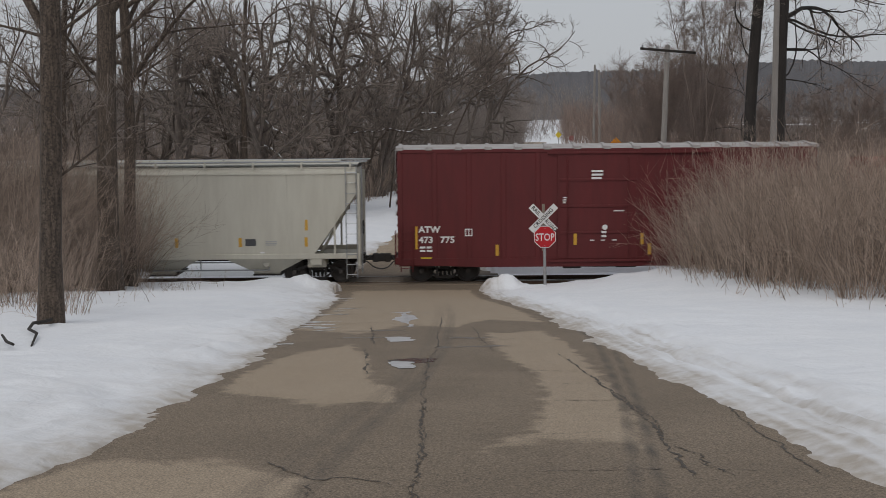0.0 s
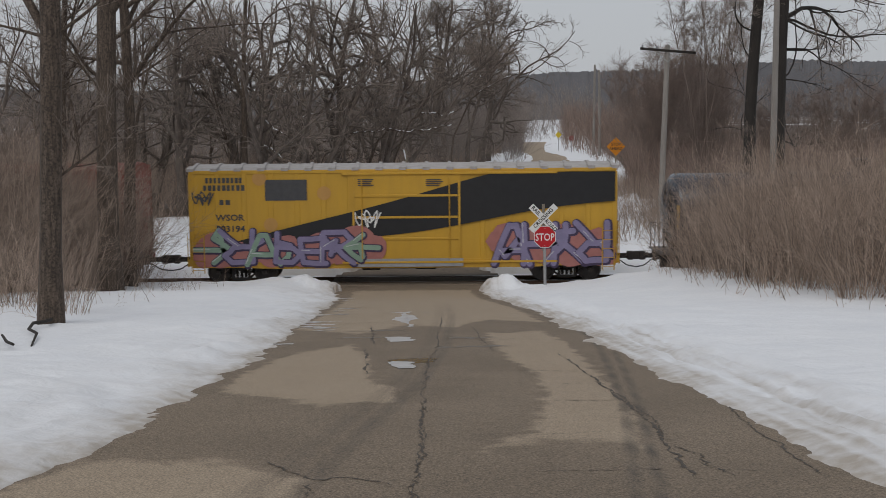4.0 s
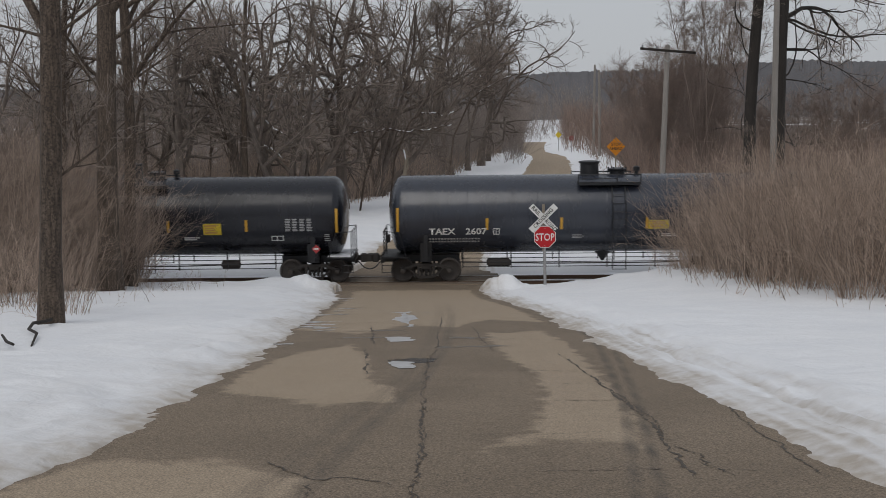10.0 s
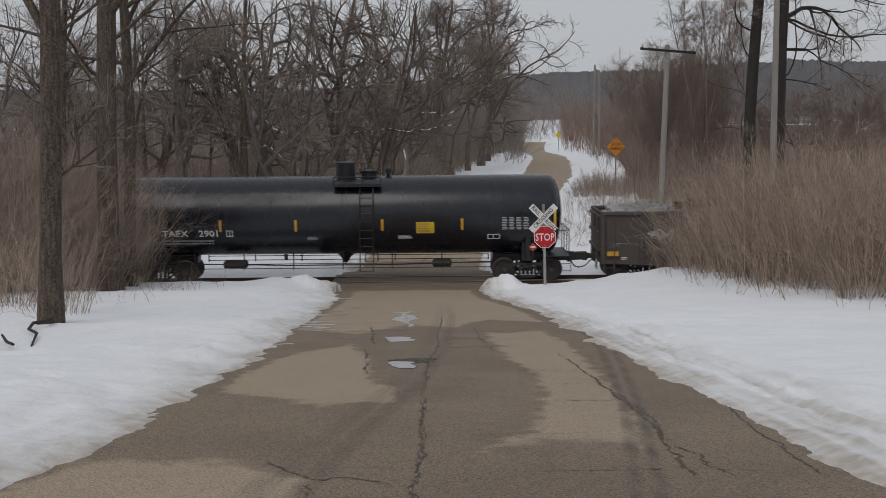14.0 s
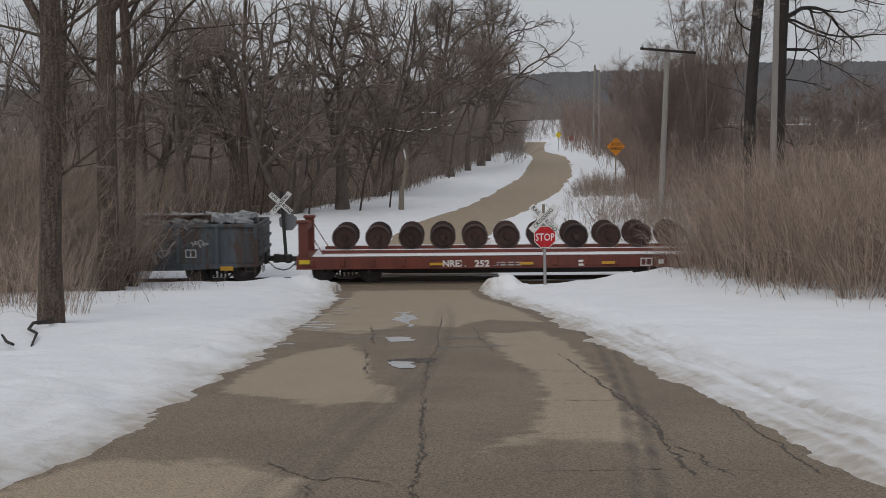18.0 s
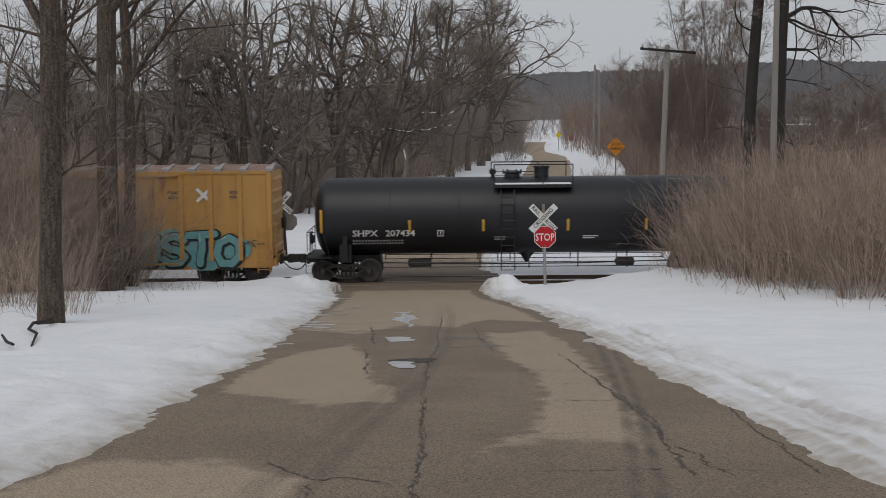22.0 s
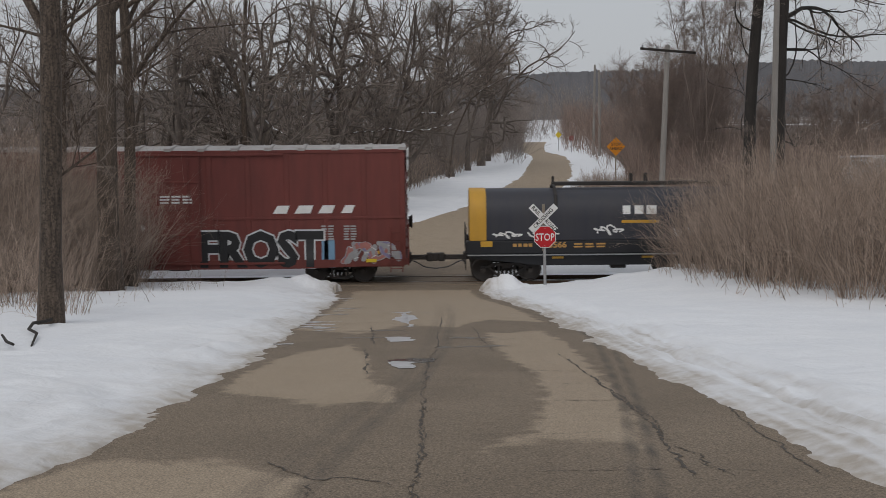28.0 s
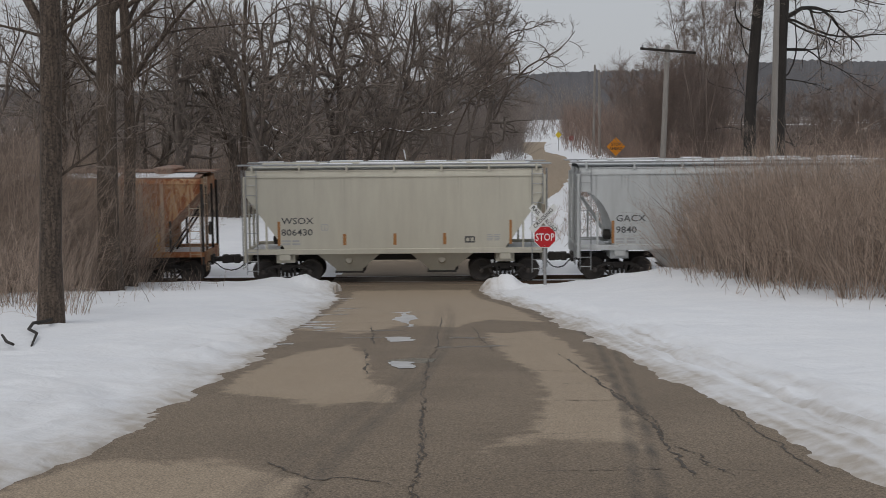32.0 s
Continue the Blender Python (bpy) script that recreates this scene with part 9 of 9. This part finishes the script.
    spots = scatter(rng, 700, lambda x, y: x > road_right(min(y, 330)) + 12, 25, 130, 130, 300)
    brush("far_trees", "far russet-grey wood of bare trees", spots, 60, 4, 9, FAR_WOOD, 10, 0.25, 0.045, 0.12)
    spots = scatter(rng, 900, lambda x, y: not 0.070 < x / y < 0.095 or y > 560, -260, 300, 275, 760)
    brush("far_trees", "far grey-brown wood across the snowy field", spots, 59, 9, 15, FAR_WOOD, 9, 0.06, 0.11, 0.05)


def build_surround():
    """Unseen bare woods, added behind and beside the lane to darken the tanks' reflections."""
    rng = random.Random(77)
    pts = scatter(rng, 420, lambda x, y: True, -75, 75, -75, -16)
    brush("hill_wood", "unseen bare wood added behind the camera to darken reflections", pts, 64, 8, 15, FAR_WOOD, 9, 0.08, 0.08, 0.05)
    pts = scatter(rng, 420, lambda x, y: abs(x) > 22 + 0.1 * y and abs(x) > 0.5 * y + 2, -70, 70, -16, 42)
    brush("hill_wood", "unseen bare wood added beside the verge to darken reflections", pts, 65, 7, 14, FAR_WOOD, 9, 0.08, 0.07, 0.05)


RED_TWIG_STUFF = material("russet_brush", (0.30, 0.215, 0.175), 0.95, second=(0.215, 0.157, 0.128), scale=0.6, amount=0.8, fine=12, fine_amount=0.2, bump=0, island=0.5)


def build_hills():
    """A wooded ridge along the skyline."""
    s = Shape()
    n = 1500
    for i in range(n + 1):
        a = -1.15 + 2.3 * i / n
        r = 950
        x, y = r * math.sin(a), r * math.cos(a)
        h = 29 + 13 * smoothstep(0.14, 0.30, a) + 6 * math.sin(a * 5.1 + 0.6) + 4 * math.sin(a * 13) + 2.0 * noise.noise((a * 60, 0, 0)) + 2.2 * noise.noise((a * 300, 3, 0)) + 1.6 * noise.noise((a * 800, 7, 0))
        s.v += [(x, y, -4), (x * 1.02, y * 1.02, h * 0.5), (x * 1.05, y * 1.05, h), (x * 1.2, y * 1.2, h * 0.9), (x * 1.25, y * 1.25, -4)]
    for i in range(n):
        for k in range(4):
            a = i * 5 + k
            s.f.append((a, a + 5, a + 6, a + 1))
    lone("backdrop", s, HAZED_HILL, "distant hazy wooded ridge under the overcast sky", "hills", kind="structure", smooth=True)


def snowy_bough(x, y, pts, snow, r=0.07):
    """A thin tree bent over, with snow along its level stretch."""
    z = ground_z(x, y)
    rng = random.Random(int(x * 100))
    line = [Vector(pts[0])]
    for k, (a, b) in enumerate(zip(pts[:-1], pts[1:])):
        a, b = Vector(a), Vector(b)
        line += [a.lerp(b, t) + Vector((0, 0, rng.uniform(-0.09, 0.09))) for t in (0.33, 0.67)] + [b]
    n = len(line)
    s = Shape()
    s.smooth = True
    s.tube([(0, 0, -0.3)] + line, [r] + [r * (1 - 0.7 * k / n) for k in range(n)], 6)
    for k in range(2, n, 2):
        q = line[k]
        d = Vector((rng.uniform(-0.2, 0.7), rng.uniform(-0.4, 0.4), rng.uniform(-0.5, 0.8)))
        s.tube([q, q + d * 0.7, q + d * 1.1 + Vector((0.2, 0, 0.3))], [r * 0.4, r * 0.25, r * 0.12], 4)
    ob = lone("bent_tree", s, BARK, "bent thin tree with snow along its bough", "tree", "trees of the woods", at=(x, y, z))
    w = Shape()
    lying = []
    for a, b in zip(line[snow * 3:-1], line[snow * 3 + 1:]):
        lying += [a.lerp(b, k / 4) + Vector((0, -0.02, r * 0.5 + rng.uniform(-0.035, 0.035))) for k in range(4)]
    k = 0
    while k < len(lying) - 3:
        n = rng.randint(3, 8)
        q = lying[k:k + n]
        if len(q) > 2:
            w.tube(q, [0.006] + [rng.uniform(0.012, 0.036) for _ in q[2:]] + [0.006], 5)
        k += n + rng.randint(0, 3)
    part("snow_line", w, SNOW, ob, "snow lying along the bough")


build_hills()
build_woods()
snowy_bough(-5.4, 79.0, [(0.4, 0, 2.2), (1.3, 0, 4.6), (2.0, 0, 5.25), (3.0, 0, 5.05), (4.0, 0, 5.15), (5.2, 0, 5.3), (6.1, 0, 5.5)], 2)
snowy_bough(-8.4, 76.0, [(0.3, 0, 2.0), (-0.5, 0, 4.0), (-1.2, 0, 4.9), (-2.0, 0, 5.3), (-2.6, 0, 5.9)], 1, 0.06)
snowy_bough(-11.4, 76.0, [(0.3, 0, 2.0), (0.0, 0, 3.6), (0.4, 0, 4.3), (1.0, 0, 3.9), (1.6, 0, 3.5)], 1, 0.06)
snowy_bough(0.6, 118.0, [(0.5, 0, 4.0), (2.2, 0, 7.6), (3.6, 0, 8.6), (5.2, 0, 9.4), (6.6, 0, 9.9)], 1, 0.09)
snowy_bough(-9.6, 78.5, [(0.5, 0, 2.4), (1.6, 0, 4.2), (2.8, 0, 4.6), (4.0, 0, 4.95), (5.4, 0, 5.0), (6.2, 0, 5.15)], 2, 0.06)
snowy_bough(-12.6, 80.0, [(0.6, 0, 3.0), (2.0, 0, 5.2), (3.4, 0, 5.9), (5.2, 0, 6.45), (6.0, 0, 6.6)], 2, 0.06)
snowy_bough(-3.6, 82.0, [(0.4, 0, 3.2), (1.4, 0, 5.6), (2.2, 0, 6.35), (3.0, 0, 6.3), (3.9, 0, 6.1), (4.8, 0, 6.6)], 2, 0.06)
build_brush()
build_surround()

# ---- signs and poles ----
SIGN_WHITE = material("sign_white", (0.72, 0.72, 0.70), 0.5, second=(0.6, 0.6, 0.58), scale=3, amount=0.4, fine=30, fine_amount=0.1, bump=0.02)
SIGN_RED = material("sign_red", (0.47, 0.006, 0.012), 0.7, second=(0.40, 0.008, 0.014), scale=3, amount=0.5, fine=30, fine_amount=0.08, bump=0.02)
SIGN_BLACK = material("sign_black", (0.03, 0.03, 0.03), 0.5, fine=30, bump=0.02)
SIGN_BACK = material("sign_back", (0.30, 0.30, 0.31), 0.4, 0.7, second=(0.22, 0.22, 0.23), scale=4, fine=30)
SIGN_ORANGE = material("sign_amber", (0.66, 0.24, 0.012), 0.5, second=(0.55, 0.2, 0.012), scale=3, amount=0.4, fine=30, fine_amount=0.1, bump=0.02)
POST_STEEL = material("post_steel", (0.40, 0.40, 0.40), 0.5, 0.5, second=(0.28, 0.27, 0.26), scale=5, fine=40)
POST_WOOD = material("post_wood", (0.26, 0.22, 0.17), 0.9, second=(0.18, 0.15, 0.12), scale=4, stretch=(1, 1, 0.2), fine=30, fine_amount=0.4, bump=0.4)
POLE_WOOD = material("pole_wood", (0.30, 0.275, 0.25), 0.9, second=(0.17, 0.155, 0.14), scale=4, stretch=(1, 1, 0.15), fine=30, fine_amount=0.4, bump=0.4)


def turned_text(text, size, mat, parent, x, y, z, turn, name="lettering"):
    """Sign lettering centred at x and z, turned in the sign's plane."""
    return lettering(text, size, mat, parent, (x, y, z), "", 0.004, 0, 0.95, None, name, "CENTER", turn)


def crossbuck(x, y, label, stop=True, facing=1, lean=0.0):
    """St Andrew's cross over a stop sign on one post; facing 1 looks at the camera's side."""
    z = 0.04
    t = thing("crossing_sign", label, "road sign", at=(x, y, z))
    s = Shape()
    if facing > 0:
        s.smooth = True
        s.tube([(0.03, 0, -0.5), (0.0, 0, 1.6), (-0.04, 0, 2.4)], 0.055, 12)
        part("post", s, POST_STEEL, t)
        part("upper_post", Shape().box(-0.09, 0.01, -0.03, 0.05, 1.5, 3.15, 0.01), POST_WOOD, t, "pale wooden upper post")
    else:
        s.box(-0.07, 0.07, -0.05, 0.05, -0.4, 3.05, 0.01)
        part("post", s, SIGN_BLACK, t, "dark post")
    cz = 2.66 if facing > 0 else 2.55
    cx = -0.05
    for k, (ang, words) in enumerate(((math.radians(-45), ("RAIL", "ROAD")), (math.radians(45), ("CROSSING",)))):
        off = -0.075 - 0.02 * k
        L, W = 0.62, 0.115
        c, sn = math.cos(ang), math.sin(ang)
        s = Shape()
        ring = [(cx + a * c - b * sn, cz + a * sn + b * c) for a, b in ((-L, -W), (L, -W), (L, W), (-L, W))]
        s.prism(ring, off - 0.004, off + 0.004)
        blade = part("blade", s, SIGN_WHITE, t)
        if len(words) == 1:
            turned_text(words[0], 0.145, SIGN_BLACK, blade, cx + 0.055 * sn, off - 0.007, cz - 0.055 * c, ang)
        else:
            for d, wd in ((-0.37, words[0]), (0.37, words[1])):
                turned_text(wd, 0.145, SIGN_BLACK, blade, cx + d * c + 0.055 * sn, off - 0.007, cz + d * sn - 0.055 * c, ang)
    if stop:
        sx, sz, r = (0.005, 2.0, 0.385) if facing > 0 else (0.19, 1.72, 0.385)
        yy = -0.075 if facing > 0 else 0.08
        oct_ = lambda q: [(sx + q / math.cos(math.pi / 8) * math.cos(math.pi / 8 + math.pi / 4 * k), sz + q / math.cos(math.pi / 8) * math.sin(math.pi / 8 + math.pi / 4 * k)) for k in range(8)]
        plate = part("stop_plate", Shape().prism(oct_(r), yy - 0.003, yy + 0.003), SIGN_WHITE if facing > 0 else SIGN_BACK, t, "octagonal stop sign" if facing > 0 else "bare grey back of a stop sign")
        if facing > 0:
            part("red_face", Shape().prism(oct_(r - 0.022), yy - 0.0065, yy - 0.0035), SIGN_RED, plate)
            lettering("STOP", 0.27, SIGN_WHITE, plate, (sx, yy - 0.0105, sz - 0.135), "white letters", 0.004, 0, 0.76, None, "lettering", "CENTER")
            for dz in (0.3, -0.3):
                part("bolt", Shape().lathe([(yy - 0.016, 0.002), (yy - 0.016, 0.012), (yy - 0.007, 0.014)], "y", 8, (sx, 0, sz + dz)), POST_STEEL, plate)
    t.rotation_euler = (0, radians(lean), 0)
    return t


crossbuck(3.60, 43.0, "white railroad crossbuck above a red stop sign on a steel post", True, 1, 0.0)
crossbuck(-6.85, 53.0, "railroad crossbuck beyond the track with a grey sign back", True, -1, -3.0)


def warning_sign(x, y, half, label):
    z = ground_z(x, y)
    t = thing("warning_sign", label, "road sign", at=(x, y, z))
    part("post", Shape().box(-0.06, 0.06, -0.04, 0.04, -0.4, 3.2, 0.01), POST_WOOD, t)
    cz = 3.15
    s = Shape()
    s.prism([(-half, cz), (0, cz - half), (half, cz), (0, cz + half)], -0.062, -0.055)
    plate = part("plate", s, SIGN_ORANGE, t, "amber diamond plate")
    lettering("STOP", 0.25, SIGN_BLACK, plate, (0, -0.066, cz + 0.08), "black letters", 0.008, 0, 1.0, None, "lettering", "CENTER")
    lettering("AHEAD", 0.25, SIGN_BLACK, plate, (0, -0.066, cz - 0.28), "black letters", 0.008, 0, 1.0, None, "lettering", "CENTER")
    return t


warning_sign(14.9, 105, 0.80, "amber diamond stop-ahead sign on a wooden post")


def far_sign(x, y, name, label, shape, mat, height):
    z = ground_z(x, y)
    t = thing(name, label, "road sign", at=(x, y, z))
    part("post", Shape().box(-0.05, 0.05, -0.05, 0.05, -0.3, height, 0.0), POST_STEEL, t)
    part("plate", Shape().prism([(a, height + b) for a, b in shape], -0.07, -0.055), mat, t)


far_sign(19.2, 202, "curve_sign", "small yellow diamond sign beside the distant lane", [(-0.55, 0), (0, -0.55), (0.55, 0), (0, 0.55)], PLACARD_YELLOW, 2.6)
far_sign(20.3, 192, "stop_sign", "distant dull red sign seen end of the lane", [(0.42 * math.cos(math.pi / 8 + math.pi / 4 * k), 0.42 * math.sin(math.pi / 8 + math.pi / 4 * k)) for k in range(8)], material("faded_sign_red", (0.25, 0.09, 0.08), 0.6), 2.2)
far_sign(11.3, 176, "marker_post", "thin dark marker post in the snowbank", [(-0.06, -0.1), (0.06, -0.1), (0.06, 0.1), (-0.06, 0.1)], SIGN_BLACK, 1.3)


def utility_pole(x, y, height, lean, arm, label):
    z = ground_z(x, y)
    t = thing("utility_pole", label, "utility pole", "utility poles along the lane", at=(x, y, z))
    s = Shape()
    s.smooth = True
    s.tube([(0, 0, -0.5), (lean * 0.5, 0, height * 0.5), (lean, 0, height)], [0.16, 0.14, 0.12] if y < 100 else [0.22, 0.19, 0.15], 12)
    part("pole", s, POLE_WOOD, t)
    if arm:
        za = height - 0.28
        s = Shape()
        m = Matrix.Rotation(radians(arm[1]), 4, "Y") @ Matrix.Rotation(radians(arm[2]), 4, "Z")
        q = Shape().box(-arm[0] / 2, arm[0] / 2, -0.16, -0.04, -0.06, 0.06, 0.01)
        s.v = [tuple(m @ Vector(v) + Vector((lean, 0, za))) for v in q.v]
        s.f = q.f
        bar = part("crossarm", s, DARK_BARK, t, "dark weathered crossarm")
        for k in (-0.46, 0.46, -0.2):
            p = m @ Vector((arm[0] * k, -0.1, 0.06)) + Vector((lean, 0, za))
            part("insulator", Shape().lathe([(0, 0.03), (0.05, 0.05), (0.1, 0.05), (0.14, 0.02)], "z", 8, tuple(p)), SIGN_BACK, bar)
        for k in (-1, 1):
            p = m @ Vector((arm[0] * 0.22 * k, -0.05, -0.05)) + Vector((lean, 0, za))
            part("brace", Shape().tube([tuple(p), (lean * 0.95, -0.12, za - 0.55)], 0.02, 5), POST_STEEL, t)
    return t


utility_pole(10.9, 61, 9.08, 0.28, (2.75, 5.0, 0), "leaning wooden utility pole with a tilted crossarm")
utility_pole(22.0, 178, 13.0, 0.15, None, "weathered wooden utility pole beside the far lane")
utility_pole(15.0, 55.5, 12.6, 0.05, None, "grey wooden utility pole between two dark trees")
utility_pole(22.5, 175, 12.2, -0.1, None, "distant wooden utility pole")

# snag with a split top and snow-laden boughs at the wood's edge
s = Shape()
s.smooth = True
x, y = -2.75, 80.5
z = ground_z(x, y)
s.tube([(0, 0, -0.3), (0.05, 0, 1.2), (0.25, 0, 2.2), (0.35, 0, 3.3), (0.42, 0, 3.9)], [0.2, 0.16, 0.12, 0.09, 0.03], 8)
s.tube([(0.25, 0, 2.2), (0.5, 0, 2.9), (0.48, 0, 3.4)], [0.08, 0.06, 0.03], 6)
snag = lone("dead_snag", s, POST_WOOD, "broken dead trunk with a split snowy top", "dead tree", at=(x, y, z))
part("snow_cap", Shape().tube([(0.36, -0.1, 3.3), (0.30, -0.1, 3.6), (0.22, -0.1, 3.95)], [0.03, 0.06, 0.04], 6), SNOW, snag)


def bent_branch(x, y, pts, r, label):
    z = ground_z(x, y)
    s = Shape()
    s.smooth = True
    s.tube([(a, b, c) for a, b, c in pts], [r, r * 1.15, r, r * 0.9, r * 0.75, r * 0.5][:len(pts)], 7)
    lone("fallen_branch", s, DARK_BARK, label, "branch", "fallen branches", at=(x, y, z))


bent_branch(-7.51, 22.05, [(-0.08, 1.59, -0.072), (0.08, 0.4, 0.057), (0.0, 0.0, 0.1), (0.49, -1.67, 0.28), (0.97, -2.7, 0.392), (1.32, -4.0, 0.432)], 0.03, "crooked fallen branch lying on the snow")
bent_branch(-6.37, 17.53, [(-0.55, 1.34, -0.045), (0.0, 0.0, 0.1), (0.28, -0.52, 0.157)], 0.02, "short broken branch stuck in the snow")


# ---- movement ----
def travelled(t):
    """Metres that the train has gone by t; it gathers speed slowly."""
    return 10.90 * t + 0.0223 * t * t


def motions():
    times = [i * 1.0 for i in range(33)]
    for car, x0 in TRAIN:
        walk(car, [(t, pose(x0 - travelled(t), TRACK_Y, 0)) for t in times])
    for load, i in LOADS:
        a = load.location.copy()
        walk(load, [(t, pose(PLACES[i] - travelled(t) + a.x, TRACK_Y + a.y, a.z)) for t in times])
    # each wheelset rolls while it is near the crossing
    starts = {car: x0 for car, x0 in TRAIN}
    for wheel, car in WHEELS:
        a = wheel.location.copy()
        x = starts[car] + wheel.parent.location.x + a.x
        near = [k / FPS for k in range(32 * FPS + 1) if -16 < x - travelled(k / FPS) < 13]
        rows = [(t, pose(a.x, a.y, a.z, 0, -math.degrees(travelled(t) / AXLE_Z) % 360, 0)) for t in near]
        if not rows:
            rows = [(0.0, pose(a.x, a.y, a.z))]
        if rows[0][0] > 0:
            rows.insert(0, (0.0, rows[0][1]))
        if rows[-1][0] < 32:
            rows.append((32.0, rows[-1][1]))
        walk(wheel, rows)


motions()
